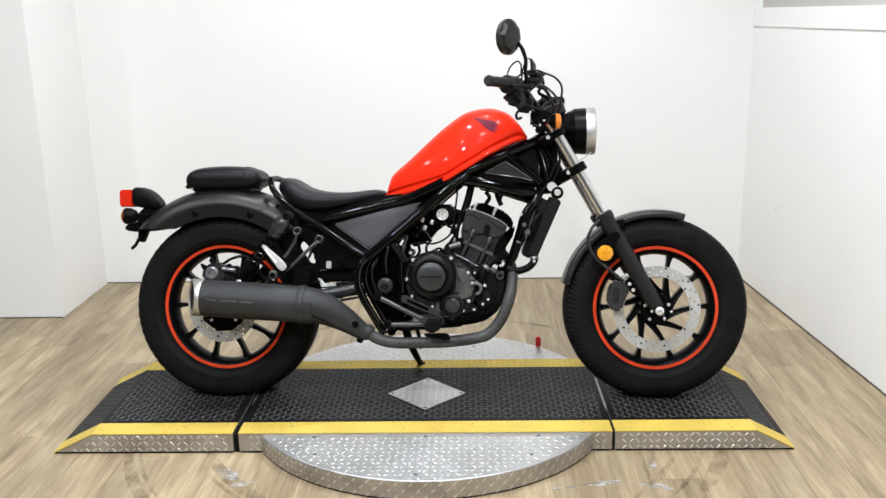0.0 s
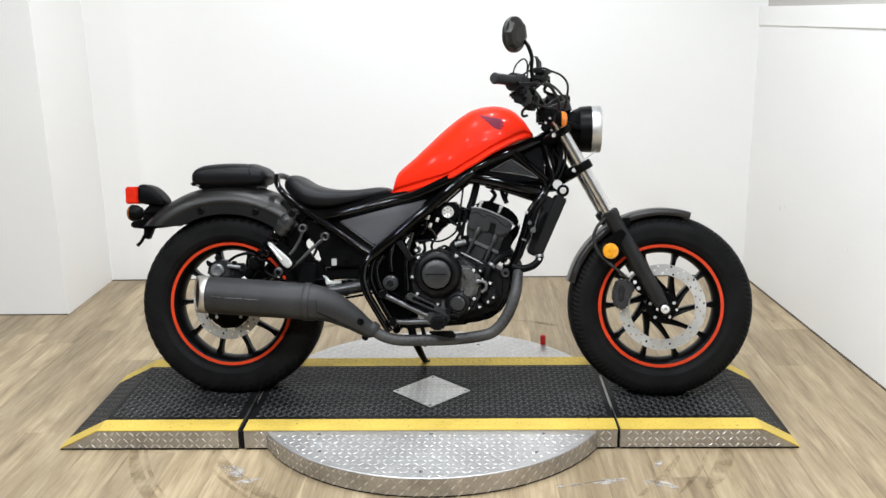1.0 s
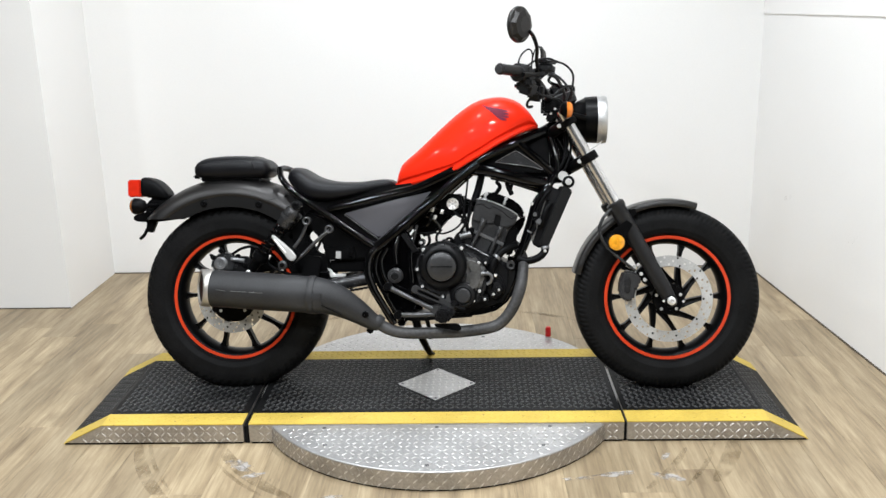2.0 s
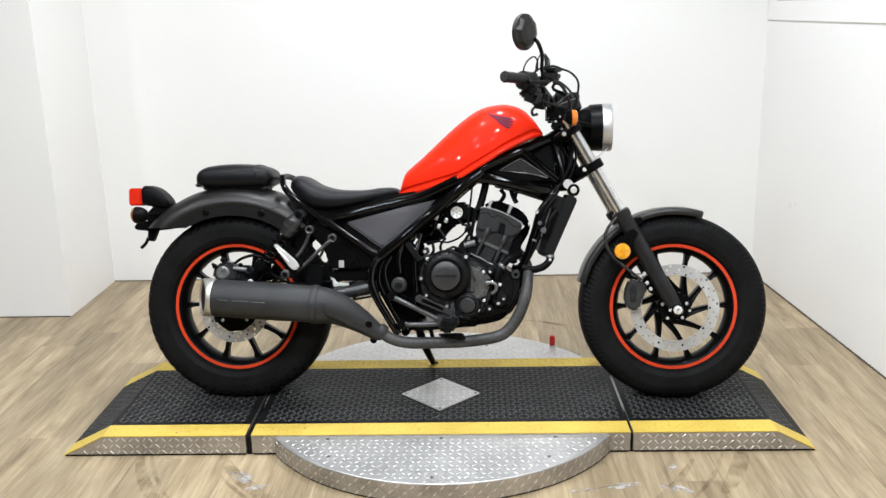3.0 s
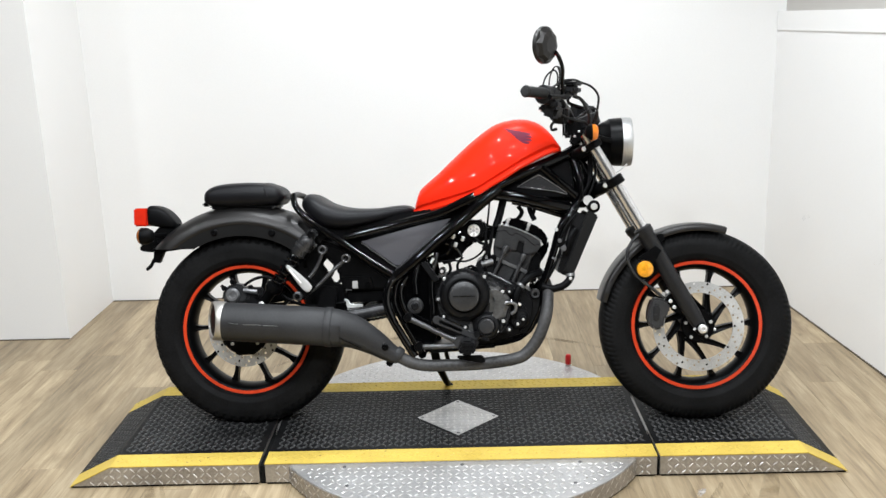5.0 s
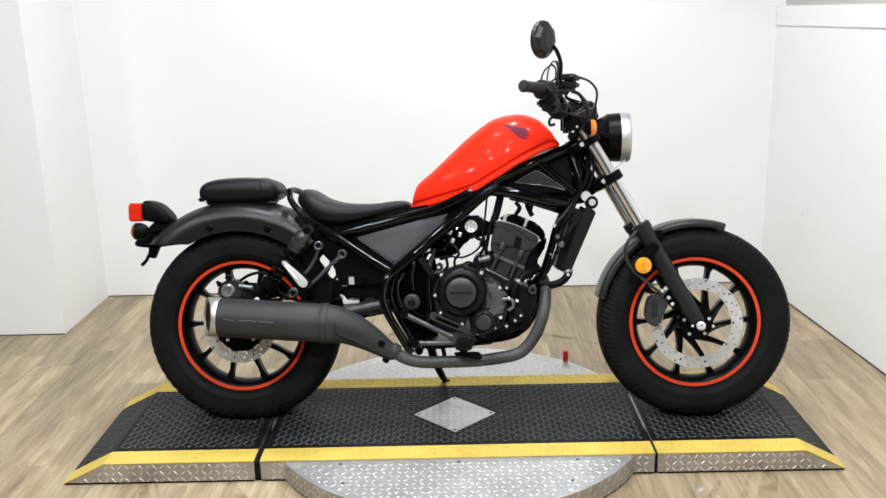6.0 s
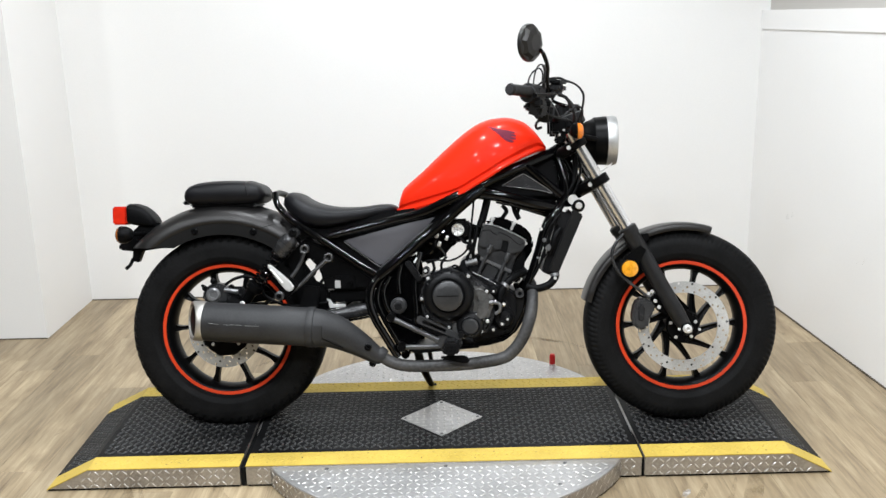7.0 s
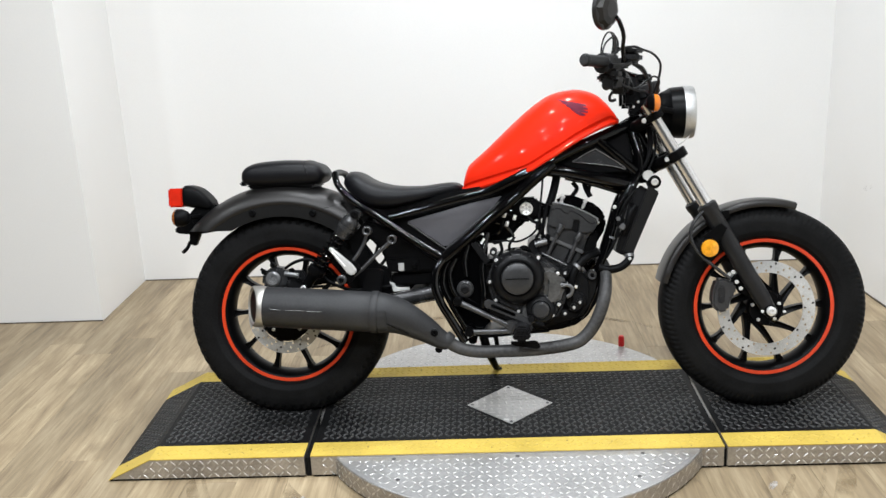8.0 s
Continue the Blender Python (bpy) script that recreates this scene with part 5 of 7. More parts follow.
part("inner_guard", prism([(-0.545, 0.600), (-0.515, 0.652), (-0.486, 0.60), (-0.490, 0.540), (-0.511, 0.518), (-0.503, 0.490), (-0.478, 0.464), (-0.455, 0.40), (-0.50, 0.388), (-0.530, 0.44), (-0.542, 0.56)], 0.086, 0.094, 0.003), PLASTIC, hug)
part("box_bracket", prism([(-0.409, 0.413), (-0.395, 0.409), (-0.386, 0.394), (-0.345, 0.394), (-0.345, 0.385), (-0.397, 0.380)], -0.104, -0.098, 0.0015, 1), BOLT, bike, "bright metal bracket")

# ---- engine ----
eng = part("crankcase", prism([(-0.118, 0.474), (-0.04, 0.488), (0.06, 0.482), (0.128, 0.468), (0.195, 0.442), (0.222, 0.405), (0.218, 0.340), (0.178, 0.282), (0.09, 0.258), (-0.03, 0.268), (-0.105, 0.300), (-0.135, 0.38)], -0.118, 0.118, 0.014, 3), DARKCAST, bike, "dark single-cylinder engine crankcase")
part("clutch_housing", prism([(-0.094, 0.455), (-0.066, 0.492), (-0.02, 0.508), (0.045, 0.494), (0.088, 0.470), (0.122, 0.446), (0.140, 0.405), (0.132, 0.335), (0.105, 0.292), (0.040, 0.280), (-0.012, 0.312), (-0.082, 0.345), (-0.101, 0.400)], -0.160, -0.112, 0.012, 3), HEADCAST, eng, "dark cast clutch-side cover")
part("cover_bulge", prism([(0.058, 0.450), (0.088, 0.458), (0.112, 0.449), (0.131, 0.430), (0.136, 0.402), (0.128, 0.372), (0.114, 0.344), (0.090, 0.336), (0.064, 0.343), (0.070, 0.375), (0.074, 0.410)], -0.174, -0.140, 0.020, 4), ALLOY, eng, "bare grey alloy casting")
part("drain_fitting", join(tube([(0.112, -0.168, 0.399), (0.137, -0.170, 0.401), (0.153, -0.170, 0.394), (0.153, -0.168, 0.376), (0.139, -0.165, 0.364)], 0.0052, 12), lathe([(-0.005, 0.0055), (-0.004, 0.0075), (0.004, 0.0075), (0.005, 0.0055)], "x", (0.124, -0.169, 0.400), 14)), CAST, eng, "bright metal hose fitting")
part("case_web", join(*[tube([(0.150 + 0.012 * k, -0.118, 0.440 - 0.020 * k), (0.170 + 0.010 * k, -0.124, 0.405 - 0.030 * k), (0.160 + 0.006 * k, -0.122, 0.340 - 0.020 * k)], 0.0040, 8) for k in range(3)]), DARKCAST, eng)
part("cover_foot", prism([(0.000, 0.338), (0.020, 0.345), (0.028, 0.300), (0.010, 0.288), (-0.006, 0.315)], -0.168, -0.150, 0.008, 3), ALLOY, eng, "bare grey alloy foot")
part("clutch_cover", lathe([(-0.150, 0.082), (-0.168, 0.081), (-0.182, 0.077), (-0.192, 0.070), (-0.197, 0.062), (-0.197, 0.054), (-0.194, 0.051), (-0.194, 0.049), (-0.200, 0.048), (-0.204, 0.045), (-0.205, 0.002)], "y", (-0.009, 0, 0.426), 48), COVER, eng, "round black clutch cover")
part("cover_face", lathe([(-0.2035, 0.0475), (-0.2085, 0.0465), (-0.2110, 0.041), (-0.2135, 0.028), (-0.2145, 0.002)], "y", (-0.009, 0, 0.426), 40), FACE, eng, "grey clutch cover face")
part("cover_ridge", box((-0.009, -0.2142, 0.427), (0.072, 0.004, 0.0030), 0.0012), DARKCAST, eng)
for k in range(5):
    a = radians(60 + 22 * k)
    part("cover_rib", box((-0.009 + 0.074 * math.cos(a), -0.186, 0.423 + 0.074 * math.sin(a)), (0.016, 0.010, 0.006), 0.002, (0, -math.degrees(a), 0), 1), COVER, eng)
part("oil_filter_cover", lathe([(-0.150, 0.046), (-0.166, 0.045), (-0.176, 0.038), (-0.180, 0.030), (-0.178, 0.026)], "y", (0.059, 0, 0.327), 36), DARKCAST, eng, "round oil filter cover")
part("filter_face", lathe([(-0.174, 0.026), (-0.186, 0.025), (-0.190, 0.021), (-0.1915, 0.002)], "y", (0.059, 0, 0.327), 32), HANGER, eng, "grey filter cover face")
for bx, bz, big in ((-0.081, 0.502, 1.1), (-0.072, 0.479, 1.2), (-0.015, 0.487, 1.0), (-0.005, 0.501, 1.2), (0.051, 0.470, 1.1), (0.055, 0.485, 1.2), (-0.093, 0.414, 1.0), (-0.076, 0.358, 1.0), (-0.008, 0.323, 1.0), (0.025, 0.341, 1.1),
                    (0.048, 0.346, 1.0), (0.068, 0.346, 1.0), (0.077, 0.360, 1.1), (0.114, 0.342, 1.2), (0.094, 0.310, 1.2), (0.040, 0.292, 1.0), (0.132, 0.314, 0.9), (0.112, 0.436, 1.2), (0.134, 0.436, 0.8), (0.130, 0.400, 1.1), (0.160, 0.330, 1.0), (0.178, 0.345, 0.9)):
    near = bx < 0.135 and bz < 0.497
    part("bolt_boss", lathe([(-0.100, 0.012), (-0.166 if near else -0.150, 0.011), (-0.167 if near else -0.151, 0.004)], "y", (bx, 0, bz), 12), DARKCAST, eng)
    bolt(bx, -0.167 if near else -0.151, bz, eng, None, 0.66 * big)
mp = part("engine_mount", prism([(0.214, 0.436), (0.232, 0.426), (0.236, 0.408), (0.231, 0.373), (0.212, 0.330), (0.192, 0.296), (0.145, 0.277), (0.168, 0.326), (0.184, 0.390), (0.198, 0.425)], -0.106, -0.097, 0.003), FLANGE, bike, "black flat engine mount plate")
part("mount_edge", tube([(0.236, -0.104, 0.412), (0.231, -0.104, 0.373), (0.212, -0.104, 0.330), (0.192, -0.104, 0.296), (0.150, -0.104, 0.278)], 0.0036, 8), LACQUER, mp)
part("mount_bush", lathe([(-0.126, 0.006), (-0.127, 0.0125), (-0.122, 0.0145), (-0.096, 0.0145)], "y", (0.218, 0, 0.424), 20), HANGER, mp)
bolt(0.218, -0.124, 0.424, mp, dark_bolt, 0.8)
part("water_pump", join(lathe([(-0.110, 0.034), (-0.135, 0.032), (-0.144, 0.024), (-0.147, 0.002)], "y", (0.165, 0, 0.345), 24), prism([(0.140, 0.40), (0.175, 0.405), (0.195, 0.36), (0.185, 0.32), (0.15, 0.31)], -0.132, -0.110, 0.008)), DARKCAST, eng, "dark cast water pump cover")
part("water_hose", tube([(0.146, -0.140, 0.350), (0.152, -0.148, 0.395), (0.161, -0.146, 0.435), (0.182, -0.138, 0.464), (0.206, -0.128, 0.482), (0.234, -0.10, 0.490)], 0.0125, 12), PLASTIC, eng, "black coolant hose")
part("hose_clip", lathe([(-0.005, 0.0140), (-0.004, 0.0152), (0.004, 0.0152), (0.005, 0.0140)], Vector((0.6, 0.2, 0.7)), (0.172, -0.142, 0.452), 16), CAST, eng)
part("oil_line", tube([(0.140, -0.148, 0.404), (0.152, -0.152, 0.399), (0.170, -0.148, 0.391)], 0.0052, 8), BOLT, eng)
part("left_cover", lathe([(0.11, 0.095), (0.14, 0.092), (0.155, 0.075), (0.158, 0.002)], "y", (-0.01, 0, 0.40), 36), DARKCAST, eng)

cylm = pose(0.118, 0, 0.462, 0, 22, 0)          # the cylinder leans forward


def on_cyl(shape):
    return moved(shape, cylm)


cyl = part("cylinder", prism([(0.087, 0.540), (0.193, 0.490), (0.168, 0.436), (0.058, 0.478)], -0.078, 0.072, 0.006), HEADGREY, bike, "matt grey liquid-cooled cylinder")
part("cylinder_head", prism([(0.100, 0.638), (0.084, 0.574), (0.086, 0.538), (0.194, 0.492), (0.208, 0.538), (0.232, 0.558), (0.243, 0.590), (0.215, 0.608), (0.181, 0.625), (0.144, 0.639), (0.108, 0.646)], -0.082, 0.085, 0.007, 3), HEADGREY, cyl, "matt grey cylinder head")
part("head_cover", prism([(0.108, 0.648), (0.122, 0.663), (0.150, 0.671), (0.190, 0.658), (0.237, 0.637), (0.262, 0.607), (0.265, 0.592), (0.254, 0.574), (0.241, 0.591), (0.215, 0.608), (0.181, 0.625), (0.144, 0.639)], -0.086, 0.080, 0.009, 3), LACQUER, cyl, "polished black head cover")
part("head_face", prism([(0.097, 0.612), (0.101, 0.634), (0.108, 0.645), (0.144, 0.637), (0.181, 0.623), (0.215, 0.606), (0.240, 0.590), (0.238, 0.574), (0.226, 0.557), (0.205, 0.550), (0.180, 0.551), (0.186, 0.589), (0.167, 0.594), (0.160, 0.563), (0.135, 0.564), (0.108, 0.570), (0.088, 0.577), (0.088, 0.592)], -0.093, -0.078, 0.0026, 2), HEADGREY, cyl, "grey machined head face with a notch", angle=25)
# dark plate puts the notch's shade into colour
part("notch_shade", prism([(0.158, 0.562), (0.165, 0.598), (0.188, 0.593), (0.182, 0.548)], -0.0845, -0.080, 0.001, 1), COVER, cyl)
part("casting_line", tube([(0.098, -0.0932, 0.626), (0.124, -0.0934, 0.629), (0.135, -0.0934, 0.618), (0.149, -0.0934, 0.613), (0.161, -0.0934, 0.619), (0.192, -0.0934, 0.602), (0.203, -0.0934, 0.591), (0.219, -0.0934, 0.580), (0.236, -0.0932, 0.584)], 0.0014, 6), COVER, cyl)
part("head_lip", tube([(0.103, -0.090, 0.641), (0.108, -0.091, 0.647), (0.144, -0.091, 0.640), (0.181, -0.091, 0.626), (0.215, -0.091, 0.609), (0.242, -0.090, 0.592)], 0.0024, 8), CAST, cyl, "bright parting edge")
part("joint_band", prism([(0.086, 0.546), (0.196, 0.496), (0.192, 0.486), (0.083, 0.535)], -0.087, -0.074, 0.002), CAST, cyl, "lighter grey joint band")
for (tx, tz), (mx, mz), (bx, bz) in (((0.129, 0.578), (0.118, 0.553), (0.085, 0.484)), ((0.186, 0.551), (0.174, 0.526), (0.139, 0.440))):
    d = Vector((bx - tx, 0, bz - tz)).normalized()
    e = Vector((-d.z, 0, d.x))
    for q, w in ((-1, 0.008), (1, 0.007)):
        g0, g1 = Vector((mx, 0, mz - 0.012)) + e * 0.009 * q, Vector((bx, 0, bz + 0.006)) + e * 0.009 * q
        # dark strip beside the sleeve paints the shade of a groove
        part("groove_shade_strip", prism([(v.x, v.z) for v in (g0 - e * w / 2, g0 + e * w / 2, g1 + e * w / 2, g1 - e * w / 2)], -0.0800, -0.0760, 0.0008, 1), COVER, cyl)
    part("stud_sleeve", tube([(mx, -0.091, mz), (bx, -0.088, bz)], 0.0056, 12), HANGER, cyl)
    part("stud_boss", lathe([(-0.016, 0.0055), (-0.0145, 0.0085), (0.010, 0.0098), (0.0135, 0.0085), (0.0145, 0.0055)], -d, ((tx + mx) / 2, -0.0935, (tz + mz) / 2), 16), HEADGREY, cyl)
part("cross_rod", tube([(0.068, -0.102, 0.492), (0.100, -0.102, 0.476), (0.142, -0.102, 0.454)], 0.0030, 8), CAST, cyl)
part("timing_cover", on_cyl(prism([(0.050, 0.10), (0.052, 0.02), (0.068, 0.02), (0.090, 0.09), (0.100, 0.15), (0.088, 0.18)], -0.060, 0.060, 0.008)), GLOSS, cyl)
for lx, lz in ((0.133, 0.656), (0.199, 0.639)):
    part("cover_lug", box((lx, -0.083, lz), (0.012, 0.012, 0.030), 0.003, (0, 22, 0)), STEEL, cyl, "bright metal cover lug")
part("head_pipe_stub", on_cyl(tube([(-0.030, -0.03, 0.205), (-0.026, -0.035, 0.232), (-0.045, -0.04, 0.245)], 0.007, 8)), PLASTIC, cyl)
part("coolant_joint", join(tube([(0.046, -0.095, 0.519), (0.084, -0.095, 0.528)], 0.0085, 12), *[lathe([(-0.003, 0.0085), (-0.003, 0.0115), (0.003, 0.0115), (0.003, 0.0085)], (0.97, 0, 0.23), (0.050 + 0.0095 * k, -0.095, 0.520 + 0.0023 * k), 14) for k in range(4)]), CAST, cyl, "ribbed metal coolant joint")
part("spark_lead", tube([(0.215, -0.02, 0.672), (0.225, -0.03, 0.70), (0.245, -0.02, 0.715), (0.235, 0.02, 0.735)], 0.006, 8), PLASTIC, cyl)
part("intake", join(tube([(0.115, 0, 0.61), (0.07, 0, 0.625), (0.02, 0, 0.64), (-0.06, 0, 0.63)], [0.020, 0.020, 0.024, 0.035], 16)), PLASTIC, bike, "black rubber intake and throttle body")
td = part("throttle_drum", lathe([(0, 0.018), (-0.004, 0.0205), (-0.008, 0.0205), (-0.010, 0.018), (-0.008, 0.015), (-0.008, 0.002)], "y", (0.022, -0.096, 0.630), 20), STEEL, bike, "round metal throttle drum")
for k in range(6):
    a = radians(30 + 60 * k)
    bolt(0.022 + 0.0115 * math.cos(a), -0.104, 0.630 + 0.0115 * math.sin(a), td, None, 0.55)
bolt(0.022, -0.104, 0.630, td, None, 0.6)
part("throttle_body", prism([(-0.030, 0.660), (0.055, 0.665), (0.066, 0.625), (0.052, 0.600), (0.004, 0.602), (-0.030, 0.620)], -0.092, 0.02, 0.008), PLASTIC, bike, "black throttle body")
part("intake_boot", prism([(-0.100, 0.640), (-0.02, 0.652), (0.04, 0.640), (0.085, 0.636), (0.092, 0.598), (0.070, 0.586), (0.046, 0.600), (0.006, 0.580), (-0.036, 0.530), (-0.090, 0.514), (-0.12, 0.55)], -0.060, 0.050, 0.010), SATIN, bike, "black rubber intake boot")
for pts in ([(-0.11, -0.075, 0.575), (-0.075, -0.090, 0.590), (-0.040, -0.090, 0.575), (-0.020, -0.085, 0.545)], [(-0.095, -0.080, 0.545), (-0.062, -0.095, 0.560), (-0.050, -0.095, 0.600), (-0.020, -0.085, 0.630)],
            [(-0.055, -0.085, 0.655), (-0.030, -0.095, 0.615), (0.000, -0.095, 0.600), (0.030, -0.09, 0.595)]):
    part("vent_hose", tube(pts, 0.0062, 8), LACQUER, bike)
for hx, hz in ((-0.038, 0.585), (-0.046, 0.612), (-0.014, 0.604)):
    part("hose_ferrule", lathe([(-0.008, 0.005), (-0.006, 0.0062), (0.006, 0.0062), (0.008, 0.005)], Vector((0.3, 0, 0.95)), (hx, -0.098, hz), 10), BOLT, bike)
part("cable_loop", join(tube([(-0.089, -0.112, 0.531), (-0.043, -0.114, 0.534), (-0.007, -0.114, 0.531), (0.030, -0.112, 0.546), (0.054, -0.11, 0.572), (0.062, -0.105, 0.618), (0.070, -0.095, 0.68), (0.075, -0.088, 0.73)], 0.0032, 8),
                        tube([(0.085, -0.075, 0.640), (0.076, -0.085, 0.590), (0.070, -0.085, 0.550), (0.084, -0.082, 0.505)], 0.0062, 8), tube([(0.060, -0.08, 0.600), (0.066, -0.09, 0.565), (0.050, -0.095, 0.535), (0.058, -0.095, 0.500)], 0.0048, 8),
                        tube([(0.020, -0.09, 0.613), (0.040, -0.10, 0.592), (0.058, -0.10, 0.585)], 0.005, 8), tube([(0.030, -0.105, 0.480), (0.028, -0.112, 0.505), (0.010, -0.112, 0.515), (-0.012, -0.112, 0.500)], 0.0042, 8),
                        tube([(-0.015, -0.11, 0.545), (-0.032, -0.115, 0.520), (-0.028, -0.115, 0.490)], 0.0045, 8), tube([(-0.06, -0.11, 0.53), (-0.055, -0.118, 0.505), (-0.066, -0.12, 0.485)], 0.005, 8)), PLASTIC, bike)
for px, pz, sx, sz, tilt in ((0.082, 0.535, 0.020, 0.032, 20), (0.058, 0.572, 0.018, 0.022, -25), (0.022, 0.500, 0.030, 0.014, 15)):
    part("wire_plug", box((px, -0.088, pz), (sx, 0.018, sz), 0.004, (0, tilt, 0)), PLASTIC, bike)
part("strap_clip", tube([(-0.116, -0.140, 0.527), (-0.106, -0.140, 0.543)], 0.006, 8), BOLT, bike)
part("stay_bar", tube([(0.122, -0.05, 0.74), (0.106, -0.055, 0.675), (0.094, -0.06, 0.640)], 0.013, 10), PLASTIC, bike)
part("stay_bar", tube([(0.200, -0.03, 0.735), (0.208, -0.035, 0.69), (0.222, -0.04, 0.660)], 0.0085, 10), PLASTIC, bike)
part("heat_shield", prism([(0.215, 0.545), (0.234, 0.562), (0.242, 0.548), (0.236, 0.500), (0.220, 0.452), (0.205, 0.448), (0.190, 0.490)], -0.070, 0.070, 0.006), PLASTIC, bike, "black shield ahead of the cylinder")
part("starter_motor", join(lathe([(-0.09, 0.02), (-0.09, 0.03), (0.09, 0.03), (0.09, 0.02)], "y", (0.055, 0, 0.508), 20)), DARKCAST, eng)
part("airbox", prism([(-0.525, 0.678), (-0.45, 0.664), (-0.30, 0.680), (-0.18, 0.694), (-0.05, 0.712), (0.05, 0.752), (0.06, 0.715), (-0.005, 0.655), (-0.08, 0.585), (-0.19, 0.498), (-0.228, 0.476), (-0.30, 0.522), (-0.40, 0.588), (-0.47, 0.634)], -0.092, 0.092, 0.006), PLASTIC, bike, "black plastic airbox")
part("mount_tube", tube([(-0.098, -0.13, 0.56), (-0.112, -0.145, 0.50), (-0.116, -0.15, 0.44), (-0.112, -0.15, 0.38), (-0.122, -0.145, 0.30)], 0.010, 12), LACQUER, bike)
part("hinge_strut", tube([(-0.155, -0.142, 0.53), (-0.168, -0.150, 0.48), (-0.165, -0.152, 0.43)], 0.008, 12), LACQUER, bike)
part("gear_link", tube([(-0.195, -0.145, 0.485), (-0.215, -0.152, 0.44), (-0.205, -0.154, 0.385), (-0.175, -0.155, 0.345)], 0.007, 10), LACQUER, bike)
part("engine_strap", prism([(-0.149, 0.529), (-0.131, 0.538), (-0.089, 0.478), (-0.105, 0.466)], -0.165, -0.150, 0.003), DARKCAST, bike)
part("shadow_plate", prism([(-0.15, 0.30), (-0.10, 0.335), (-0.10, 0.29), (-0.13, 0.245)], -0.155, -0.14, 0.004), GLOSS, bike)

part("electrics_tray", prism([(0.085, 0.742), (0.15, 0.79), (0.25, 0.832), (0.330, 0.868), (0.345, 0.835), (0.352, 0.775), (0.345, 0.712), (0.30, 0.705), (0.20, 0.725)], -0.044, 0.044, 0.008), PLASTIC, bike, "black tray and wiring under the tank")
# ---- cooling ----
rad = part("radiator", prism([(0.350, 0.690), (0.395, 0.668), (0.318, 0.478), (0.290, 0.492)], -0.095, 0.095, 0.004), DARKCAST, bike, "black radiator behind the front wheel")
sides(lambda s: part("shroud", prism([(0.392, 0.692), (0.424, 0.672), (0.342, 0.482), (0.310, 0.492)], s * 0.096, s * 0.110, 0.004), FLANGE, rad, "dark plastic radiator shroud"))
for k in range(26):
    t = (k + 0.5) / 26
    same("fin", bpy.data.meshes.get("fin") or mesh_of("fin", box((0, 0, 0), (0.014, 0.185, 0.0022), 0, seg=1), CAST), pose(0.395 - 0.077 * t + 0.006, 0, 0.668 - 0.19 * t - 0.002, 0, -22, 0), rad)
horn = part("horn", join(lathe([(-0.032, 0.008), (-0.030, 0.020), (-0.012, 0.022), (0.02, 0.020), (0.024, 0.01)], "y", (0.410, -0.075, 0.702), 24)), SATIN, bike, "black horn with bright centre")
bolt(0.410, -0.107, 0.702, horn, None, 1.5)
part("radiator_cap", lathe([(-0.02, 0.008), (-0.02, 0.016), (0.0, 0.016)], "y", (0.392, -0.085, 0.722), 16), BOLT, rad)
part("side_plumbing", join(tube([(0.352, -0.10, 0.63), (0.335, -0.112, 0.61), (0.325, -0.112, 0.575), (0.315, -0.105, 0.55)], 0.010, 10), tube([(0.345, -0.10, 0.69), (0.32, -0.11, 0.62), (0.285, -0.112, 0.52), (0.262, -0.11, 0.475)], 0.005, 8)), PLASTIC, rad)
part("lower_hose", tube([(0.330, -0.09, 0.500), (0.334, -0.105, 0.476), (0.312, -0.112, 0.450), (0.272, -0.112, 0.438), (0.240, -0.108, 0.446)], 0.0125, 12), PLASTIC, rad, "black lower radiator hose")
part("hose_clamp", lathe([(-0.005, 0.013), (-0.004, 0.0146), (0.004, 0.0146), (0.005, 0.013)], Vector((-0.1, 0.3, 0.95)), (0.333, -0.103, 0.480), 16), CAST, rad)
part("sensor_plug", join(box((0.305, -0.112, 0.585), (0.020, 0.016, 0.030), 0.003, (0, 20, 0)), box((0.296, -0.112, 0.545), (0.014, 0.014, 0.020), 0.003, (0, 30, 0)), tube([(0.302, -0.114, 0.60), (0.320, -0.116, 0.64), (0.352, -0.11, 0.68)], 0.004, 8)), PLASTIC, rad)

for bx, bz, big in ((0.193, 0.473, 0.9), (0.206, 0.479, 0.9), (0.288, 0.630, 0.8), (0.332, 0.472, 0.7)):
    bolt(bx, -0.118, bz, rad, None, big)
part("sensor", join(lathe([(-0.126, 0.004), (-0.126, 0.008), (-0.118, 0.009), (-0.118, 0.011), (-0.100, 0.011)], "y", (0.311, 0, 0.570), 12)), CAST, rad, "small metal sensor")
part("sensor", join(lathe([(-0.124, 0.003), (-0.124, 0.006), (-0.116, 0.007), (-0.100, 0.007)], "y", (0.299, 0, 0.594), 10)), CAST, rad, "small metal sensor")
for k, (cx, cz) in enumerate(((0.300, 0.575), (0.283, 0.535), (0.330, 0.645))):
    part("cable_tie", lathe([(-0.003, 0.0150), (-0.003, 0.0168), (0.003, 0.0168), (0.003, 0.0150)], Vector((0.42, 0, 0.9)), (cx, -0.100, cz), 14, closed=True), CAST if k == 1 else SATIN, rad)

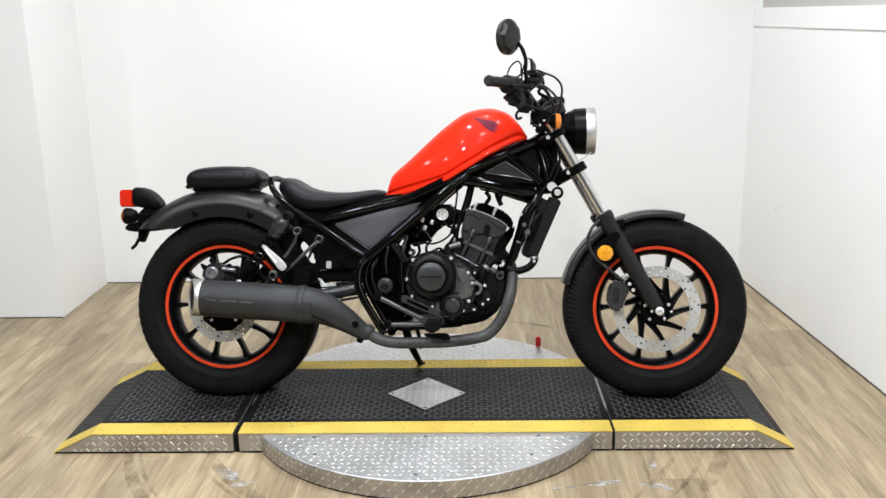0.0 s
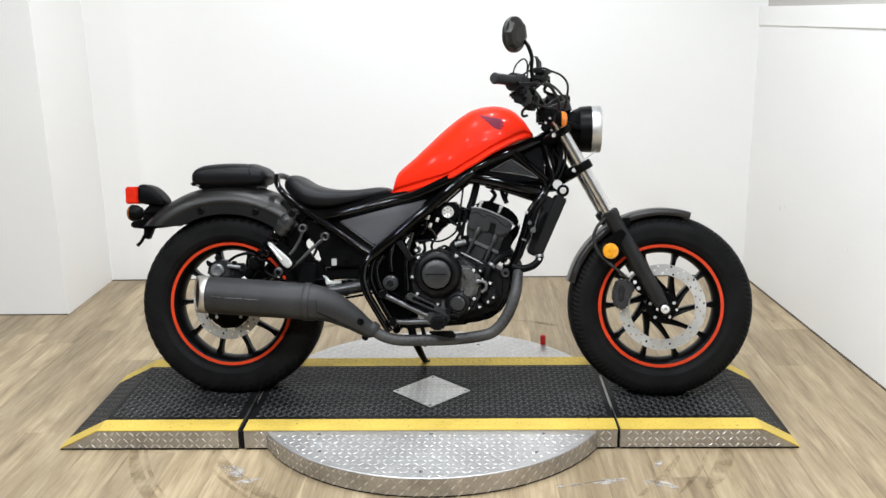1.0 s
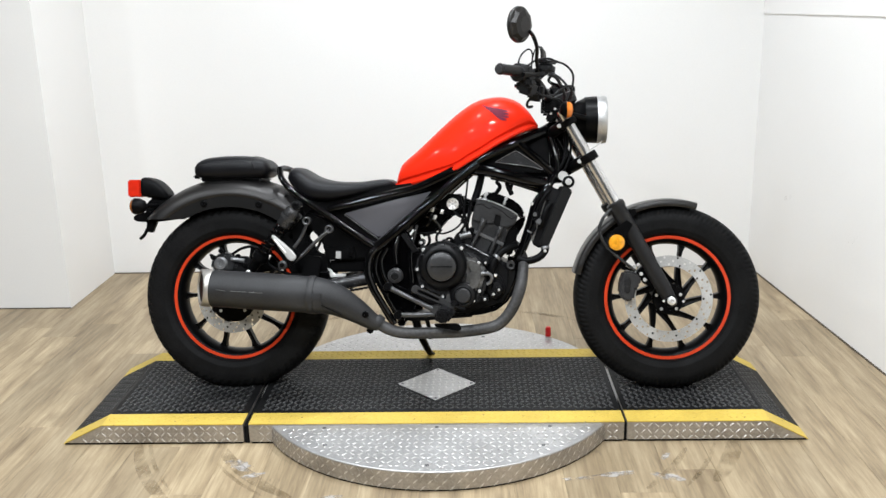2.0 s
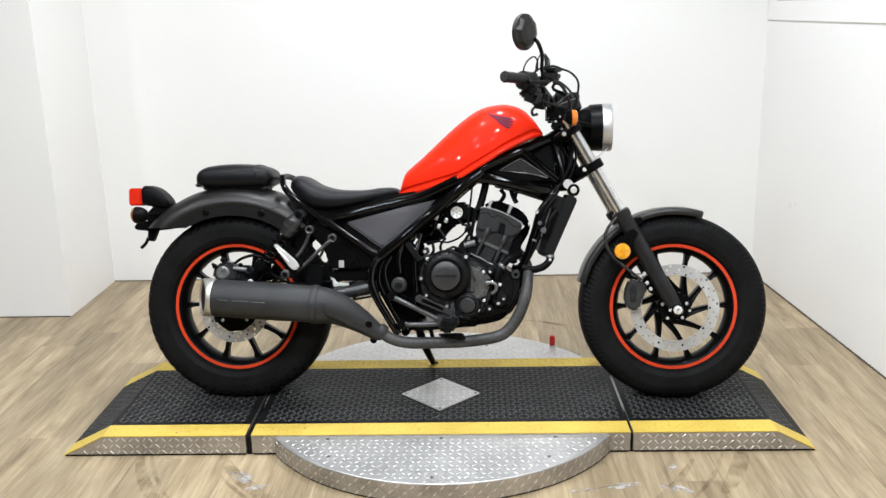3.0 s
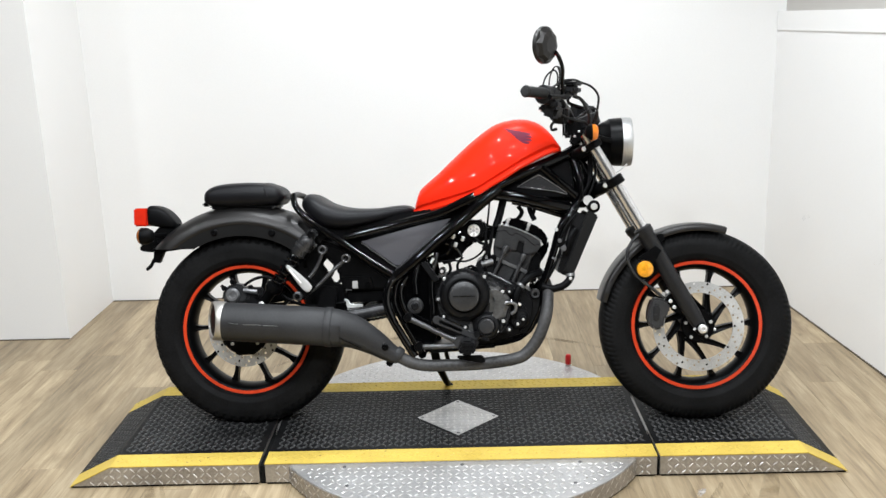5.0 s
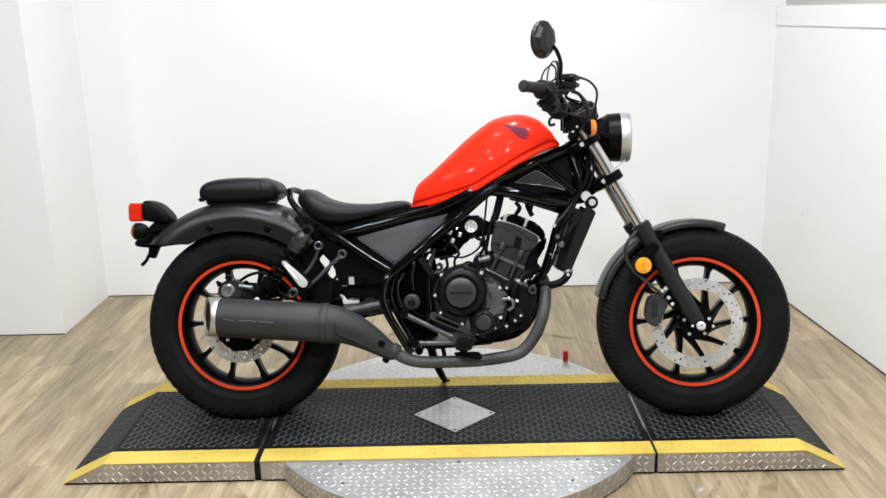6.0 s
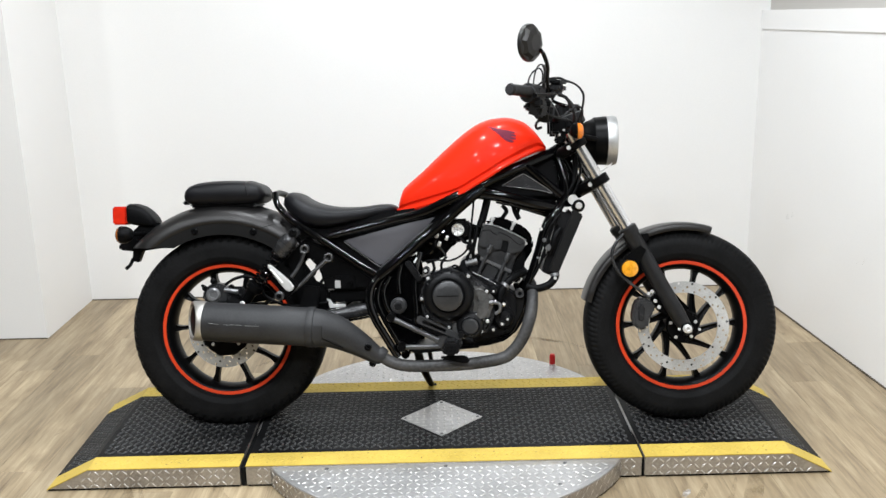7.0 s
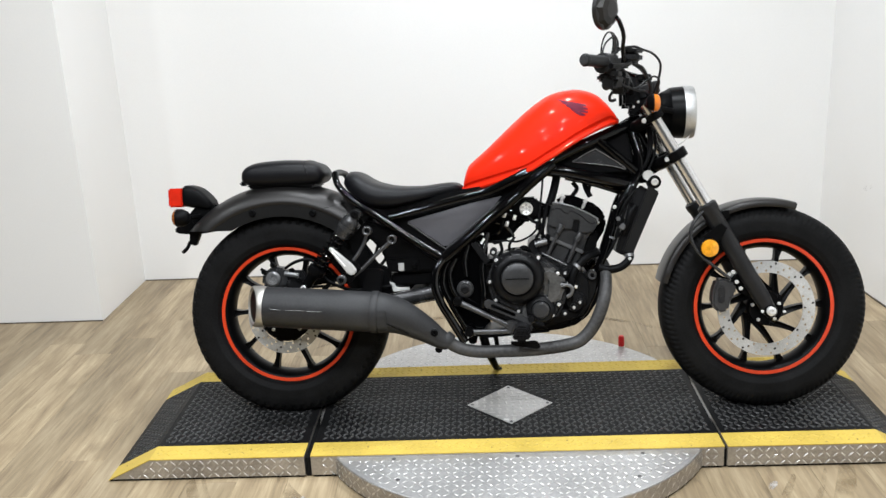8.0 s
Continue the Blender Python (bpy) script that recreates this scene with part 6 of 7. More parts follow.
# ---- exhaust ----
pipe = part("exhaust_pipe", tube([(0.205, -0.01, 0.505), (0.228, -0.02, 0.490), (0.248, -0.045, 0.468), (0.260, -0.09, 0.440), (0.258, -0.135, 0.405), (0.250, -0.155, 0.355), (0.226, -0.16, 0.290), (0.190, -0.16, 0.241), (0.148, -0.16, 0.219), (0.045, -0.16, 0.204), (-0.06, -0.16, 0.200), (-0.14, -0.16, 0.200), (-0.195, -0.163, 0.214), (-0.240, -0.168, 0.244)],
                                 [0.0165, 0.0165, 0.0165, 0.017, 0.018] + [0.0193] * 9, 18), HEADER, bike, "heat-greyed exhaust pipe")
muf = part("muffler", tube([(-0.225, -0.167, 0.232), (-0.25, -0.170, 0.243), (-0.30, -0.178, 0.278), (-0.36, -0.188, 0.312), (-0.415, -0.196, 0.329), (-0.452, -0.200, 0.333)], [0.026, 0.030, 0.041, 0.052, 0.059, 0.060], 28), MUFFLER, bike, "matt black exhaust silencer")
mdir = Vector((-0.314, -0.006, 0.0205)).normalized()
mbase = (-0.446, -0.199, 0.3325)
part("can", lathe([(-0.004, 0.0575), (0.0, 0.0605), (0.10, 0.0620), (0.25, 0.0620), (0.338, 0.0610), (0.340, 0.058)], mdir, mbase, 40), MUFFLER, muf, "matt black silencer can with a scrape")
part("seam_band", lathe([(-0.016, 0.059), (-0.016, 0.0622), (-0.012, 0.0640), (0.003, 0.0640), (0.007, 0.0625), (0.007, 0.060)], mdir, mbase, 40, closed=True), MUFFLER, muf)
lip_v, lip_f = [], []
side_u = mdir.cross(Vector((0, 1, 0))).normalized()
side_v = side_u.cross(mdir)
for k in range(13):
    a = radians(-118 + 130 * k / 12)
    n = math.cos(a) * (-side_v if side_v.y > 0 else side_v) + math.sin(a) * Vector((0, 0, 1))
    for ax, rr in ((-0.046, 0.052), (-0.044, 0.0585), (-0.017, 0.0638), (-0.016, 0.055)):
        lip_v.append(Vector(mbase) + mdir * ax + Vector((0, 0, 0.0)) + n * rr)
for k in range(12):
    lip_f += [(4 * k + q, 4 * k + (q + 1) % 4, 4 * k + 4 + (q + 1) % 4, 4 * k + 4 + q) for q in range(4)]
lip_f += [(0, 1, 2, 3), (51, 50, 49, 48)]
part("cone_lip", (lip_v, lip_f), MUFFLER, muf)
part("cone_seam", tube([(-0.431, -0.2535, 0.322), (-0.400, -0.247, 0.303), (-0.370, -0.236, 0.285), (-0.338, -0.222, 0.268)], 0.0018, 6), SATIN, muf)
def slant_ring(ax, r, lean):
    """A ring round the silencer whose plane leans by lean metres, so that the mouth turns outward."""
    ring = []
    for k in range(40):
        a = 2 * math.pi * k / 40
        n = math.cos(a) * side_v + math.sin(a) * side_u
        ring.append(Vector(mbase) + mdir * (ax + lean * n.y) + n * r)
    return ring


part("end_cap", loft([slant_ring(*q) for q in ((0.330, 0.0612, 0), (0.333, 0.0628, 0), (0.350, 0.0630, 0.010), (0.368, 0.0624, 0.025), (0.374, 0.0590, 0.028), (0.373, 0.0530, 0.028), (0.364, 0.0500, 0.028))], caps=False), CAPSTEEL, muf, "satin steel end cap")
part("outlet", loft([slant_ring(*q) for q in ((0.366, 0.0505, 0.028), (0.350, 0.046, 0.020), (0.338, 0.024, 0.004))]), SATIN, muf, "dark recessed outlet")
part("outlet_tube", loft([slant_ring(*q) for q in ((0.345, 0.024, 0.004), (0.362, 0.024, 0.010), (0.362, 0.021, 0.010), (0.345, 0.021, 0.004))], caps=False), CAPSTEEL, muf)
part("scrape", join(tube([(-0.748, -0.2668, 0.3565), (-0.735, -0.2672, 0.354), (-0.716, -0.2676, 0.3520)], 0.0008, 6), tube([(-0.700, -0.2678, 0.3505), (-0.66, -0.2678, 0.3495), (-0.645, -0.2675, 0.3480)], 0.0007, 6),
                    tube([(-0.636, -0.2672, 0.3470), (-0.61, -0.2666, 0.3455), (-0.592, -0.2662, 0.3447)], 0.0009, 6)), CAST, muf)
part("mount_strap", prism([(-0.50, 0.35), (-0.47, 0.46), (-0.42, 0.455), (-0.435, 0.35)], -0.150, -0.135, 0.003), PLASTIC, muf)
part("clamp", lathe([(0, 0.024), (0.003, 0.0262), (0.022, 0.0275), (0.026, 0.026)], (-0.8, 0, 0.55), (-0.215, -0.166, 0.228), 24), MUFFLER, muf)
part("clamp_lug", box((-0.252, -0.166, 0.212), (0.022, 0.020, 0.026), 0.004, (0, 25, 0)), SATIN, muf)
bolt(-0.262, -0.206, 0.268, muf, dark_bolt, 1.4)

# ---- rider foot rest, brake pedal, side stand ----
hgr = part("footrest_hanger", join(tube([(-0.191, -0.178, 0.356), (-0.120, -0.182, 0.322), (-0.041, -0.184, 0.284)], [0.0095, 0.0085, 0.0095], 12), prism([(-0.058, 0.292), (-0.030, 0.300), (0.030, 0.290), (0.036, 0.268), (0.010, 0.252), (-0.040, 0.256)], -0.190, -0.174, 0.005)), HANGER, bike, "grey cast foot-rest hanger")
part("lower_rod", tube([(-0.156, -0.172, 0.262), (-0.10, -0.178, 0.263), (-0.030, -0.180, 0.266)], 0.0085, 12), HANGER, hgr)
for ex, ez in ((-0.191, 0.357), (-0.158, 0.262)):
    part("hanger_eye", lathe([(-0.192, 0.005), (-0.192, 0.0115), (-0.186, 0.014), (-0.145, 0.014)], "y", (ex, 0, ez), 18), SATIN, hgr)
def slotted(a, b, w0, w1, s0, s1, sw, y0, y1, n=32):
    """A tapered lever from a to b, in (x, z), with a long slot through it."""
    ax, ay = Vector((a[0], a[1])), Vector((b[0], b[1]))
    d = (ay - ax)
    ln = d.length
    d = d / ln
    q = Vector((-d.y, d.x))

    def stadium(u0, u1, r0, r1):
        pts = []
        for k in range(n):
            t = 2 * math.pi * k / n
            c, s = math.cos(t), math.sin(t)
            u, r = (u1, r1) if c > 0 else (u0, r0)
            pts.append(ax + d * (u + r * c) + q * (r * s))
        return pts
    out, hole = stadium(0, ln, w0, w1), stadium(s0 * ln, s1 * ln, sw, sw)
    trim = [p + (h - p).normalized() * 0.0025 for p, h in zip(out, hole)]
    rings = ((out, y1), (out, y0 + 0.003), (trim, y0), (hole, y0), (hole, y1))
    V = [(p.x, y, p.y) for ring, y in rings for p in ring]
    F = []
    for m in range(5):
        o, e = m * n, ((m + 1) % 5) * n
        F += [(o + k, o + (k + 1) % n, e + (k + 1) % n, e + k) for k in range(n)]
    return V, F


bp = part("brake_pedal", slotted((-0.098, 0.350), (0.028, 0.294), 0.0125, 0.0080, 0.10, 0.60, 0.0058, -0.196, -0.180), HANGER, hgr, "slotted cast brake pedal")
part("pedal_pivot", lathe([(-0.198, 0.004), (-0.198, 0.009), (-0.194, 0.011), (-0.170, 0.011)], "y", (0.030, 0, 0.302), 16), DARKCAST, bp)
part("pedal_pad", box((0.056, -0.206, 0.290), (0.026, 0.040, 0.008), 0.003, (0, 18, 0)), DARKCAST, bp)
peg = part("rider_peg", join(prism([(-0.030, 0.268), (-0.016, 0.296), (0.018, 0.294), (0.030, 0.270), (0.016, 0.250), (-0.018, 0.250)], -0.280, -0.192, 0.006)), DARKCAST, hgr, "ribbed black foot peg")
for i in (-1, 0, 1):
    for j in (0, 1):
        part("stud", box((0.0 + 0.012 * i + 0.003 * j, -0.2815, 0.266 + 0.013 * j), (0.0065, 0.005, 0.007), 0.0012, seg=1), PLASTIC, peg)
part("guard_plate", prism([(-0.035, 0.238), (0.045, 0.240), (0.058, 0.222), (0.045, 0.215), (-0.030, 0.228)], -0.215, -0.20, 0.003), PLASTIC, hgr)
stand = part("side_stand", join(tube([(-0.135, 0.115, 0.24), (-0.122, 0.155, 0.16), (-0.096, 0.225, 0.078), (-0.088, 0.252, 0.060)], [0.016, 0.015, 0.012, 0.010], 10), box((-0.086, 0.262, 0.0545), (0.030, 0.022, 0.006), 0.002, (12, 0, 0))), SATIN, bike, "black folded-out side stand")
part("stand_bracket", prism([(-0.165, 0.27), (-0.10, 0.27), (-0.105, 0.205), (-0.140, 0.195)], 0.100, 0.112, 0.003), SATIN, stand)
part("stand_spring", tube([(-0.100, 0.130, 0.235), (-0.086, 0.165, 0.175), (-0.084, 0.200, 0.125)], 0.008, 8), SATIN, stand)
part("skid", prism([(-0.16, 0.245), (0.10, 0.262), (0.09, 0.246), (-0.12, 0.228)], -0.10, 0.10, 0.005), DARKCAST, bike)

# ---- handlebar ----
bar = part("handlebar", tube([(0.185, -0.395, 1.040), (0.243, -0.315, 1.043), (0.280, -0.26, 1.038), (0.315, -0.19, 1.012), (0.340, -0.10, 0.985), (0.345, 0, 0.980), (0.347, 0.10, 0.985), (0.352, 0.19, 1.012), (0.356, 0.26, 1.036), (0.370, 0.315, 1.041), (0.318, 0.395, 1.040)], 0.0115, 12), SATIN, bike, "black swept handlebar")
sides(lambda s: part("bar_clamp", box((0.348, s * 0.05, 0.962), (0.05, 0.032, 0.055), 0.008), SATIN, bar))


def grip_side(s):
    # the bar is turned a little to the right, so its far half stands further forward
    f = 0.140 if s > 0 else 0.010
    g = 0.095 if s > 0 else 0.017
    a, b = Vector((0.176 + f, s * 0.397, 1.040)), Vector((0.243 + f, s * 0.303, 1.043))
    d = (b - a).normalized()
    part("grip", lathe([(-0.006, 0.006), (-0.006, 0.015), (0.0, 0.018), (0.006, 0.0165), (0.10, 0.0165), (0.104, 0.021), (0.112, 0.021)], d, a, 20), SWITCH, bar, "black rubber grip")
    part("switchgear", moved(join(box((0, 0, 0), (0.042, 0.052, 0.05), 0.010), box((0.012, 0, -0.028), (0.03, 0.035, 0.03), 0.008), box((-0.018, 0.004, 0.02), (0.016, 0.03, 0.018), 0.004)), pose(0.258 + f, s * 0.285, 1.038, 0, 0, s * 37)), SWITCH, bar)
    part("lever", tube([(0.300 + f, s * 0.245, 1.045), (0.310 + f, s * 0.27, 1.042), (0.285 + f, s * 0.33, 1.030), (0.245 + f, s * 0.395, 1.022)], [0.008, 0.007, 0.006, 0.0075], 8), SATIN, bar)
    part("lever_perch", box((0.290 + f, s * 0.238, 1.045), (0.04, 0.04, 0.028), 0.006, (0, 0, s * 35)), SATIN, bar)
    mi = part("mirror", lathe([(0.010, 0.004), (0.0095, 0.026), (0.004, 0.042), (-0.006, 0.052), (-0.014, 0.054), (-0.018, 0.0535)], Vector((0.80, -0.58, -0.10)) if s < 0 else Vector((0.94, 0.30, -0.10)), (0.240 + g, s * 0.345, 1.180 if s < 0 else 1.163), 8), GUNMETAL, bar, "round black mirror on a curved stem", angle=15)
    part("mirror_shell", lathe([(-0.004, 0.046), (-0.010, 0.0545), (-0.019, 0.0555), (-0.020, 0.052)], Vector((0.80, -0.58, -0.10)) if s < 0 else Vector((0.94, 0.30, -0.10)), (0.240 + g, s * 0.345, 1.180 if s < 0 else 1.163), 36), GUNMETAL, mi)
    part("mirror_glass", lathe([(-0.0203, 0.052), (-0.0208, 0.001)], Vector((0.80, -0.58, -0.10)) if s < 0 else Vector((0.94, 0.30, -0.10)), (0.240 + g, s * 0.345, 1.180 if s < 0 else 1.163), 36), MIRROR, mi, "mirror glass")
    part("mirror_bezel", lathe([(-0.019, 0.0545), (-0.0225, 0.0540), (-0.0225, 0.0505), (-0.019, 0.0505)], Vector((0.80, -0.58, -0.10)) if s < 0 else Vector((0.94, 0.30, -0.10)), (0.240 + g, s * 0.345, 1.180 if s < 0 else 1.163), 36, closed=True), SATIN, mi)
    part("mirror_stem", tube([(0.260 + g, s * 0.335, 1.160), (0.272 + g, s * 0.31, 1.148), (0.283 + g, s * 0.30, 1.115), (0.286 + 0.8 * g, s * 0.28, 1.078), (0.298 + f, s * 0.25, 1.045)], [0.006, 0.0065, 0.006, 0.006, 0.008], 10), GLOSS, mi)


sides(grip_side)
part("master_cylinder", join(box((0.331, -0.228, 1.062), (0.056, 0.044, 0.036), 0.012, (0, 6, -32), 3), box((0.331, -0.228, 1.081), (0.056, 0.046, 0.010), 0.004, (0, 6, -32))), SWITCH, bar, "square brake fluid reservoir")
part("throttle_housing", lathe([(-0.025, 0.018), (-0.022, 0.029), (0.022, 0.029), (0.025, 0.018)], Vector((0.071, 0.096, 0)), (0.252, -0.292, 1.040), 20), SWITCH, bar)
part("lower_switch", box((0.272, -0.255, 0.998), (0.05, 0.05, 0.045), 0.008, (0, 20, -30)), SWITCH, bar)
part("cable_guide", box((0.300, -0.21, 0.990), (0.05, 0.04, 0.06), 0.01, (10, 10, -20)), SWITCH, bar)
part("switch_lug", box((0.245, -0.25, 1.005), (0.03, 0.04, 0.02), 0.006), SWITCH, bar)
part("gauge", join(lathe([(-0.03, 0.03), (-0.02, 0.046), (0.012, 0.048), (0.016, 0.042)], Vector((-0.35, 0, 0.94)), (0.395, 0, 0.985), 32)), SWITCH, bar, "round instrument")


def cable(pts, r=0.0042, name="cable"):
    part(name, tube(pts, r, 8, 6), SWITCH, bar)


cable([(0.318, -0.235, 1.086), (0.338, -0.225, 1.093), (0.362, -0.205, 1.087), (0.397, -0.185, 1.075), (0.420, -0.17, 1.046), (0.417, -0.14, 0.999), (0.405, -0.10, 0.955), (0.398, -0.08, 0.90)], 0.0036, "brake_line")
cable([(0.340, -0.20, 1.045), (0.364, -0.18, 1.038), (0.381, -0.165, 1.014), (0.394, -0.15, 0.984), (0.392, -0.12, 0.945)], 0.0055)
cable([(0.262, -0.29, 1.02), (0.30, -0.24, 0.985), (0.345, -0.20, 0.972), (0.375, -0.17, 0.968), (0.395, -0.13, 0.95)], 0.0045)
cable([(0.340, -0.20, 0.975), (0.358, -0.18, 0.983), (0.380, -0.17, 1.001), (0.403, -0.165, 1.012), (0.418, -0.16, 1.000), (0.415, -0.14, 0.970)], 0.0030)
cable([(0.241, -0.29, 1.060), (0.245, -0.285, 1.083), (0.256, -0.28, 1.103), (0.275, -0.28, 1.115), (0.286, -0.28, 1.101), (0.285, -0.27, 1.070)], 0.0026)
cable([(0.272, -0.27, 1.066), (0.295, -0.255, 1.082), (0.318, -0.245, 1.090), (0.345, -0.235, 1.090)], 0.0032)
part("grip_end", lathe([(-0.0065, 0.001), (-0.0075, 0.006), (-0.0070, 0.0125), (-0.0045, 0.0140)], Vector((0.067, 0.094, 0.003)), (0.186, -0.397, 1.040), 20), HANGER, bar, "grey grip end weight")
cable([(0.300, 0.245, 1.06), (0.36, 0.2, 1.10), (0.42, 0.12, 1.04), (0.42, 0.06, 0.95)], 0.0045, "clutch_cable")
cable([(0.285, -0.19, 0.975), (0.272, -0.18, 0.958), (0.275, -0.17, 0.945), (0.29, -0.165, 0.948)], 0.0045, "cable_hook")

# ---- floor planks ----
PW, PL = 0.152, 1.22
plank_bm = box((0, 0, -0.0035), (PW - 0.0005, PL - 0.0005, 0.007), 0.0004, seg=1)
plank_mesh = mesh_of("plank", plank_bm, PLANK, angle=20)
rest_v, rest_f = [], []
for i in range(int((2.05 + 6.9) / PW)):
    px = -6.9 + (i + 0.5) * PW
    y_at = NEAR - random.random() * PL + PL / 2
    while y_at - PL / 2 < BACK + 0.05:
        near = y_at + PL / 2 > 1.2 and px > -3.1
        if not (px < LEFT - 0.1 and y_at - PL / 2 > JUT + 0.1) and px < right_x(y_at) + 0.3:
            if near:
                same("plank", plank_mesh, pose(px, y_at, 0), floor)
            else:
                o = len(rest_v)
                rest_v += [(px + u * (PW / 2 - 0.0005), y_at + v * (PL / 2 - 0.0005), z) for z in (-0.004, 0) for u, v in ((-1, -1), (1, -1), (1, 1), (-1, 1))]
                rest_f += [(o + 4, o + 5, o + 6, o + 7), (o, o + 4, o + 7, o + 3), (o + 1, o + 2, o + 6, o + 5), (o, o + 1, o + 5, o + 4), (o + 3, o + 7, o + 6, o + 2)]
        y_at += PL
stuff("far_planks", (rest_v, rest_f), PLANK, floor)

# worn arcs left on the floor where the ramps swing round
SCUFF = mat("floor_scuff", (0.17, 0.115, 0.055), 0.6, var=0.3, scale=9, fine=70)
nt = SCUFF.node_tree
out = nt.nodes["Material Output"]
clear, blend = nt.nodes.new("ShaderNodeBsdfTransparent"), nt.nodes.new("ShaderNodeMixShader")
patch, spread, where = nt.nodes.new("ShaderNodeTexNoise"), nt.nodes.new("ShaderNodeMapRange"), nt.nodes.new("ShaderNodeTexCoord")
patch.inputs["Scale"].default_value, patch.inputs["Detail"].default_value = 14.0, 5
spread.inputs[1].default_value, spread.inputs[2].default_value, spread.inputs[4].default_value = 0.36, 0.80, 0.55
nt.links.new(where.outputs["Object"], patch.inputs["Vector"])
nt.links.new(patch.outputs[0], spread.inputs[0])
nt.links.new(spread.outputs[0], blend.inputs[0])
nt.links.new(clear.outputs[0], blend.inputs[1])
nt.links.new(nt.nodes["Principled BSDF"].outputs[0], blend.inputs[2])
nt.links.new(blend.outputs[0], out.inputs[0])
scuffs = thing("floor_scuffs", "brown worn arcs rubbed into the plank floor", "stain", "", pose(0, 3.755, 0.0006))
for r, a0, a1, w in ((1.004, 40, 140, 0.016), (1.012, 196, 226, 0.020), (0.975, 192, 218, 0.007), (0.76, 203, 238, 0.022), (0.80, 212, 232, 0.007), (1.008, 326, 345, 0.026), (0.87, 316, 336, 0.012), (0.95, 322, 340, 0.008)):
    n = 28
    V = []
    for k in range(n + 1):
        a = radians(a0 + (a1 - a0) * k / n)
        half = w * (0.25 + 0.75 * math.sin(math.pi * k / n) ** 0.5)
        for rr in (r - half, r + half):
            V.append((rr * math.cos(a), rr * math.sin(a), 0))
    part("scuff", (V, [(2 * k, 2 * k + 1, 2 * k + 3, 2 * k + 2) for k in range(n)]), SCUFF, scuffs)

# faint hand-height smears on the side wall
SMEAR = mat("wall_smear", (0.42, 0.41, 0.40), 0.6, var=0.1)
nt = SMEAR.node_tree
clear, blend = nt.nodes.new("ShaderNodeBsdfTransparent"), nt.nodes.new("ShaderNodeMixShader")
patch, spread, where = nt.nodes.new("ShaderNodeTexNoise"), nt.nodes.new("ShaderNodeMapRange"), nt.nodes.new("ShaderNodeTexCoord")
patch.inputs["Scale"].default_value, patch.inputs["Detail"].default_value = 24.0, 4
spread.inputs[1].default_value, spread.inputs[2].default_value, spread.inputs[4].default_value = 0.45, 0.75, 0.15
nt.links.new(where.outputs["Object"], patch.inputs["Vector"])
nt.links.new(patch.outputs[0], spread.inputs[0])
nt.links.new(spread.outputs[0], blend.inputs[0])
nt.links.new(clear.outputs[0], blend.inputs[1])
nt.links.new(nt.nodes["Principled BSDF"].outputs[0], blend.inputs[2])
nt.links.new(blend.outputs[0], nt.nodes["Material Output"].inputs[0])
smears = thing("wall_smears", "faint grey smears on the white side wall", "stain", "", pose(0, 0, 0))
for sy, sz, w, h, tilt in ((4.93, 0.46, 0.05, 0.014, -25), (4.30, 0.42, 0.05, 0.012, -35)):
    ca, sa = math.cos(radians(tilt)), math.sin(radians(tilt))
    V = []
    for k in range(14):
        a = 2 * math.pi * k / 14
        u, v = w * math.cos(a), h * math.sin(a)
        yy, zz = sy + u * ca - v * sa, sz + u * sa + v * ca
        V.append((right_x(yy) - 0.0012, yy, zz))
    part("smear", (V, [tuple(range(14))]), SMEAR, smears)

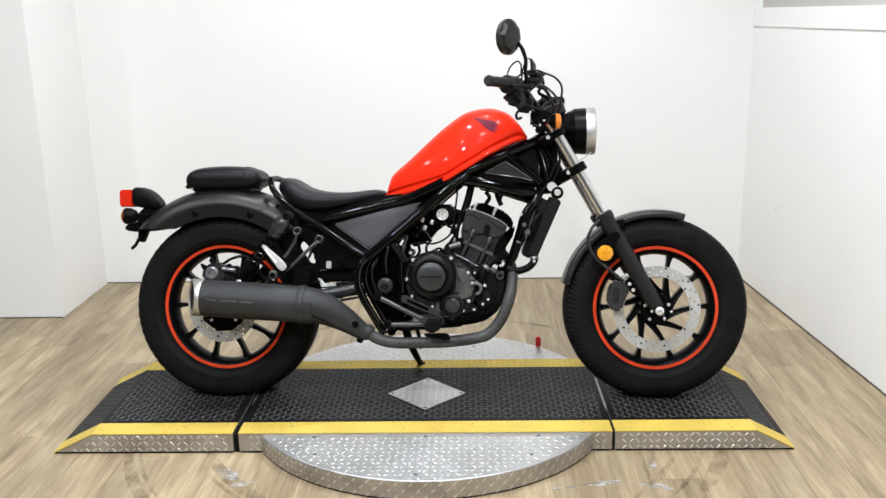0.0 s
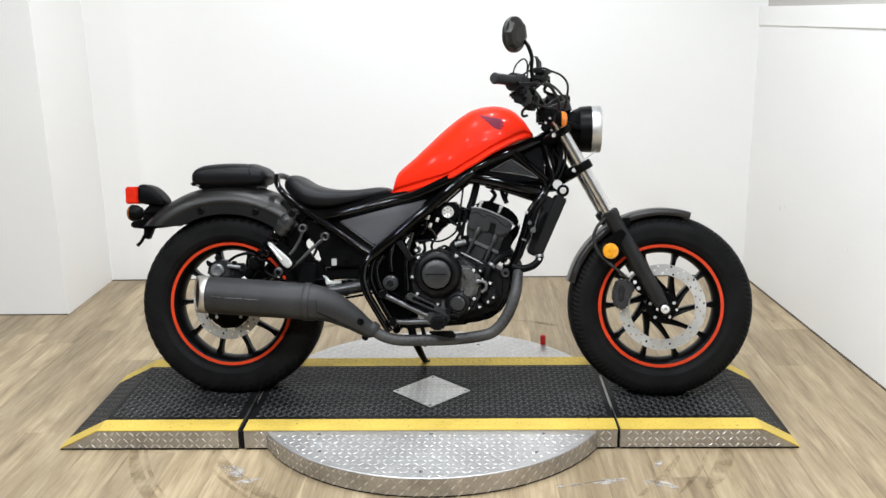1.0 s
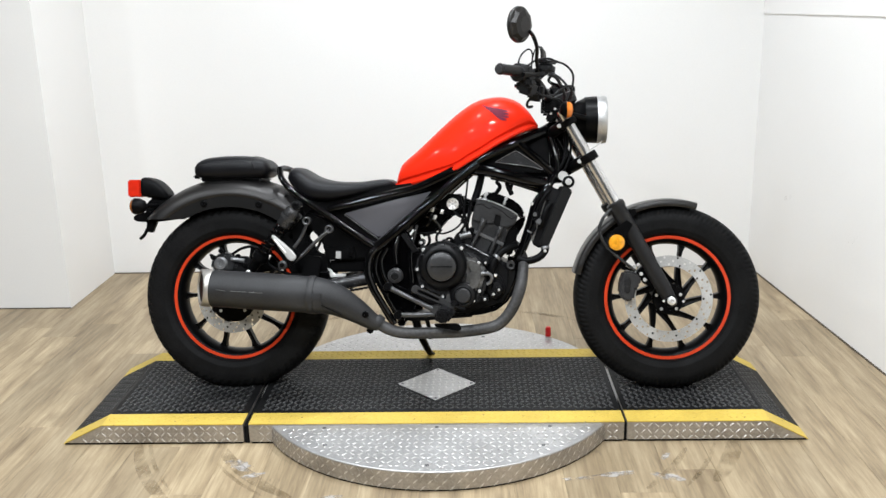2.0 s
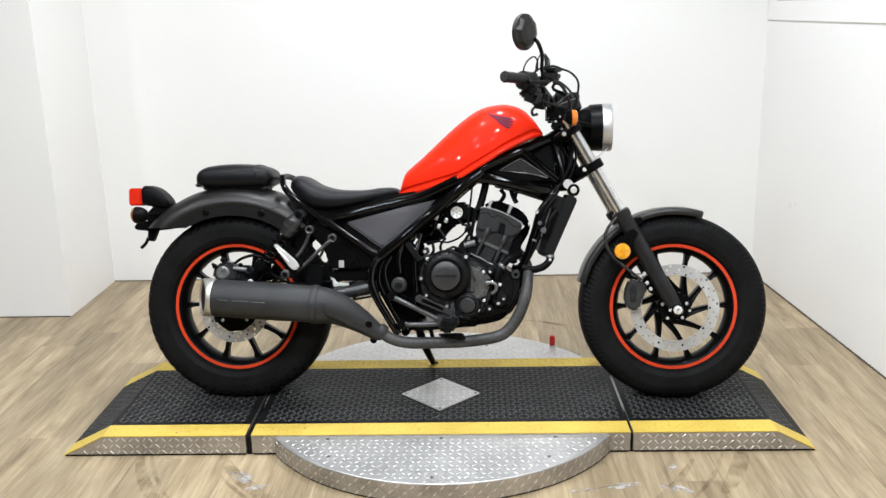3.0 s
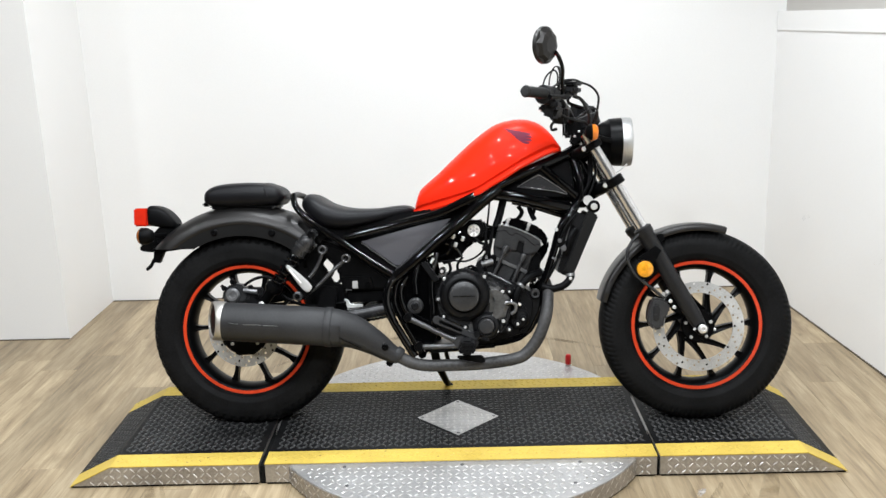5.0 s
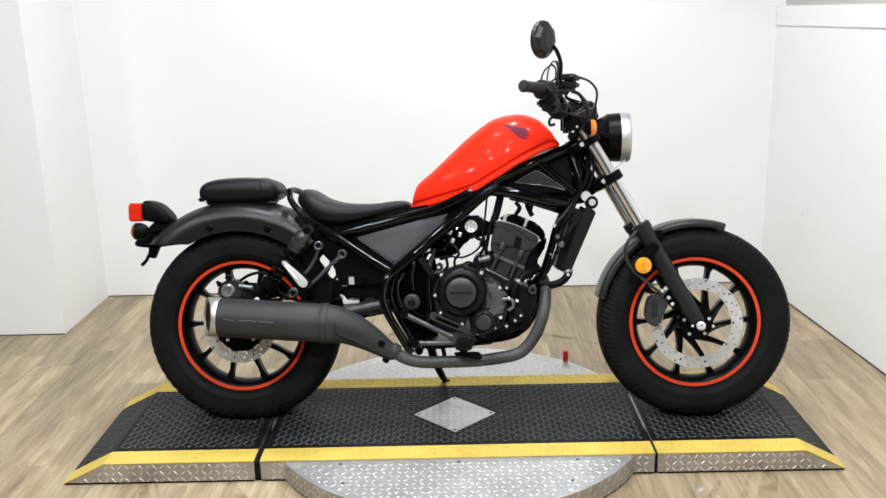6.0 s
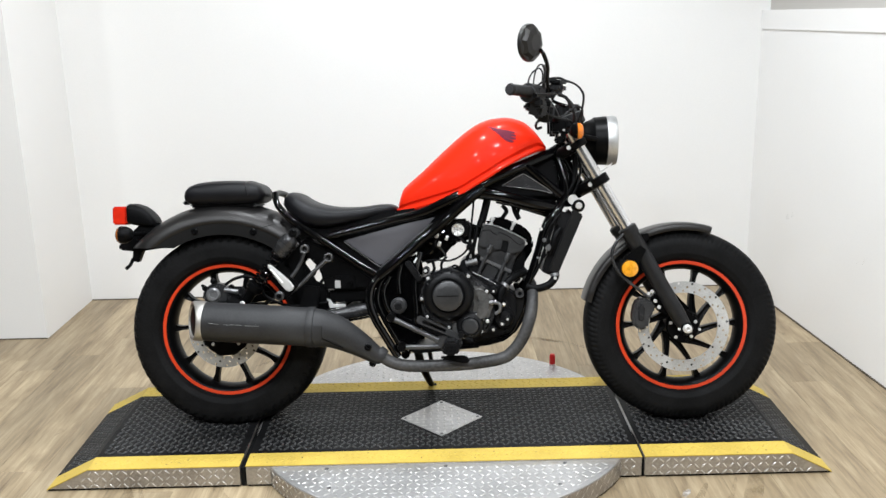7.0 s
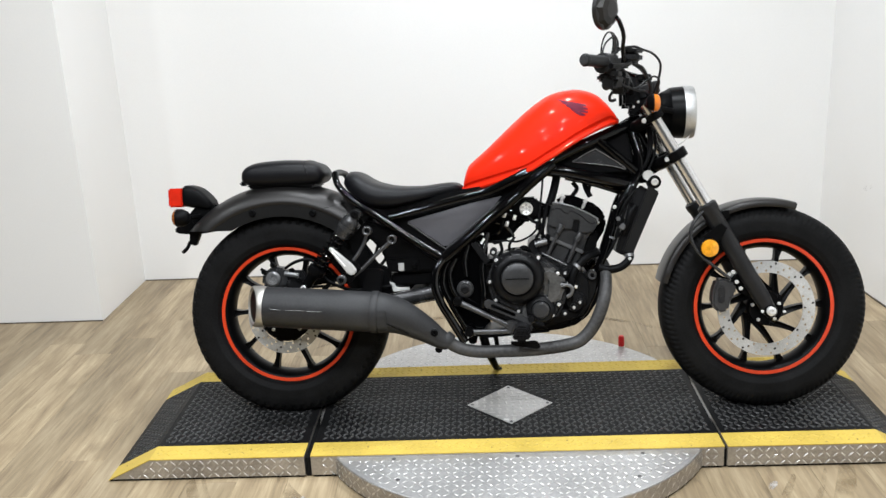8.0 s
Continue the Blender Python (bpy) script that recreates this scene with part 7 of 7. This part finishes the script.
# pale worn spots and short cracks in the floor in front of the turntable
def patchy(name, col, scale, lo, hi, most):
    """A thin film that shows the floor through its gaps."""
    m = mat(name, col, 0.6, var=0.2, scale=20)
    tree = m.node_tree
    gap, mix = tree.nodes.new("ShaderNodeBsdfTransparent"), tree.nodes.new("ShaderNodeMixShader")
    noise, amount, place = tree.nodes.new("ShaderNodeTexNoise"), tree.nodes.new("ShaderNodeMapRange"), tree.nodes.new("ShaderNodeTexCoord")
    noise.inputs["Scale"].default_value, noise.inputs["Detail"].default_value = scale, 5
    amount.inputs[1].default_value, amount.inputs[2].default_value, amount.inputs[4].default_value = lo, hi, most
    tree.links.new(place.outputs["Object"], noise.inputs["Vector"])
    tree.links.new(noise.outputs[0], amount.inputs[0])
    tree.links.new(amount.outputs[0], mix.inputs[0])
    tree.links.new(gap.outputs[0], mix.inputs[1])
    tree.links.new(tree.nodes["Principled BSDF"].outputs[0], mix.inputs[2])
    tree.links.new(mix.outputs[0], tree.nodes["Material Output"].inputs[0])
    return m


PALE = patchy("pale_worn_vinyl", (0.46, 0.43, 0.40), 30.0, 0.36, 0.6, 0.75)
CRACK = patchy("grey_crack", (0.16, 0.15, 0.15), 60.0, 0.38, 0.62, 0.8)
worn = thing("floor_wear", "pale worn spots and small cracks in the plank floor", "stain", "", pose(0, 0, 0.0010))
for wx, wy, ww, wh, tilt in ((0.555, 3.238, 0.060, 0.016, 12), (0.700, 3.222, 0.050, 0.018, -25), (0.440, 3.212, 0.055, 0.010, 8), (-0.600, 3.305, 0.050, 0.026, -35), (-0.545, 3.240, 0.045, 0.014, 20), (0.72, 3.345, 0.03, 0.012, 60), (-0.30, 3.105, 0.05, 0.014, 15), (0.20, 3.075, 0.05, 0.012, -10)):
    ca, sa = math.cos(radians(tilt)), math.sin(radians(tilt))
    V = []
    for k in range(18):
        a = 2 * math.pi * k / 18
        r = random.uniform(0.65, 1.2)
        u, v = ww * r * math.cos(a), wh * r * math.sin(a)
        V.append((wx + u * ca - v * sa, wy + u * sa + v * ca, 0))
    part("worn_spot", (V, [tuple(range(18))]), PALE, worn)
for pts in ([(0.40, 3.200), (0.47, 3.222), (0.53, 3.240), (0.585, 3.248)], [(0.655, 3.250), (0.690, 3.232), (0.735, 3.208)], [(-0.66, 3.335), (-0.61, 3.325), (-0.575, 3.285), (-0.535, 3.250)]):
    V = []
    for k, (cx, cy) in enumerate(pts):
        w = 0.0022 * (1 if 0 < k < len(pts) - 1 else 0.3)
        V += [(cx, cy - w, 0.0004), (cx, cy + w, 0.0004)]
    part("crack", (V, [(2 * k, 2 * k + 2, 2 * k + 3, 2 * k + 1) for k in range(len(pts) - 1)]), CRACK, worn)
